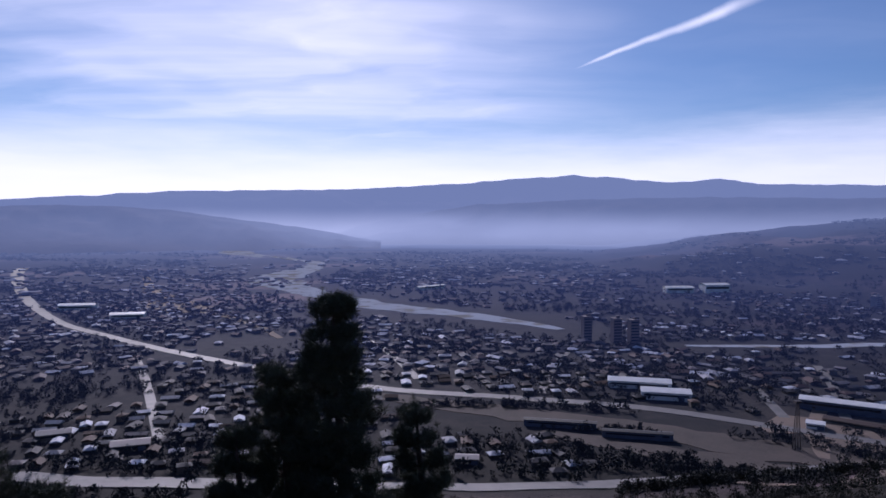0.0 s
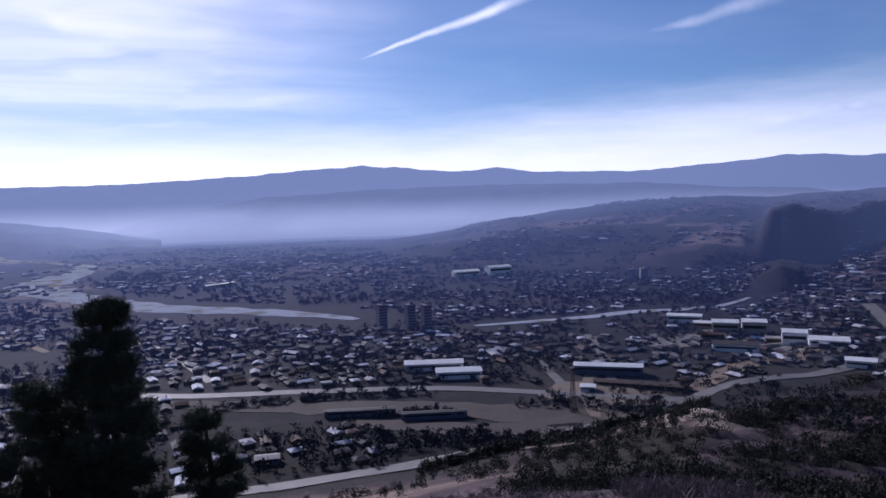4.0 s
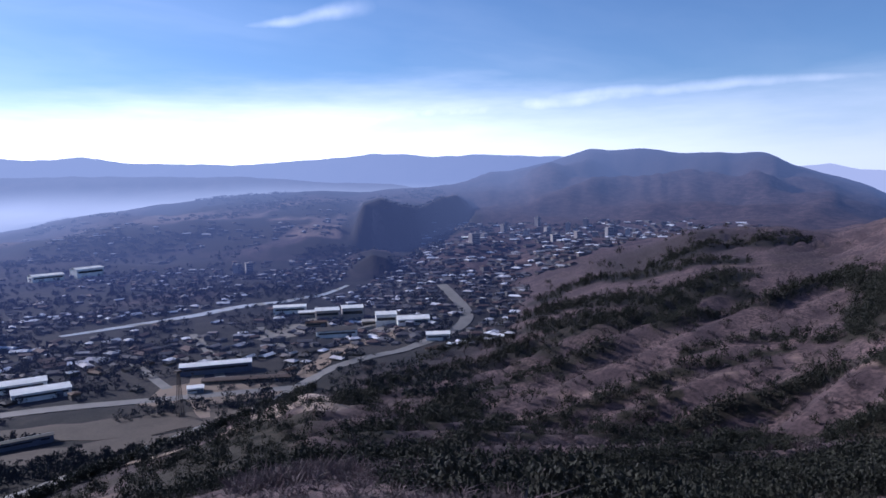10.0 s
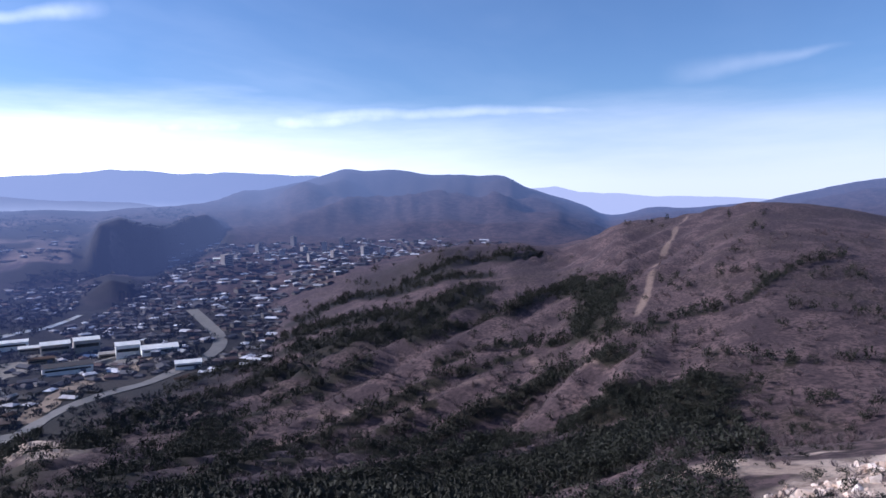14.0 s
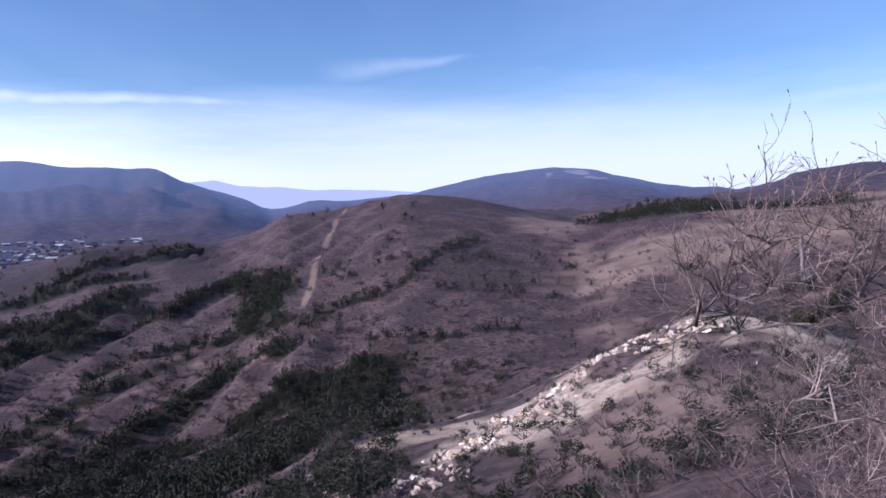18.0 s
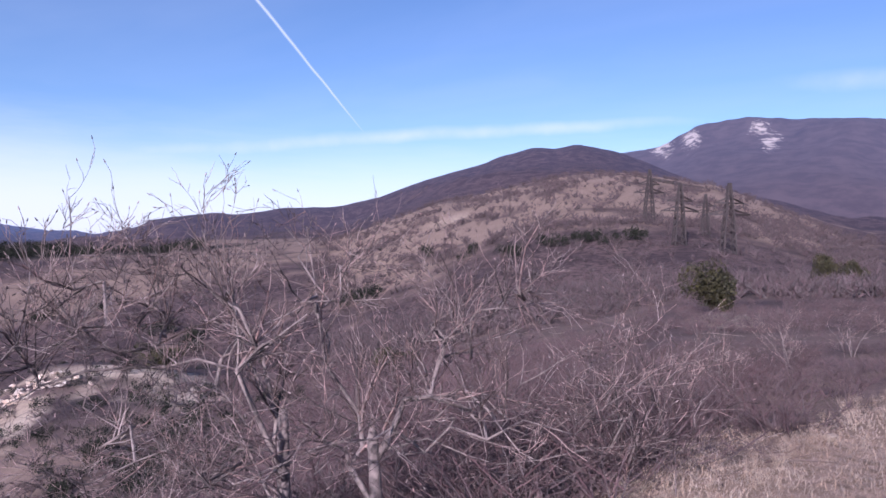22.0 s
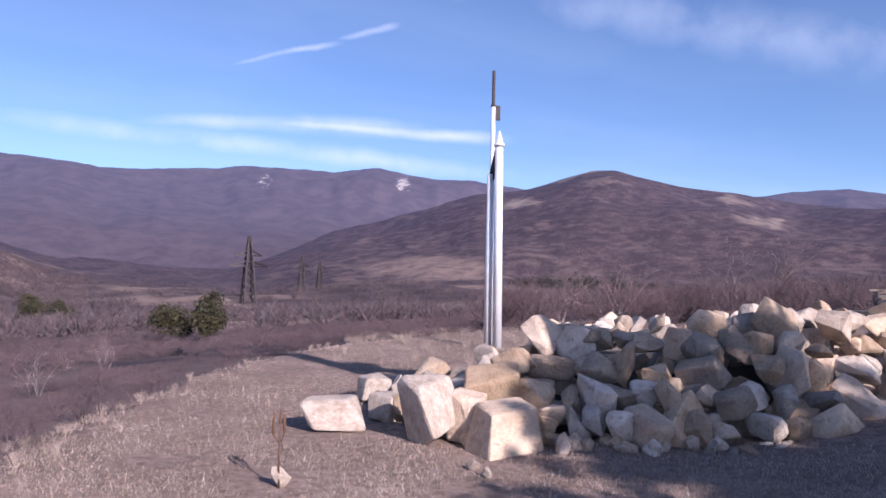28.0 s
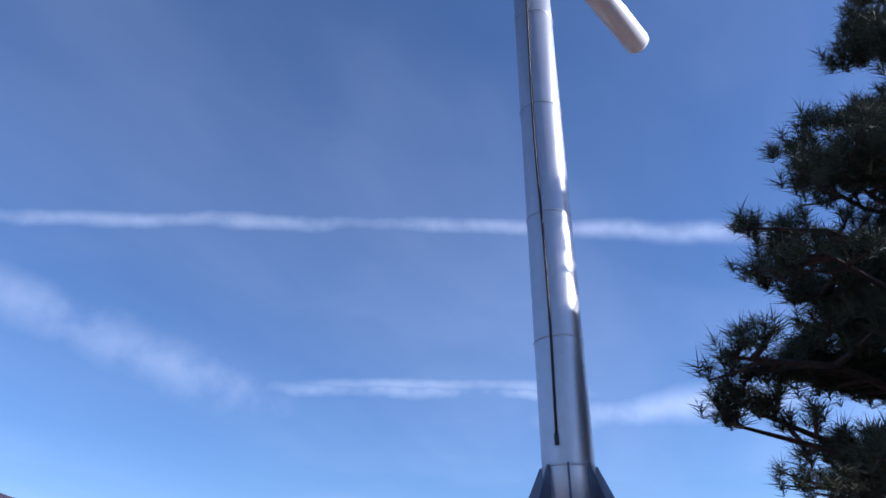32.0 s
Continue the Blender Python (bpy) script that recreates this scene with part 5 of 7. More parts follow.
while len(trees) < 5200:
    a, r = rng.uniform(-40, 50), 340 * (1500 / 340) ** rng.random()
    p = spot(a, r)
    if p.z < VALLEY + 20 and float(fractal(p.x, p.y, 80, 3, 97)) > 0.47 and all(np.min(np.hypot(l[:, 0] - p.x, l[:, 1] - p.y)) > c * 0.8 for l, c in zip(LINES, CLEAR)):
        inner = np.interp(a, [b[0] for b in HIGHWAY[:12]], [b[1] for b in HIGHWAY[:12]])
        if not (-4 < a < 35 and inner + 30 < r < 480):
            trees.append(p)
for r, x, y, a in sites:
    for _ in range(1):
        dx, dy = rng.uniform(-9, 9), rng.uniform(-11, -3)
        trees.append(Vector((x + dx, y + dy, height(x + dx, y + dy))))
for a0, a1, r0, r1, m in ((-4, 12, 350, 420, 150), (8, 20, 385, 400, 60), (22, 34, 445, 470, 60), (4, 17, 585, 640, 160), (-38, -27, 540, 630, 200), (14, 24, 372, 392, 110), (-8, 3, 660, 700, 120), (-2, 14, 480, 486, 90), (26, 38, 880, 990, 220), (5, 20, 950, 1010, 150), (8, 17, 433, 440, 40)):
    for _ in range(m):
        trees.append(spot(rng.uniform(a0, a1), rng.uniform(r0, r1)))
far_trees = []
while len(far_trees) < 2600:
    a, r = rng.uniform(-40, 48), 1310 * (2500 / 1310) ** rng.random()
    p = spot(a, r)
    if float(fractal(p.x * .45, p.y, 110, 3, 98)) > 0.55 and all(np.min(np.hypot(l[:, 0] - p.x, l[:, 1] - p.y)) > k for l, k in zip(LINES, (14, 20, 110, 30))):
        far_trees.append(p)
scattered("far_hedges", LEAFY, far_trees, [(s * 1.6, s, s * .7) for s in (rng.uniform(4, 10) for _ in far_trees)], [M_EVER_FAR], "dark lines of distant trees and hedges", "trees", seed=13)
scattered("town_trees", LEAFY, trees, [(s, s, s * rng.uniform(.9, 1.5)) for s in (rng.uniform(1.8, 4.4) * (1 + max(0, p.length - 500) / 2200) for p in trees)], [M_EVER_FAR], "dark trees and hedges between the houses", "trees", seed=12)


# ---- growth on the hillsides ----
def hill_spots(count, a0, a1, r0, r1, keep, seed):
    rng = random.Random(seed)
    out, tries = [], 0
    while len(out) < count and tries < count * 40:
        tries += 1
        a, r = rng.uniform(a0, a1), r0 * (r1 / r0) ** rng.random()
        p = spot(a, r)
        if keep(a, r, p):
            out.append(p)
    return out


def cover_at(a, r, k):
    i = int(((a + 40) % 360) / STEP) % len(AZ)
    j = min(NR - 1, int(math.log(r / 1.2) / math.log(4950 / 1.2) * (NR - 1)))
    return COVER[i, j, k]


rng = random.Random(21)
pines = hill_spots(900, 14, 92, 90, 950, lambda a, r, p: p.z > VALLEY + 4 and cover_at(a, r, 1) > rng.uniform(0.15, 0.75), 22)
for line, w, k in WOODED:
    for x, y in line:
        for _ in range(2 * k):
            px, py = x + rng.gauss(0, w * .62), y + rng.gauss(0, w * .62)
            pines.append(Vector((px, py, height(px, py))))
pines += hill_spots(420, 104, 124, 560, 740, lambda a, r, p: cover_at(a, r, 1) > rng.uniform(0.2, 0.9), 23)
pines += hill_spots(160, 204, 222, 500, 640, lambda a, r, p: cover_at(a, r, 1) > rng.uniform(0.2, 0.9), 24)
for a, e in ((144.6, -2.4), (147.4, -2.1), (148.4, -2.2), (150.6, -1.3), (151.4, -1.3), (152.2, -1.1), (153, -1), (153.8, -.9), (154.6, -.9), (155.4, -1.1), (156.4, -1.1), (157.4, -.8), (158, -.8), (141.4, -2.4)):
    for _ in range(3):
        pines.append(spot(a + rng.gauss(0, .22), seen(a, e) + rng.uniform(-3, 3)))
for a, e in ((120.6, -8.1), (121.2, -8.3), (122.8, -9.2), (123.6, -8.8), (123.3, -9.8), (136.2, -5.6), (135.4, -5.9), (137, -5.7), (113, -6.8), (117, -6.2)):
    for _ in range(5):
        pines.append(spot(a + rng.gauss(0, .45), seen(a, e) + rng.uniform(-4, 4)))
pines += hill_spots(420, 40, 106, 90, 500, lambda a, r, p: p.z > VALLEY + 4 and float(fractal(p.x, p.y, 40, 3, 63)) > 0.54, 26)
pines += hill_spots(110, -30, 30, 200, 310, lambda a, r, p: p.z > VALLEY + 12, 27)
for _ in range(340):
    a = rng.uniform(14, 37)
    pines.append(spot(a, float(np.interp(a, [b[0] for b in HIGHWAY], [b[1] for b in HIGHWAY])) - rng.uniform(21, 30)))
DENSE = [leaf_clump(rngn, 100, 0.17, 1.0) for _ in range(7)]
FINE = [leaf_clump(rngn, 200, 0.135, 1.0, 0.25) for _ in range(7)]
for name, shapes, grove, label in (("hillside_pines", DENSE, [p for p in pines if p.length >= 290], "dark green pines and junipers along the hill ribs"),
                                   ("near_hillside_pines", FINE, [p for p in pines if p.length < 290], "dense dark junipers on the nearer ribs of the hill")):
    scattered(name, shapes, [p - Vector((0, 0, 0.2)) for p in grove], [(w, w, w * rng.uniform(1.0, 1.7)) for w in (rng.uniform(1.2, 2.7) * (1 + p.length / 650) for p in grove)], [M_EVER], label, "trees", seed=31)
scrub = hill_spots(5600, 30, 200, 70, 620, lambda a, r, p: (r > 125 or not 76 < a < 132) and p.z > VALLEY + 6 and cover_at(a, r, 1) < .45 and cover_at(a, r, 0) < rng.uniform(0.2, 0.9), 32)
scrub += hill_spots(1200, 186, 270, 60, 620, lambda a, r, p: True, 33)
scrub += hill_spots(2500, 132, 174, 280, 620, lambda a, r, p: cover_at(a, r, 0) < rng.uniform(0.2, 1.0), 30)
scattered("hillside_scrub", TWIGGY, scrub, [(s, s, s * rng.uniform(.8, 1.3)) for s in (rng.uniform(1.1, 2.4) * (1 + p.length / 480) for p in scrub)], [M_SCRUB],
          "bare purple-brown scrub covering the slopes", "scrub", seed=34)
spurbush = hill_spots(620, 76, 132, 26, 125, lambda a, r, p: True, 35)
scattered("spur_bushes", FINE, spurbush, [rng.uniform(.3, 1.15) for _ in spurbush], [M_EVER], "round dark bushes on the pale rocky spur", "bushes", seed=36)


M_CRAG = surface("pale_crag", (0.60, 0.50, 0.43), (0.38, 0.295, 0.245), 3.0, 0.4, 0.95, bump=0.8, distance=0.05, island=0.35)
SHARDS = []
for k in range(6):
    shard = rngn.normal(size=(9, 3))
    shard /= np.linalg.norm(shard, axis=1)[:, None]
    bm = bmesh.new()
    for v in shard * (.5, .4, .36):
        bm.verts.new(v)
    hull = bmesh.ops.convex_hull(bm, input=bm.verts)
    bmesh.ops.triangulate(bm, faces=bm.faces)
    bm.verts.index_update()
    SHARDS.append((np.array([v.co[:] for v in bm.verts]), np.array([[v.index for v in f.verts] for f in bm.faces])))
    bm.free()
crest_line = row_line([(113.7, -10.7), (110.7, -11.4), (107.4, -13), (104.7, -15.1), (101, -17.3), (95.4, -20), (90.8, -21.7), (83.8, -23.4)], 1.2)
crag_spots = []
for x, y in crest_line:
    for _ in range(16):
        k = rng.uniform(-.5, 15)
        d = math.hypot(x, y)
        px, py = x - x / d * k + rng.gauss(0, 1.6), y - y / d * k + rng.gauss(0, 1.6)
        if float(fractal(px, py, 5.0, 3, 75)) > .46:
            crag_spots.append((px, py, height(px, py) + .1))
scattered("spur_crags", SHARDS, crag_spots, [(z, z, z * rng.uniform(.6, 1.3)) for z in (rng.uniform(.35, 1.0) * (2.0 if rng.random() < .12 else 1) for _ in crag_spots)], [M_CRAG],
          "broken pale crags along the crest of the spur", "rocks", seed=77)
spurscrub = hill_spots(520, 76, 134, 24, 125, lambda a, r, p: True, 37)
scattered("spur_scrub", TWIGGY, spurscrub, [rng.uniform(.6, 1.5) for _ in spurscrub], [M_SCRUB], "bare rusty brush on the rocky spur", "scrub", seed=38)


def thicket(a, r, p):
    edge = np.interp(a, [b[0] for b in BROW], [b[1] for b in BROW])
    return r > edge + 0.8 and (a < 185 or r > 16)


NEAR_TWIGS = [twig_clump(rngn, 24, 0.8, 0.008) for _ in range(8)]
def under(p, ceiling):
    """How tall growth may be at a place without rising over that angle from the hill-top."""
    r, a = math.hypot(p.x, p.y), math.degrees(math.atan2(p.x, p.y)) % 360
    return max(0.18, EYE_HEIGHT + r * math.tan(radians(np.interp(a, *ceiling))) - p.z)


SKYLINE = ([120, 140, 150, 158, 163, 168, 174, 180, 190, 206], [-9, -8.5, -8, -7.2, -7.0, -6.6, -5.4, -4.8, -3.2, -2.2])
bare = hill_spots(340, 128, 206, 5, 26, thicket, 41)
beyond = hill_spots(2500, 126, 208, 24, 190, thicket, 40)
MID_TWIGS = [twig_clump(rngn, 9, 0.8, 0.017, 4, 1) for _ in range(8)]
scattered("slope_scrub", MID_TWIGS, [p - Vector((0, 0, .1)) for p in beyond], [(s * 1.2, s * 1.2, s * .8) for s in (max(min(under(p, SKYLINE), 2.2), .55 + .006 * p.length) * rng.uniform(.6, 1.15) for p in beyond)], [M_TWIG],
          "bare purple-grey scrub on the gentle slope", "scrub", seed=39)
scattered("bare_thicket", NEAR_TWIGS, [p - Vector((0, 0, .1)) for p in bare], [(s, s, s * .8) for s in (min(under(p, SKYLINE), 1.9) * rng.uniform(.45, 1.15) for p in bare)], [M_TWIG],
          "bare leafless thicket of thin purple-grey stems", "thicket", seed=42)
slope = hill_spots(150, 96, 140, 5, 45, lambda a, r, p: True, 43)
scattered("slope_thicket", NEAR_TWIGS, [p - Vector((0, 0, .1)) for p in slope], [(s, s, s * rng.uniform(.5, .9)) for s in (rng.uniform(.5, 1.1) for _ in slope)], [M_TWIG],
          "low bare bushes on the steep near slope", "thicket", seed=44)
verge = hill_spots(160, 20, 95, 6, 40, lambda a, r, p: True, 45)
scattered("verge_thicket", NEAR_TWIGS, [p - Vector((0, 0, .1)) for p in verge], [rng.uniform(.4, .9) for _ in verge], [M_TWIG], "thin bare brush at the brow of the hill", "thicket", seed=46)
far_row = hill_spots(110, 205, 232, 24, 70, lambda a, r, p: r > 26, 47)
scattered("field_thicket", NEAR_TWIGS, far_row, [rng.uniform(1.2, 2.4) for _ in far_row], [M_TWIG], "bare trees and brush behind the stone heap", "thicket", seed=48)

# dry grass on the flat top
blades_v, blades_t = [], []
g = np.random.default_rng(51)
count = 0
edge_a, edge_r = [b[0] for b in BROW], [b[1] for b in BROW]
while count < 190000:
    a, r = g.uniform(146, 242), 4.2 * (22 / 4.2) ** g.random()
    if r > np.interp(a, edge_a, edge_r) + 1.2 or (lattice(np.array(r * math.sin(radians(a)) / .8), np.array(r * math.cos(radians(a)) / .8), 77) < g.uniform(0.1, 0.55)):
        continue
    x, y = r * math.sin(radians(a)), r * math.cos(radians(a))
    z = height(x, y)
    tall = g.uniform(.008, .03) * (1.0 + 2.2 * (g.random() < 0.05))
    s = g.normal(size=2) * g.uniform(.02, .06)
    q = math.atan2(s[1], s[0]) + math.pi / 2
    w = 0.0013 + 0.00034 * r
    blades_v += [(x - w * math.cos(q), y - w * math.sin(q), z - .01), (x + w * math.cos(q), y + w * math.sin(q), z - .01), (x + s[0], y + s[1], z + tall)]
    blades_t.append((3 * count, 3 * count + 1, 3 * count + 2))
    count += 1
tagged(new("dry_grass", triangles("dry_grass", blades_v, blades_t, [M_STRAW])), "short bleached dry grass on the flat hill-top", "grass", kind="stuff")
TUFTS = [twig_clump(rngn, 16, 0.35, 0.009, 3, 2) for _ in range(4)]
meadow = hill_spots(420, 193, 216, 11, 32, lambda a, r, p: r > 15 + rng.uniform(-3, 12), 55)
scattered("meadow_grass", TUFTS, meadow, [rng.uniform(.10, .27) for _ in meadow], [M_STRAW], "long straw grass on the meadow behind the stones", "grass", seed=56)
tall = hill_spots(150, 150, 215, 4.5, 26, lambda a, r, p: abs(r - np.interp(a, edge_a, edge_r) - .3) < 1.1, 53)
scattered("tall_grass", TUFTS, tall, [rng.uniform(.07, .2) for _ in tall], [M_STRAW], "taller straw-coloured grass along the edge", "grass", seed=54)


# ---- single bushes ----
def green_bush(a, r, width, high, label, seed, pos=None):
    p = pos or spot(a, r, 0.25)
    t = thing("evergreen_bush", pose(p.x, p.y, p.z), label, "bush", "evergreen bushes")
    q = np.random.default_rng(seed)
    v, f = leaf_clump(q, 3600, 0.075, 1.0, 0.55)
    part("foliage", triangles("foliage", v * (width * .62, width * .62, high * .78), f, [M_BUSH]), None, t)
    bm = bmesh.new()
    for k in range(5):
        d = Vector((q.normal() * .3, q.normal() * .3, 1))
        tube([(0, 0, 0), d * high * .3, d * high * .6], [.06 * high / 2, .04 * high / 2, .015], 6, bm)
    part("stems", bm, M_PINEBARK, t)


green_bush(163.3, 48, 3.2, 3.1, "round olive-green evergreen bush above a red earth patch", 61)
green_bush(180.1, 42, 2.9, 2.0, "olive-green evergreen bush beside a pale track", 62)
green_bush(182.5, 41, 2.7, 2.5, "taller olive-green evergreen bush beside a pale track", 63)
green_bush(171.0, 120, 5, 4.6, "dark green bush on the scrub slope", 64)
green_bush(172.6, 122, 4, 4.2, "dark green bush on the scrub slope", 65)
green_bush(139, 60, 4.0, 2.2, "dark green juniper bush on the slope", 66)
green_bush(121, 90, 6.0, 2.8, "dark green juniper bush on the slope", 67)
ribbon("road", [(186, 90), (181, 105), (176, 110), (172, 118)], [3, 4, 4, 3], M_DIRT, "pale track over the scrub slope", "track", 0.25, 4.0, 0.1)
ribbon("road", [(163.6, 46), (164.0, 40), (164.6, 33), (165, 27)], [1.2, 2.6, 2.6, 1.2], M_DIRT, "patch of red bare earth under the bush", "earth", 0.05, 2.0, 0.3)

brow = hill_spots(1500, -20, 90, 12, 150, lambda a, r, p: not (a > 76 and r > 60) and cover_at(a, r, 1) < .45, 47)
scattered("brow_scrub", TWIGGY, brow, [(s, s, s * .8) for s in (rng.uniform(.5, 1.3) * (1 + p.length / 150) for p in brow)], [M_SCRUB], "bare brown scrub over the falling slope", "scrub", seed=49)
browpine = hill_spots(420, 42, 90, 50, 170, lambda a, r, p: float(fractal(p.x, p.y, 30, 3, 65)) > 0.5, 48)
scattered("brow_junipers", FINE, browpine, [rng.uniform(.8, 2.0) for _ in browpine], [M_EVER], "dark junipers over the falling slope", "bushes", seed=50)


# ---- trees near the camera ----
def needle_tuft(q, count=34, length=0.14):
    """A brush of needles round a shoot, on the unit scale of metres."""
    v, t = [], []
    for k in range(count):
        d = q.normal(size=3)
        d[2] = abs(d[2]) * 0.8 + 0.1
        d /= np.linalg.norm(d)
        s = np.cross(d, q.normal(size=3))
        s *= 0.0042 / np.linalg.norm(s)
        b = np.array((0, 0, q.uniform(-.05, .06)))
        v += [b - s, b + s, b + d * length * q.uniform(.7, 1.1)]
        t.append((3 * k, 3 * k + 1, 3 * k + 2))
    return np.array(v), np.array(t)


def pine(p, tall, spread, base, label, seed, tufts=1500, lean=(0, 0), needle=0.14, thick=0.16, gap=0.42, arms=(3, 6), taper=0.75, opening=0.0):
    """A pine: a tapered trunk, whorls of limbs with side shoots, and a crown of needle brushes."""
    q = np.random.default_rng(seed)
    tree = thing("pine_tree", pose(p.x, p.y, p.z), label, "pine", "pines")
    axis = [Vector((lean[0] * f + 0.08 * math.sin(5 * f), lean[1] * f + 0.06 * math.cos(4 * f), tall * f)) for f in np.linspace(0, 1, 9)]
    part("trunk", tube(axis, [thick * (1 - 0.93 * f) for f in np.linspace(0, 1, 9)], 10), M_PINEBARK, tree)
    shoots = []
    levels = int(tall * (1 - base) / gap)
    for k in range(levels):
        f = base + (1 - base) * (k + 0.4) / levels
        i = f * 8
        c = axis[int(i)].lerp(axis[min(int(i) + 1, 8)], i - int(i))
        u = (f - base) / (1 - base)
        reach = spread * (1 - u) ** taper * min(1, u * 4 + 0.45) + 0.12
        bm = bmesh.new()
        for j in range(max(2, int(q.integers(*arms) * (1 - opening * u)))):
            a = q.uniform(0, 6.283)
            r = reach * q.uniform(.5, 1.0)
            d = Vector((math.cos(a), math.sin(a), 0))
            pts = [c + d * r * s + Vector((0, 0, r * (0.10 * s + 0.20 * s * s) * q.uniform(.4, 1.3))) for s in (0, .33, .66, 1)]
            w = 0.012 + 0.02 * r
            tube(pts, [w, w * .75, w * .5, w * .2], 5, bm)
            shoots.append(pts[-1])
            for _ in range(int(4 + r * 4.2)):
                s = q.uniform(.3, 1.0)
                x = s * 3
                m = pts[min(int(x), 2)].lerp(pts[min(int(x), 2) + 1], x - min(int(x), 2))
                side = Vector((-d.y, d.x, 0)) * q.choice((-1, 1)) * q.uniform(.12, .45) * (0.5 + r * .35) + d * q.uniform(0, .2) + Vector((0, 0, q.uniform(.0, .22)))
                e = m + side
                tube([m, m.lerp(e, .5) + Vector((0, 0, -.02)), e], [w * .4, w * .3, w * .15], 4, bm)
                shoots.append(e)
                shoots.append(m.lerp(e, .55))
        part("branch", bm, M_PINEBARK, tree)
    shoots.append(axis[-1])
    kinds = [needle_tuft(q, 34, needle) for _ in range(6)]
    places = [shoots[q.integers(len(shoots))] + Vector(q.normal(size=3) * 0.06) for _ in range(max(0, tufts - len(shoots)))] + shoots
    ob = scattered("needles", kinds, places, q.uniform(.75, 1.25, len(places)), [M_NEEDLE], "", "", seed=seed)
    for key in ("label", "category", "kind"):
        if key in ob:
            del ob[key]
    ob.parent = tree
    tagged(ob, "dark green tufts of long needles")
    return tree


for a, r, top, spread, low, label, seed, tufts in (
        (-8.2, 13.0, -6.7, 1.05, .25, "dark slender pine on the slope below, against the town", 71, 4600), (-12.3, 13.5, -11.9, .95, .15, "lower dark pine crowding beside the slender one", 72, 3200),
        (-15.6, 13.2, -16.2, .8, .1, "low bushy dark pine at the foot of the taller ones", 75, 1900), (-1.7, 14.0, -15.0, .72, .2, "small dark pine lower on the slope", 73, 1500),
        (-31.6, 14.0, -16.2, .6, .2, "small dark pine lower on the slope", 74, 1000), (-28.6, 14.0, -18.2, .6, .2, "small dark pine lower on the slope", 76, 800)):
    p = spot(a, r)
    pine(p, EYE_HEIGHT + r * math.tan(radians(top)) - p.z, spread, low, label, seed, tufts, needle=0.16, arms=(5, 8), taper=.85)
# An added pine, out of view, that throws shade on the heap and grass.
p = spot(299.0, 8.3)
pine(p, 6.1, 2.6, 0.2, "broad dark pine added beyond view to shade the heap", 79, 5200, thick=0.2, needle=0.26, gap=0.4, arms=(8, 12), taper=1.0)
p = spot(289.0, 8.0)
pine(p, 8.7, 4.7, 0.14, "tall open-crowned pine beside the monument", 78, 14000, thick=0.2, needle=0.17, gap=0.38, arms=(9, 13), taper=1.35, opening=0.75)


def stick(store, pts, radii, sides):
    """Adds a tapered stick along pts to the lists of vertices and triangles."""
    verts, tris = store
    side = None
    first = len(verts)
    for i, p in enumerate(pts):
        d = (pts[min(i + 1, len(pts) - 1)] - pts[max(i - 1, 0)]).normalized()
        side = d.orthogonal().normalized() if side is None else (side - d * side.dot(d)).normalized()
        up = d.cross(side)
        for k in range(sides):
            t = 6.28318 * k / sides
            verts.append((p + side * (math.cos(t) * radii[i]) + up * (math.sin(t) * radii[i]))[:])
    for i in range(len(pts) - 1):
        a = first + i * sides
        for k in range(sides):
            m = (k + 1) % sides
            tris.append((a + k, a + m, a + sides + m))
            tris.append((a + k, a + sides + m, a + sides + k))


def bare_tree(p, stems, label, seed, reach=1.0, levels=5):
    """A leafless crooked tree: several leaning stems, forked limbs and a haze of twigs with buds."""
    q = random.Random(seed)
    tree = thing("bare_tree", pose(p.x, p.y, p.z), label, "tree", "bare trees")
    twigs = ([], [])

    def grow(bm, a, d, length, w, level):
        pts, radii = [a], [w]
        n = 4 if level < 3 else 3
        for k in range(n):
            d = (d + Vector((q.gauss(0, .24), q.gauss(0, .24), q.gauss(0.05, .16)))).normalized()
            pts.append(pts[-1] + d * length / n)
            radii.append(w * (1 - 0.5 * (k + 1) / n))
        stick(bm, pts, radii, 9 if level == 0 else 5 if level < 2 else 3)
        if level >= levels:
            if q.random() < .5:
                stick(twigs, [pts[-1], pts[-1] + d * .022], [.0055, .002], 3)
            return
        for k in range(q.choice((4, 5)) if level < 2 else q.choice((3, 4)) if level < 4 else q.choice((2, 3))):
            s = q.uniform(.25, 1.0) * n
            i = min(int(s), n - 1)
            b = pts[i].lerp(pts[i + 1], s - i)
            side = d.orthogonal()
            side = Matrix.Rotation(q.uniform(0, 6.283), 3, d) @ side
            e = (d * q.uniform(.5, 1.1) + side * q.uniform(.5, 1.0) + Vector((0, 0, .18))).normalized()
            grow(twigs if level >= 1 else bm, b, e, length * q.uniform(.42, .72), max(radii[i] * .60, .0022), level + 1)

    for dx, dy, length, w in stems:
        bm = ([], [])
        grow(bm, Vector((dx * .06, dy * .06, -.15)), Vector((dx, dy, 1)).normalized(), length * reach, w, 0)
        part("stem", triangles("stem", *bm, [M_BARK], None, True), None, tree)
    part("crown", triangles("crown", *twigs, [M_BARK], None, True), None, tree, "fine grey-pink bare twigs")
    return tree


def facing(azimuth, right, away):
    """The direction that points to the right and away for someone who looks along that azimuth."""
    a = radians(azimuth)
    return (math.cos(a) * right + math.sin(a) * away, -math.sin(a) * right + math.cos(a) * away)


def stem(azimuth, right, away, length, w):
    return (*facing(azimuth, right, away), length, w)


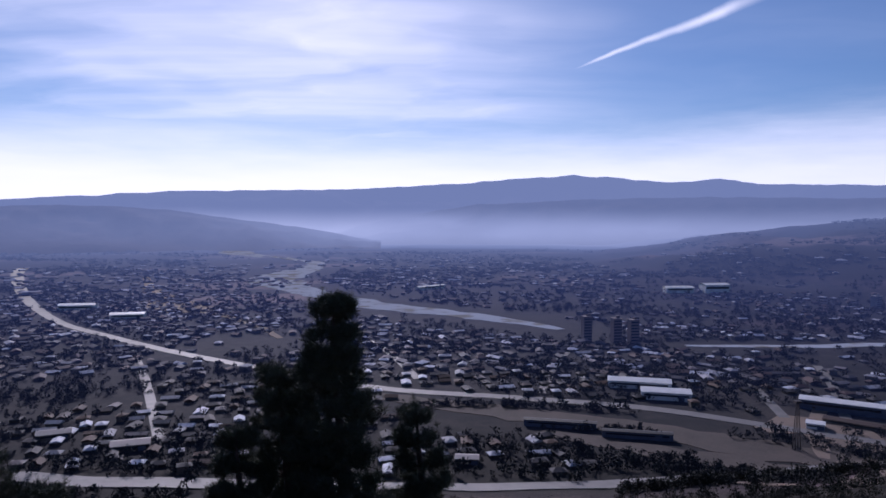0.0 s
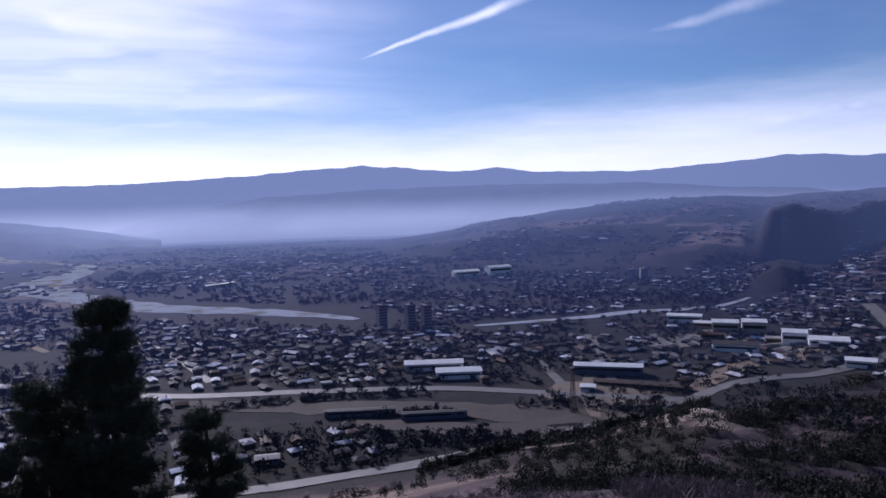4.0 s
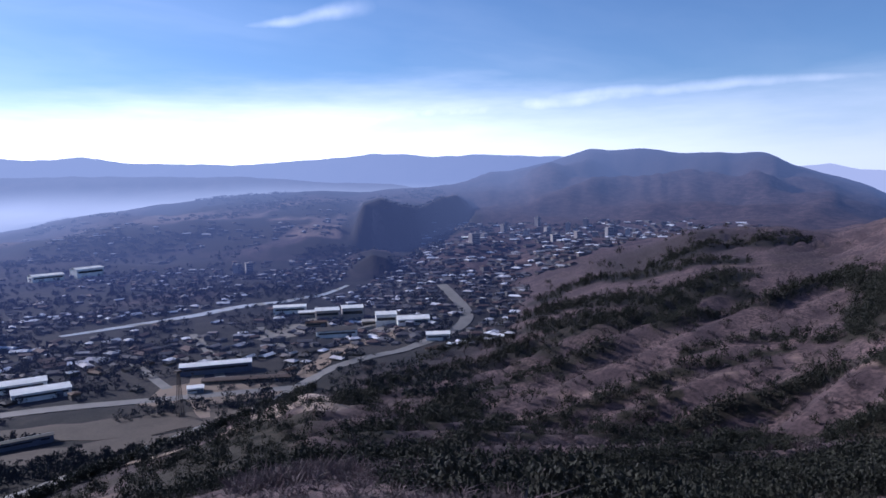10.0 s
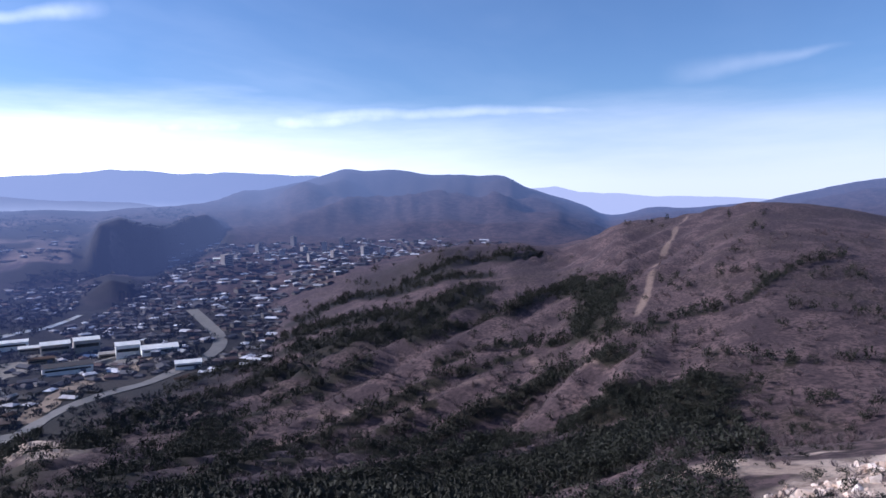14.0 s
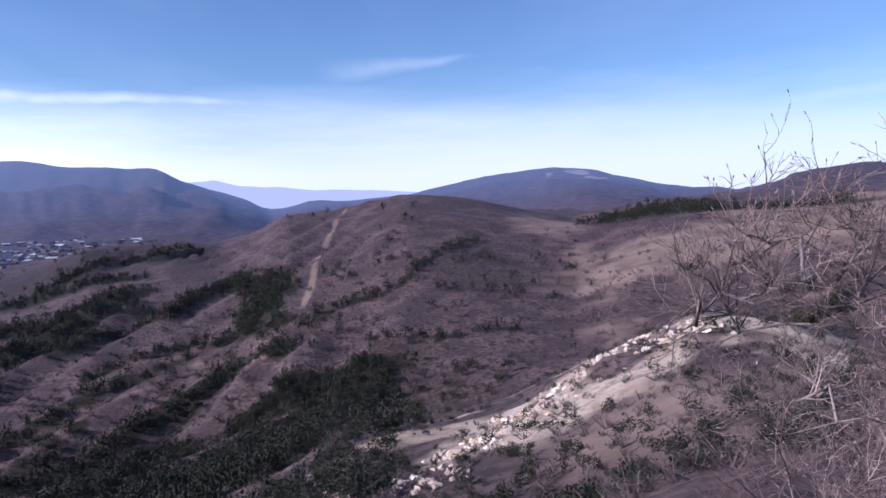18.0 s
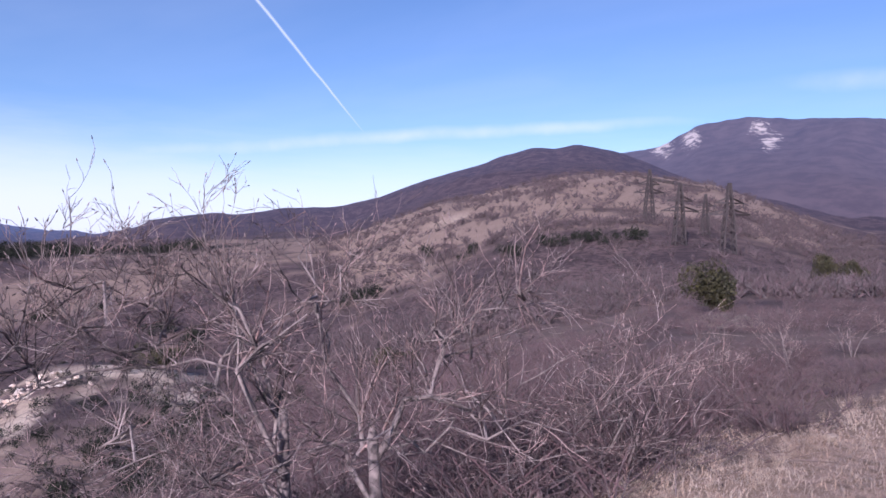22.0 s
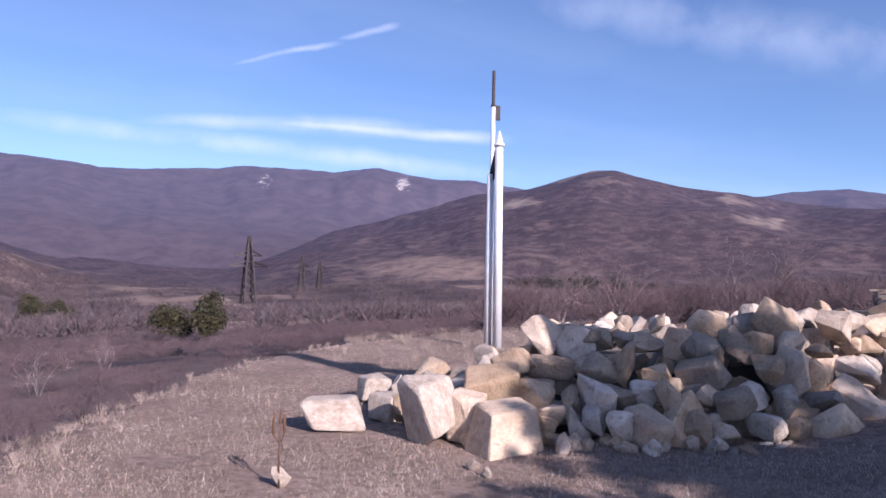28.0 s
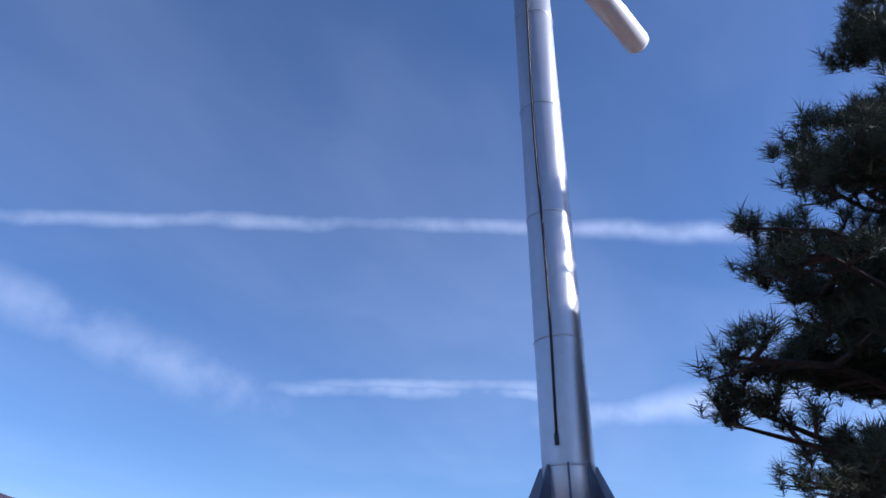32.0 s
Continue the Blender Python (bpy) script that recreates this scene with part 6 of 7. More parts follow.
def crown_tree(base, forked, targets, label, seed, levels=4, shoots=10):
    """A leafless tree whose crooked limbs reach out to the given azimuths, heights and distances."""
    q = random.Random(seed)
    tree = thing("bare_tree", pose(base.x, base.y, base.z), label, "tree", "bare trees")
    crown = ([], [])
    fork = SWING + way(forked[0], forked[1]) * forked[2] + Vector((0, 0, EYE_HEIGHT)) - base
    butt = ([], [])
    stick(butt, [Vector((0, 0, -.3)), fork * .3 + Vector((.03, .02, 0)), fork * .65 + Vector((-.03, .02, 0)), fork, fork + Vector((0, 0, .08))], [.058, .048, .04, .034, .02], 10)
    part("trunk", triangles("trunk", *butt, [M_BARK], None, True), None, tree)

    def grow(a, d, length, w, level):
        pts, radii = [a], [w]
        for k in range(3):
            d = (d + Vector((q.gauss(0, .21), q.gauss(0, .21), q.gauss(0.05, .18)))).normalized()
            pts.append(pts[-1] + d * length / 3)
            radii.append(w * (1 - .5 * (k + 1) / 3))
        stick(crown, pts, radii, 4 if level < 2 else 3)
        if level >= levels:
            if q.random() < .4:
                stick(crown, [pts[-1], pts[-1] + d * .02], [.005, .002], 3)
            return
        for _ in range(q.choice((3, 4)) if level < levels - 1 else q.choice((2, 3))):
            s = q.uniform(.3, 1.0) * 3
            i = min(int(s), 2)
            side = Matrix.Rotation(q.uniform(0, 6.283), 3, d) @ d.orthogonal().normalized()
            grow(pts[i].lerp(pts[i + 1], s - i), (d + side * q.uniform(.35, .8)).normalized(), length * q.uniform(.4, .68), max(radii[i] * .6, .0019), level + 1)

    limbs = []
    targets = targets + [(a + q.uniform(-5, 5), e - q.uniform(3, 9), r + q.uniform(-.4, .5)) for a, e, r in targets[::4]]
    for az, el, r in targets:
        el -= 2.4 if el > -3 else 0
        goal = SWING + way(az, el) * r + Vector((0, 0, EYE_HEIGHT)) - base
        start = fork.lerp(Vector((0, 0, .1)), q.random() * .35)
        joints = [p for l in limbs for p in l[1:5] if p.z < goal.z - .15]
        if len(limbs) > 1 and joints:
            start = min(joints, key=lambda p: (p - goal).length + .9 * max(0, .35 - (goal.z - p.z)))
        bow = Vector((q.gauss(0, .13), q.gauss(0, .13), q.gauss(-.05, .12)))
        pts = []
        for k in range(8):
            t = k / 7
            p = start.lerp(goal, t) + bow * math.sin(math.pi * t) * .9
            pts.append(p + Vector((q.gauss(0, .06), q.gauss(0, .06), q.gauss(0, .06))) * (0 < k))
        limbs.append(pts)
        w = q.uniform(.016, .024) if len(limbs) < 3 else q.uniform(.007, .0125)
        limb = ([], [])
        stick(limb, pts, [w * (1 - .82 * k / 7) for k in range(8)], 7)
        part("limb", triangles("limb", *limb, [M_BARK], None, True), None, tree)
        for _ in range(shoots):
            t = q.uniform(.2, 1.0) * 7
            i = min(int(t), 6)
            d = (pts[i + 1] - pts[i]).normalized()
            side = Matrix.Rotation(q.uniform(0, 6.283), 3, d) @ d.orthogonal().normalized()
            grow(pts[i].lerp(pts[i + 1], t - i), (d + side * q.uniform(.35, .8) + Vector((0, 0, .15))).normalized(), q.uniform(.26, .55) * (1.15 - t / 14), w * (1 - .82 * t / 7) * .7, 1)
    part("crown", triangles("crown", *crown, [M_BARK], None, True), None, tree, "fine grey-pink bare twigs")
    return tree


SWING = Vector((ARM * math.sin(radians(137)), ARM * math.cos(radians(137)), 0))
crown_tree(spot(131.2, 4.5), (130.4, -15, 4.4), [(124.4, -1.5, 4.4), (124.5, 1.8, 4.4), (109.5, -6, 4.2), (121, -1.5, 4.3), (116, -3, 4.5), (106.5, -8, 4.2), (113, -9, 4.0), (128, -6, 4.1), (121, -12, 3.9), (112, -15, 3.9), (125, -17, 3.8), (121.5, -5, 4.6), (117, -13, 4.6), (126.8, 2.4, 4.4), (122.6, 1.2, 4.5), (118, .2, 4.4), (115, -.5, 4.4)],
           "leafless crooked grey tree on the near slope", 81, 3, 11)
crown_tree(spot(138.6, 4.6), (137.5, -16.5, 4.5), [(145, -6, 4.5), (132.3, 2.2, 4.9), (149.5, -.5, 4.6), (134.5, -.5, 4.8), (141.5, -2, 4.5), (152, -4.5, 4.5), (145, -6, 4.4), (156, -9, 4.6), (160, -12, 4.7), (147, -12, 4.2), (138, -8, 4.3), (142, -15, 4.0), (134, -12, 4.2), (130.2, 1.8, 4.7), (134.4, 1.0, 4.8), (151, -.3, 4.6)],
           "leafless grey tree with spreading pink twigs", 82, 3, 9)
bare_tree(spot(148.0, 5.6), [stem(146, .9, .1, 1.5, .014), stem(146, .5, .3, 1.4, .014), stem(146, 1.2, .1, 1.4, .012)], "low leafless bush with long slanting branches", 83, 1.0, 4)
bare_tree(spot(122.0, 5.2), [stem(120, -.5, .1, 1.4, .014), stem(120, .2, .2, 1.3, .012), stem(120, -.1, .4, 1.2, .012)], "low leafless bush on the near slope", 84, 1.0, 4)
for a, r, s, seed in ((168, 13, 1.1, 85), (172, 15, 1.2, 86), (164, 10, .8, 87), (176, 20, 1.2, 88), (160, 9, .8, 89)):
    bare_tree(spot(a, r), [stem(a, .2, 0, .7 * s, .009), stem(a, -.3, .1, .6 * s, .009), stem(a, 0, .3, .8 * s, .009), stem(a, -.5, .3, .6 * s, .008)], "leafless upright bush at the edge of the grass", seed, 1.0, 3)
for a, r, s, seed in ((214, 30, 2.0, 91), (222, 33, 1.9, 92), (226, 36, 2.1, 93), (210, 34, 1.8, 94)):
    bare_tree(spot(a, r), [stem(a, .3, 0, 1.0 * s, .04), stem(a, -.4, .1, 1.0 * s, .04), stem(a, 0, .3, 1.1 * s, .04), stem(a, .7, .3, .9 * s, .03)], "bushy leafless tree behind the stone heap", seed, 1.0, 4)
bare_tree(spot(271.5, 9.5), [stem(270, .06, 0, 1.9, .025)], "thin leafless sapling beside the monument", 95, 1.0, 2)


# ---- stone heap ----
def boulder_mesh(seed, flat=(1, 1, 1), corners=11, bevel=0.06, name="stone", mat=None, hewn=False):
    """A rough-hewn block: the hull of some corners, with worn edges, one unit across."""
    q = random.Random(seed)
    bm = bmesh.new()
    if hewn:
        for x in (-.5, .5):
            for y in (-.5, .5):
                for z in (-.5, .5):
                    bm.verts.new(((x * .8 + q.uniform(-.14, .14)) * flat[0], (y * .8 + q.uniform(-.14, .14)) * flat[1], (z * .8 + q.uniform(-.14, .14)) * flat[2]))
        corners = 5
    for _ in range(corners):
        d = Vector((q.gauss(0, 1), q.gauss(0, 1), q.gauss(0, 1)))
        d /= max(abs(d.x), abs(d.y), abs(d.z)) ** 0.75 * d.length ** 0.25
        bm.verts.new((d.x * .5 * flat[0], d.y * .5 * flat[1], d.z * .5 * flat[2]))
    hull = bmesh.ops.convex_hull(bm, input=bm.verts)
    loose = [e for e in hull["geom_interior"] if isinstance(e, bmesh.types.BMVert)]
    bmesh.ops.delete(bm, geom=loose, context="VERTS")
    bmesh.ops.dissolve_limit(bm, angle_limit=radians(20), verts=bm.verts, edges=bm.edges)
    bmesh.ops.bevel(bm, geom=list(bm.edges), offset=bevel * min(flat), segments=2, affect="EDGES", profile=0.55, clamp_overlap=True)
    bmesh.ops.triangulate(bm, faces=bm.faces)
    for v in bm.verts:
        v.co += v.co.normalized() * (noise.noise(v.co * 3.1 + Vector((seed, 0, 0))) * 0.05)
    me = bpy.data.meshes.new(name)
    bm.to_mesh(me)
    bm.free()
    me.materials.append(mat)
    return me


ROCKS = [boulder_mesh(100 + k, random.Random(k).choice(((1, .8, .7), (1, .7, .8), (1, .9, .9), (1.1, .62, .6))), 15, 0.2, "stone", M_STONE, k % 6 == 0) for k in range(18)]
SLABS = [boulder_mesh(200 + k, random.Random(k).choice(((1, .7, .13), (1, .8, .10), (.9, .6, .2), (1, .5, .16))), 12, 0.05, "slab", M_SLAB) for k in range(12)]
LEANED = Vector((ARM * math.sin(radians(211)), ARM * math.cos(radians(211)), 0))
heap = thing("stone_heap", pose(LEANED.x, LEANED.y, 0), "long heap of rough cream limestone blocks on grass", "stone heap")
q = random.Random(9)


def lay(mesh, a, r, z, size, turn, parent, name):
    ob = new(name, mesh)
    ob.parent = parent
    x, y = r * math.sin(radians(a)), r * math.cos(radians(a))
    ob.matrix_basis = Matrix.Translation((x, y, z)) @ Euler(turn).to_matrix().to_4x4() @ Matrix.Diagonal((size, size * q.uniform(.85, 1.1), size * q.uniform(.85, 1.1), 1))
    return ob


def front(a):
    return np.interp(a, [196, 200, 204.5, 210, 220, 228, 234, 240, 246, 256], [8.6, 7.6, 7.3, 7.35, 7.5, 8.0, 9.7, 12.0, 12.4, 13.0])


def crown(a):
    return np.interp(a, [196, 200, 204, 207.5, 211.5, 219, 227, 236, 242], [.25, .45, .7, .88, 1.0, 1.15, 1.28, 1.3, 1.15])


# courses from the ground up, each set back behind the one below
for layer in range(6):
    a = 198.0 + layer * 1.5
    while a < 238 - layer * 0.3:
        f, c = front(a), crown(a)
        z = 0.20 + layer * 0.26
        if z < c + 0.08:
            for back in range(2 if layer < 5 else 3):
                size = q.choice((q.uniform(.28, .48), q.uniform(.42, .62))) * (1.0 if layer else 1.1)
                r = f + 0.32 + layer * 0.36 + back * 0.55 + q.uniform(-.12, .12)
                lay(q.choice(ROCKS), a + q.uniform(-.6, .6), r, z + q.uniform(-.05, .05), size, (q.uniform(-.6, .6), q.uniform(-.6, .6), q.uniform(0, 6.28)), heap, "stone")
        a += q.uniform(1.4, 2.5) * 8.0 / f
for k in range(40):
    a = q.uniform(202, 236)
    lay(q.choice(ROCKS), a, front(a) + q.uniform(-.25, .2), 0.06, q.uniform(.12, .3), (q.uniform(-1, 1), q.uniform(-1, 1), q.uniform(0, 6)), heap, "stone")
for k in range(46):
    a = q.uniform(208, 236)
    lay(q.choice(ROCKS), a, front(a) + q.uniform(2.3, 4.2), crown(a) - 0.05 + q.uniform(-.1, .1), q.uniform(.25, .5), (q.uniform(-1, 1), q.uniform(-1, 1), q.uniform(0, 6)), heap, "stone")
core = bmesh.new()
ring_pts = []
for a in np.linspace(203, 238, 15):
    f, c = front(a), crown(a) - 0.25
    for r, z in ((f + 0.7, -0.1), (f + 0.75 + c * .9, c * .75), (f + 3.8, c * .85), (f + 5.0, -0.1)):
        ring_pts.append(core.verts.new((r * math.sin(radians(a)), r * math.cos(radians(a)), z)))
for k in range(14):
    for j in range(3):
        core.faces.new((ring_pts[4 * k + j], ring_pts[4 * k + j + 1], ring_pts[4 * k + 5 + j], ring_pts[4 * k + 4 + j]))
core.faces.new(ring_pts[:4])
core.faces.new(ring_pts[-4:][::-1])
bmesh.ops.recalc_face_normals(core, faces=core.faces)
part("rubble_core", core, M_MORTAR, heap, "dark rubble between the blocks")


def lone(a, r, size, seed, turn, label, sink=0.35):
    me = boulder_mesh(seed, (1, 1, 1), 14, 0.07, "limestone_block", M_PALESTONE if "white" in label or "pale" in label else M_STONE, size[0] > .25)
    ob = new("limestone_block", me)
    p = spot(a, r) + LEANED
    ob.matrix_basis = pose(p.x, p.y, p.z + size[2] * sink, *turn) @ Matrix.Diagonal((*size, 1))
    return tagged(ob, label, "stone", "loose limestone blocks")


lone(191.8, 8.05, (.72, .42, .42), 301, (3, 4, -8), "long flat-topped pale limestone block lying on grass", .38)
lone(199.2, 7.45, (.55, .50, .85), 302, (10, 22, 20), "tall white limestone block tilted on its edge", .42)
lone(202.2, 7.5, (.40, .42, .70), 303, (-6, 12, 50), "upright cracked limestone block", .42)
lone(205.6, 7.2, (.74, .50, .58), 304, (0, 0, 10), "square-topped tan limestone block", .4)
lone(196.6, 8.6, (.60, .40, .36), 305, (4, 0, 30), "pale block half sunk in grass", .4)
lone(195.0, 9.8, (.42, .40, .42), 306, (0, 6, 0), "small cube of pale limestone in the grass", .4)
lone(201.5, 8.5, (.60, .55, .60), 307, (8, 4, 80), "blue-grey rounded block behind the white ones", .45)
lone(198.6, 9.2, (.70, .50, .45), 308, (8, 4, 40), "grey-pink block at the end of the heap", .42)
lone(204.6, 8.0, (.62, .60, .80), 309, (12, 30, 70), "large tilted grey block at the heap's end", .5)
lone(203.0, 6.45, (.12, .10, .10), 310, (0, 0, 20), "small white stone on the shaded grass", .4)
lone(204.0, 6.2, (.10, .09, .09), 311, (0, 0, 60), "small white stone on the shaded grass", .4)
lone(168.0, 6.6, (.14, .10, .08), 312, (0, 0, 10), "small white stone in dry grass", .4)
lone(187.7, 5.95, (.17, .13, .20), 313, (0, 10, 10), "small white rock at the foot of a weed", .4)

slabs = thing("slab_heap", pose(LEANED.x, LEANED.y, 0), "wide heap of broken grey stone slabs", "slab heap")


def mound(a, r):
    side = np.interp(a, [230, 234, 238, 250, 256], [0, .6, 1.0, 1.0, .8])
    return side * np.interp(r - front(a), [0, 1.2, 3, 6, 10, 15, 20], [.0, .32, .72, 1.12, 1.45, 1.62, 1.55])


far_v, far_t, base = [], [], 0
laid = 0
for k in range(85):
    a = q.uniform(236.5, 253)
    r = front(a) + q.uniform(-.25, 2.0)
    lay(q.choice(SLABS), a, r, max(mound(a, r), .05) + q.uniform(.02, .2), q.uniform(.55, 1.1), (q.uniform(-.8, .8), q.uniform(-.8, .8), q.uniform(0, 6.28)), slabs, "slab")
    laid += 1
for k in range(720):
    a, r = q.uniform(230.5, 256), 10.0 * (29 / 10.0) ** (q.random() ** 1.1)
    if r < front(a) + 0.15 or (a < 237 and r < front(a) + 3.0):
        continue
    size, turn = q.uniform(.45, 1.05), (q.uniform(-.75, .75), q.uniform(-.75, .75), q.uniform(0, 6.28))
    z = mound(a, r) + q.uniform(-.02, .16)
    if r < 19 and laid < 300:
        lay(q.choice(SLABS), a, r, z, size, turn, slabs, "slab")
        laid += 1
    else:
        me = q.choice(SLABS)
        me.calc_loop_triangles()
        m = Matrix.Translation((r * math.sin(radians(a)), r * math.cos(radians(a)), z)) @ Euler(turn).to_matrix().to_4x4() @ Matrix.Diagonal((size, size, size, 1))
        far_v += [(m @ v.co)[:] for v in me.vertices]
        far_t += [(t.vertices[0] + base, t.vertices[1] + base, t.vertices[2] + base) for t in me.loop_triangles]
        base += len(me.vertices)
rest = part("slab_scatter", triangles("slab_scatter", far_v, far_t, [M_SLABS]), None, slabs, "more broken slabs farther up the heap")
rest["kind"] = "stuff"
for k in range(26):
    a = q.uniform(233, 250) if k > 12 else q.uniform(236, 243)
    lay(q.choice(ROCKS), a, front(a) + q.uniform(.15, 1.3), .18 + q.uniform(0, .3), q.uniform(.35, .85), (q.uniform(-.5, .5), q.uniform(-.5, .5), q.uniform(0, 6.28)), slabs, "stone")
bed = bmesh.new()
grid = [[bed.verts.new((r * math.sin(radians(a)), r * math.cos(radians(a)), mound(a, r) - 0.12)) for r in (front(a) + .15 + (32 - front(a)) * np.linspace(0, 1, 18) ** 1.6)] for a in np.linspace(230, 257, 20)]
for i in range(19):
    for j in range(17):
        bed.faces.new((grid[i][j], grid[i][j + 1], grid[i + 1][j + 1], grid[i + 1][j]))
for v in bed.verts:
    v.co.z += 0.10 * noise.noise(v.co * 1.3)
bmesh.ops.recalc_face_normals(bed, faces=bed.faces)
bmesh.ops.solidify(bed, geom=list(bed.faces), thickness=0.4)
part("chipping_bed", bed, M_SLAB, slabs, "grey stone chippings under the slabs")

# ---- weed with three heads ----
p = spot(187.6, 5.9) + LEANED
weed = thing("dead_weed", pose(p.x, p.y, p.z), "dead brown weed stalk with candle-like seed heads", "weed")
part("stalk", tube([(0, 0, 0), (.01, 0, .3), (.0, .01, .52)], [.008, .007, .006], 6), M_TIMBER, weed)
for k, (dx, z0, z1) in enumerate(((0.0, .50, .62), (.055, .42, .60), (-.03, .44, .58))):
    part("seed_head", tube([(dx * .2, 0, .36), (dx, 0, z0), (dx, 0, z0 + .02), (dx, 0, z1)], [.004, .005, .014, .009], 7), M_TIMBER, weed)

# ---- white twin-post mast ----
p = spot(204.7, 18.0, -0.1)
frame_a = radians(205)
mast = thing("sign_mast", pose(p.x, p.y, p.z, 0, 0, -205) @ Matrix.Diagonal((.82, .82, .795, 1)), "white twin-post steel mast with a sloping panel", "mast")
post = tube([(.13, 0, 0), (.10, 0, 6.45)], [.135, .125], 14)
part("post", post, M_POST, mast)
part("post", tube([(-.17, .25, 0), (-.14, .25, 5.6)], [.12, .11], 14), M_POST, mast)
part("cap", tube([(.10, 0, 6.45), (.10, 0, 6.52), (.10, 0, 6.56), (.10, 0, 6.95)], [.17, .17, .13, .02], 12), M_POST, mast)
bm = bmesh.new()
vs = [bm.verts.new(v) for v in ((.05, .02, 6.4), (-.02, .02, 6.4), (-.22, .26, 5.5), (-.16, .26, 5.2), (.05, .02, 5.6))]
face = bm.faces.new(vs)
out = bmesh.ops.extrude_face_region(bm, geom=[face])
bmesh.ops.translate(bm, verts=[v for v in out["geom"] if isinstance(v, bmesh.types.BMVert)], vec=(0, .08, 0))
bmesh.ops.recalc_face_normals(bm, faces=bm.faces)
part("panel", bm, M_LATTICE, mast, "dark edge-on panel between the posts")
p = spot(204.45, 19.7)
aerial = thing("aerial_pole", pose(p.x, p.y, p.z) @ Matrix.Diagonal((.82, .82, .80, 1)), "thin white pole with an upright aerial", "aerial")
part("pole", tube([(0, 0, 0), (0, 0, 8.1)], [.09, .075], 10), M_POST, aerial)
part("aerial", tube([(0, 0, 8.05), (0, 0, 8.15), (0, 0, 9.3)], [.1, .06, .055], 8), M_LATTICE, aerial, "grey upright aerial rod")
part("bracket", box(.25, .06, .5, (-.12, 0, 7.6)), M_LATTICE, aerial)

# ---- the tube monument on its masonry plinth ----
AX, DIST = 259.2, 6.0
cx, cy = DIST * math.sin(radians(AX)) + ARM * math.sin(radians(246)), DIST * math.cos(radians(AX)) + ARM * math.cos(radians(246))
PLINTH, COLLAR = 1.50, 2.77
SIDE = 1.67
# turned so that one corner stands nearest, 24 degrees to the right of the line to the eye
towards = Vector((-cx, -cy, 0)).normalized()
corner = Matrix.Rotation(radians(-24), 3, "Z") @ towards
# walkers see the corner to the right of the axis
right = Vector((math.cos(radians(AX)), -math.sin(radians(AX)), 0))
if corner.dot(right) < 0:
    corner = Matrix.Rotation(radians(24), 3, "Z") @ towards
turn = math.degrees(math.atan2(corner.y, corner.x)) - 45
plinth = thing("monument_plinth", pose(cx, cy, 0, 0, 0, turn), "square rubble-masonry plinth of mottled stone darkened for shade", "plinth")
part("mortar_core", box(SIDE - .08, SIDE - .08, PLINTH - .03, (0, 0, -.02)), M_MORTAR, plinth)
for side in range(4):
    z = 0.0
    m = Matrix.Rotation(math.pi / 2 * side, 4, "Z")
    while z < PLINTH - 0.08:
        h = min(q.uniform(.09, .20), PLINTH - z)
        x = -SIDE / 2
        while x < SIDE / 2 - 0.05:
            w = min(q.uniform(.10, .36), SIDE / 2 - x)
            bm = box(w - .02, .10 + q.uniform(0, .05), h - .018, (0, 0, 0), None, .02)
            for v in bm.verts:
                v.co += Vector((q.uniform(-.013, .013), q.uniform(-.012, .012), q.uniform(-.016, .016)))
            ob = part("stone", bm, M_MASONRY, plinth)
            ob.matrix_basis = m @ Matrix.Translation((x + w / 2, -SIDE / 2 + .035, z + .01))
            x += w
        z += h
part("coping", box(SIDE + .04, SIDE + .04, .06, (0, 0, PLINTH - .03), None, .012), M_MORTAR, plinth)

cross = thing("tube_monument", pose(cx, cy, PLINTH + .032), "tall silver steel tube monument with a finned foot", "monument")
TOP, ARM_Z, R = 12.6 - PLINTH, 9.8 - PLINTH, 0.215
part("column", tube([(0, 0, 0), (0, 0, COLLAR - PLINTH), (0, 0, 5.0), (0, 0, TOP)], [R * 1.0, R, R * .98, R * .95], 40), M_STEEL, cross)
for z in (COLLAR - PLINTH, 2.35, 3.6, 4.9, 6.2, 7.6):
    part("weld_seam", tube([(0, 0, z - .008), (0, 0, z), (0, 0, z + .008)], [R + .001, R + .007, R + .001], 40, None, False), M_STEEL, cross)
for k in range(8):
    bm = bmesh.new()
    prof = [(R - .01, 0), (.80, 0), (.80, .05), (R + .015, COLLAR - PLINTH + .01), (R - .01, COLLAR - PLINTH + .01)]
    a = [bm.verts.new((x, -.009, z)) for x, z in prof]
    b = [bm.verts.new((x, .009, z)) for x, z in prof]
    bm.faces.new(a)
    bm.faces.new(b[::-1])
    for j in range(5):
        bm.faces.new((a[j], b[j], b[(j + 1) % 5], a[(j + 1) % 5]))
    bmesh.ops.recalc_face_normals(bm, faces=bm.faces)
    bmesh.ops.transform(bm, matrix=Matrix.Rotation(radians(45 * k + 11), 4, "Z"), verts=bm.verts)
    part("fin", bm, M_FIN, cross, "triangular steel fin")
part("base_plate", tube([(0, 0, -.03), (0, 0, .012)], [.86, .86], 32), M_STEEL, cross)
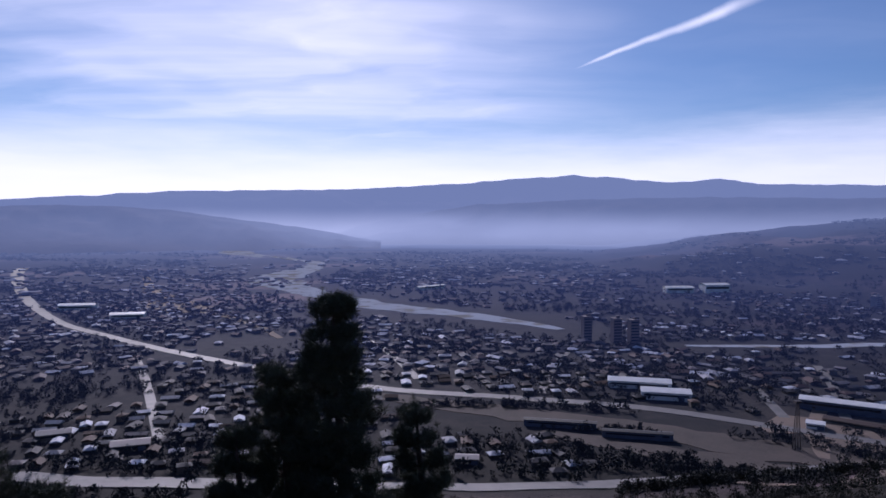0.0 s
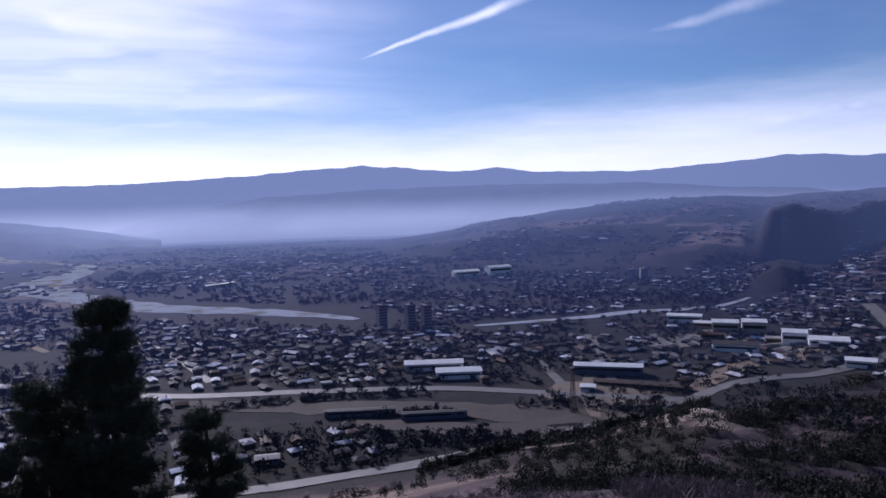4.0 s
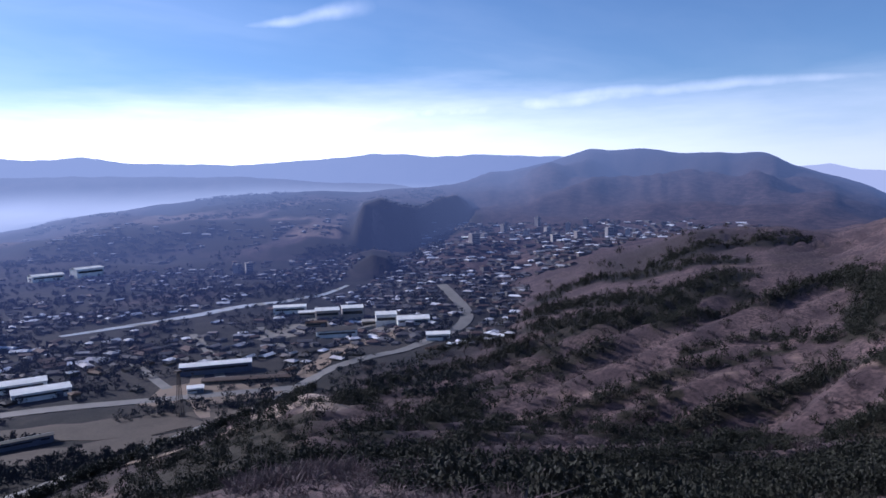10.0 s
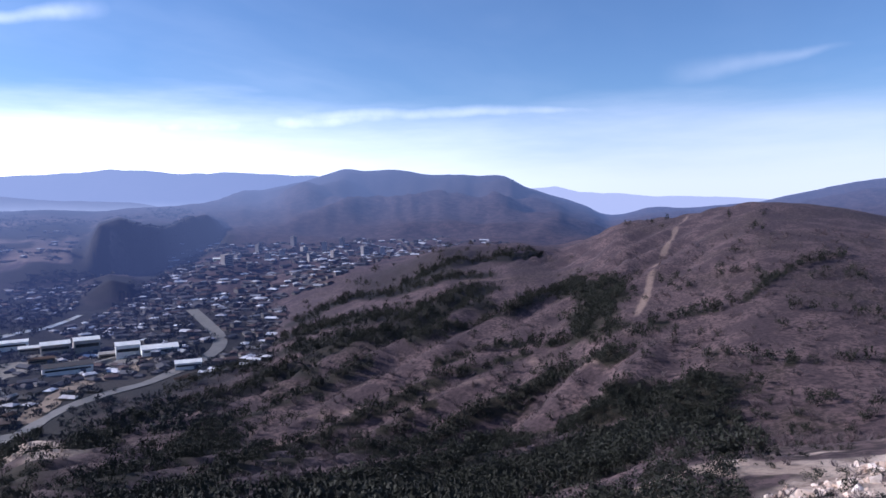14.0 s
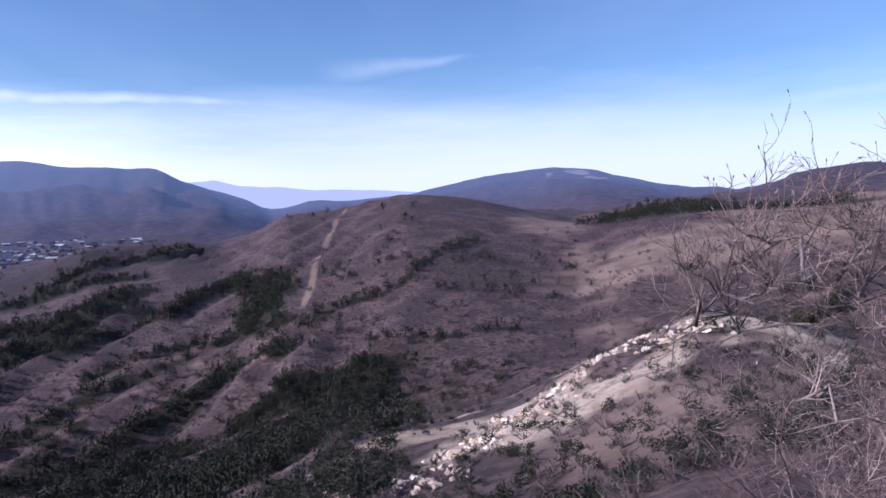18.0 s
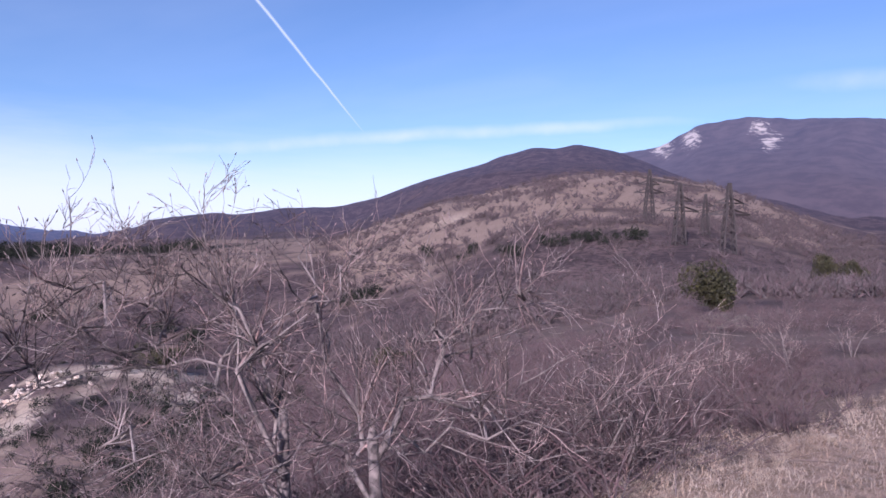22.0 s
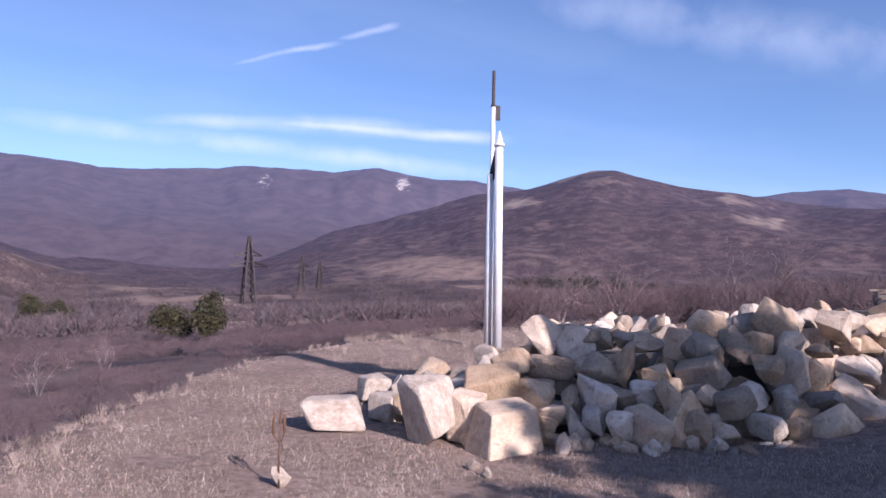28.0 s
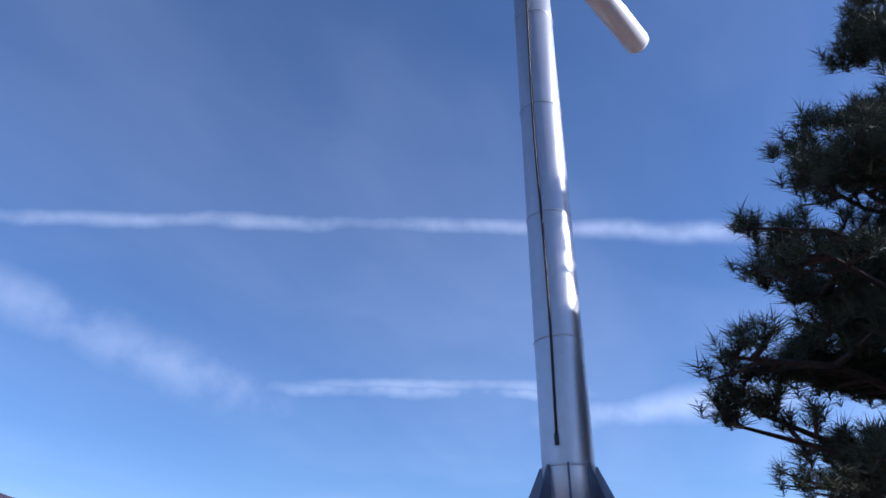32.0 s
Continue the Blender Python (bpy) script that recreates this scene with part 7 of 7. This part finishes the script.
# arms: one points away to the right of the column
end = Vector((8.76, 1.59)) - Vector((6.0, 0))
armdir = Vector((math.sin(radians(AX)) * end.x + right.x * end.y, math.cos(radians(AX)) * end.x + right.y * end.y, 0)).normalized()
for s in (1, -1):
    o = Vector((0, 0, ARM_Z))
    part("arm", tube([o + armdir * s * .15, o + armdir * s * 3.14, o + armdir * s * 3.19, o + armdir * s * 3.2], [R * .93, R * .93, R * .88, R * .78], 28), M_POST, cross, "horizontal steel tube arm with a closed end")
left = -right
pts = []
for z in np.linspace(COLLAR - PLINTH + .22, TOP - .5, 26):
    d = (towards * .90 + left * (.30 + .05 * math.sin(z * 1.7))).normalized()
    pts.append(d * (R + .010) + Vector((0, 0, z)))
part("cable", tube(pts, [.011] * len(pts), 6), M_CABLE, cross, "black cable strapped down the column")
part("cable_end", box(.03, .03, .09, pts[0] - Vector((0, 0, .07))), M_CABLE, cross)

p = spot(274.2, 24.0)
post = thing("lamp_post", pose(p.x, p.y, p.z - .1), "thin weathered lamp post beside the track", "lamp post")
part("pole", tube([(0, 0, 0), (0, 0, EYE_HEIGHT + 24.0 * math.tan(radians(1.9)) - p.z)], [.06, .045], 8), M_TIMBER, post)
part("lamp_head", box(.22, .12, .12, (0, 0, EYE_HEIGHT + 24.0 * math.tan(radians(1.9)) - p.z + .08), None, .02), M_LATTICE, post)

# ---- covered trailer, wrapped bale, timber stacks ----
p = spot(247.3, 38.5)
trailer = thing("covered_trailer", pose(p.x, p.y, p.z - .33, 0, 0, -25), "ochre canvas-covered trailer parked beside timber", "trailer")
L, W2, H0, H1 = 3.0, 2.3, .36, 2.2


def canvas_shell(x0, x1, inset=0.0):
    prof = [(-W2 / 2, 0), (-W2 / 2, H1 - .45), (-W2 / 2 + .38, H1), (W2 / 2 - .38, H1), (W2 / 2, H1 - .45), (W2 / 2, 0)]
    bm = bmesh.new()
    a = [bm.verts.new((x0, y * (1 - inset), H0 + z * (1 - inset))) for y, z in prof]
    b = [bm.verts.new((x1, y * (1 - inset), H0 + z * (1 - inset))) for y, z in prof]
    for k in range(6):
        bm.faces.new((a[k], a[(k + 1) % 6], b[(k + 1) % 6], b[k]))
    bm.faces.new(a[::-1])
    bm.faces.new(b)
    bmesh.ops.recalc_face_normals(bm, faces=bm.faces)
    return bm


shell = canvas_shell(-L / 2, L / 2)
bmesh.ops.bevel(shell, geom=list(shell.edges), offset=.04, segments=2, affect="EDGES")
part("canvas", shell, M_CANVAS, trailer)
# a thin dark sheet over the end that stands in for shade
part("shaded_end", canvas_shell(L / 2 + .01, L / 2 + .04, .04), M_CANVAS_SHADED, trailer, "near-black sheet painted as the cover's shaded end")
for k in range(4):
    part("hoop", canvas_shell(-L / 2 + .2 + k * .88, -L / 2 + .24 + k * .88, -.006), M_CANVAS, trailer)
part("side_mark", box(.16, .01, .22, (.55, W2 / 2 + .012, H0 + .95)), M_TARP, trailer, "small pale patch on the canvas")
part("chassis", box(L, W2 * .8, .18, (0, 0, .38)), M_LATTICE, trailer)
for sx in (-.8, .8):
    for sy in (-1, 1):
        wheel = part("wheel", tube([(sx, sy * .95 - .1, .38), (sx, sy * .95 + .1, .38)], [.38, .38], 18), M_RUBBER, trailer)
        part("rim", tube([(sx, sy * .95 - .11, .38), (sx, sy * .95 + .11, .38)], [.2, .2], 14), M_LATTICE, wheel)
p = spot(251.3, 41, -.45)
bale = thing("wrapped_bale", pose(p.x, p.y, p.z - .05), "bulky load wrapped in white plastic over blue sheet", "wrapped load")
bm = bmesh.new()
bmesh.ops.create_uvsphere(bm, u_segments=26, v_segments=16, radius=1.0)
for v in bm.verts:
    c = v.co.copy()
    sq = max(abs(c.x), abs(c.y), abs(c.z)) ** .55
    v.co = Vector((c.x * 1.0, c.y * 1.0, c.z * 1.1)) / sq * .95 + c.normalized() * .09 * noise.noise(c * 3.3)
    v.co.z += 1.15
part("cover", bm, M_TARP, bale)
part("skirt", box(1.75, 1.75, .75, (0, 0, -.02), None, .12), M_BLUETARP, bale, "blue sheet round the foot")
part("strap", tube([(1.06 * math.cos(t), 1.06 * math.sin(t), 1.35) for t in np.linspace(0, 6.283, 24)], [.02] * 24, 5), M_CABLE, bale)

PLANKS = []
for k in range(4):
    bm = box(1, 1, 1, (0, 0, -.5), None, .04)
    me = bpy.data.meshes.new("plank")
    bm.to_mesh(me)
    bm.free()
    me.materials.append(M_PLANK)
    PLANKS.append(me)


def timber_stack(a, r, rows, wide, length, turn, label, size=(.09, .05), lift=0.0, seed=1):
    t = random.Random(seed)
    p = spot(a, r)
    z0 = max(p.z, float(mound(a, r)) - .1) + lift
    stack = thing("timber_stack", pose(p.x, p.y, z0, 0, 0, turn), label, "timber stack", "timber stacks")
    z = 0.0
    for k in range(rows):
        if k % 3 == 2:
            for x in (-.35, .0, .35):
                ob = part("batten", PLANKS[0], None, stack)
                ob.matrix_basis = Matrix.Translation((x * length, 0, z + .02)) @ Matrix.Diagonal((.07, wide, .04, 1))
            z += .045
            continue
        y = -wide / 2
        while y < wide / 2:
            w = size[0] * t.uniform(.8, 1.5)
            ob = part("plank", t.choice(PLANKS), None, stack)
            ob.matrix_basis = Matrix.Translation((t.uniform(-.16, .16), y + w / 2, z + size[1] / 2)) @ Matrix.Rotation(t.uniform(-.03, .03), 4, "Z") @ Matrix.Diagonal((length * t.uniform(.85, 1.0), w * .92, size[1], 1))
            y += w
        z += size[1] + .006
    return stack


timber_stack(243.2, 32, 22, 1.7, 2.4, 40, "loose stack of grey poles and scaffold boards", (.13, .07), .0, 2)
timber_stack(235.2, 25.5, 12, 1.2, 3.2, 140, "low stack of weathered planks on the slab heap", (.15, .06), .0, 3)
timber_stack(232.0, 25, 4, 1.0, 2.4, 110, "flat pile of weathered boards", (.15, .06), .0, 4)
timber_stack(239.0, 29, 12, 1.0, 1.6, 100, "short stack of dark boards", (.15, .06), .0, 5)

# ---- pavilion ----
p = spot(265.6, 46)
hut = thing("pavilion", pose(p.x, p.y, p.z - .1, 0, 0, -265.6), "open timber pavilion with a red tiled roof", "pavilion")
part("base_wall", box(4.6, 3.6, .95, (0, 0, 0), None, .03), M_WHITE, hut, "white rendered parapet base")
for x in (-2.15, -.7, .7, 2.15):
    for y in (-1.65, 1.65):
        part("post", box(.13, .13, 1.75, (x, y, .95)), M_TIMBER, hut)
for y in (-1.7, 1.7):
    part("rail", box(4.4, .07, .08, (0, y, 1.62)), M_TIMBER, hut)
    for k in range(15):
        part("baluster", box(.04, .04, .67, (-2.1 + .3 * k, y, .95)), M_TIMBER, hut)
bm = bmesh.new()
lo = [bm.verts.new((sx * 2.75, sy * 2.2, 2.62)) for sx, sy in ((-1, -1), (1, -1), (1, 1), (-1, 1))]
lu = [bm.verts.new((sx * 2.7, sy * 2.15, 2.50)) for sx, sy in ((-1, -1), (1, -1), (1, 1), (-1, 1))]
tp = [bm.verts.new((s * .7, 0, 3.65)) for s in (-1, 1)]
bm.faces.new((lo[0], lo[1], tp[1], tp[0]))
bm.faces.new((lo[2], lo[3], tp[0], tp[1]))
bm.faces.new((lo[1], lo[2], tp[1]))
bm.faces.new((lo[3], lo[0], tp[0]))
bm.faces.new(lu[::-1])
for k in range(4):
    bm.faces.new((lo[k], lu[k], lu[(k + 1) % 4], lo[(k + 1) % 4]))
bmesh.ops.recalc_face_normals(bm, faces=bm.faces)
part("roof", bm, M_TILE, hut)


# ---- pylons ----
def pylon(a, r, top, label):
    p = spot(a, r, -.3)
    h = EYE_HEIGHT + r * math.tan(radians(top)) - p.z
    t = thing("power_pylon", pose(p.x, p.y, p.z, 0, 0, -a + 20), label, "pylon", "power pylons")
    w = h * .085

    def half(z):
        return w * (1 - z / h) ** .8 * .9 + w * .14

    for sx, sy in ((-1, -1), (1, -1), (1, 1), (-1, 1)):
        zs = np.linspace(0, h, 7)
        part("leg", tube([(sx * half(z), sy * half(z), z) for z in zs], [h * .014] * 7, 4), M_LATTICE, t)
    zs = np.linspace(0, h * .96, 10)
    bm = bmesh.new()
    for z0, z1 in zip(zs, zs[1:]):
        for sx, sy, ex, ey in ((-1, -1, 1, -1), (1, -1, 1, 1), (1, 1, -1, 1), (-1, 1, -1, -1)):
            tube([(sx * half(z0), sy * half(z0), z0), (ex * half(z1), ey * half(z1), z1)], [h * .007] * 2, 3, bm)
            tube([(ex * half(z0), ey * half(z0), z0), (sx * half(z1), sy * half(z1), z1)], [h * .007] * 2, 3, bm)
    tagged(part("bracing", bm, M_LATTICE, t), "thin crossed lattice bracing", kind="stuff")
    for z, span in ((h * .56, .30), (h * .72, .2)):
        for s in (-1, 1):
            bm = bmesh.new()
            tip = Vector((s * h * span, 0, z))
            for sy in (-1, 1):
                tube([(s * half(z), sy * half(z), z), tip], [h * .012] * 2, 3, bm)
                tube([(s * half(z), sy * half(z), z + h * .07), tip], [h * .010] * 2, 3, bm)
            part("cross_arm", bm, M_LATTICE, t)
            part("insulator", tube([tip, tip - Vector((0, 0, h * .06))], [h * .004, h * .004], 5), M_CABLE, t, "dark string of insulators")
    return t


for a, r, top in ((185.4, 380, 3.34), (189.45, 520, 1.89), (190.85, 540, 1.74), (164.4, 225, 3.81), (160.9, 235, 3.86), (162.75, 260, 3.01), (158.65, 300, 4.91)):
    pylon(a, r, top, "dark lattice power pylon on the scrub hillside")
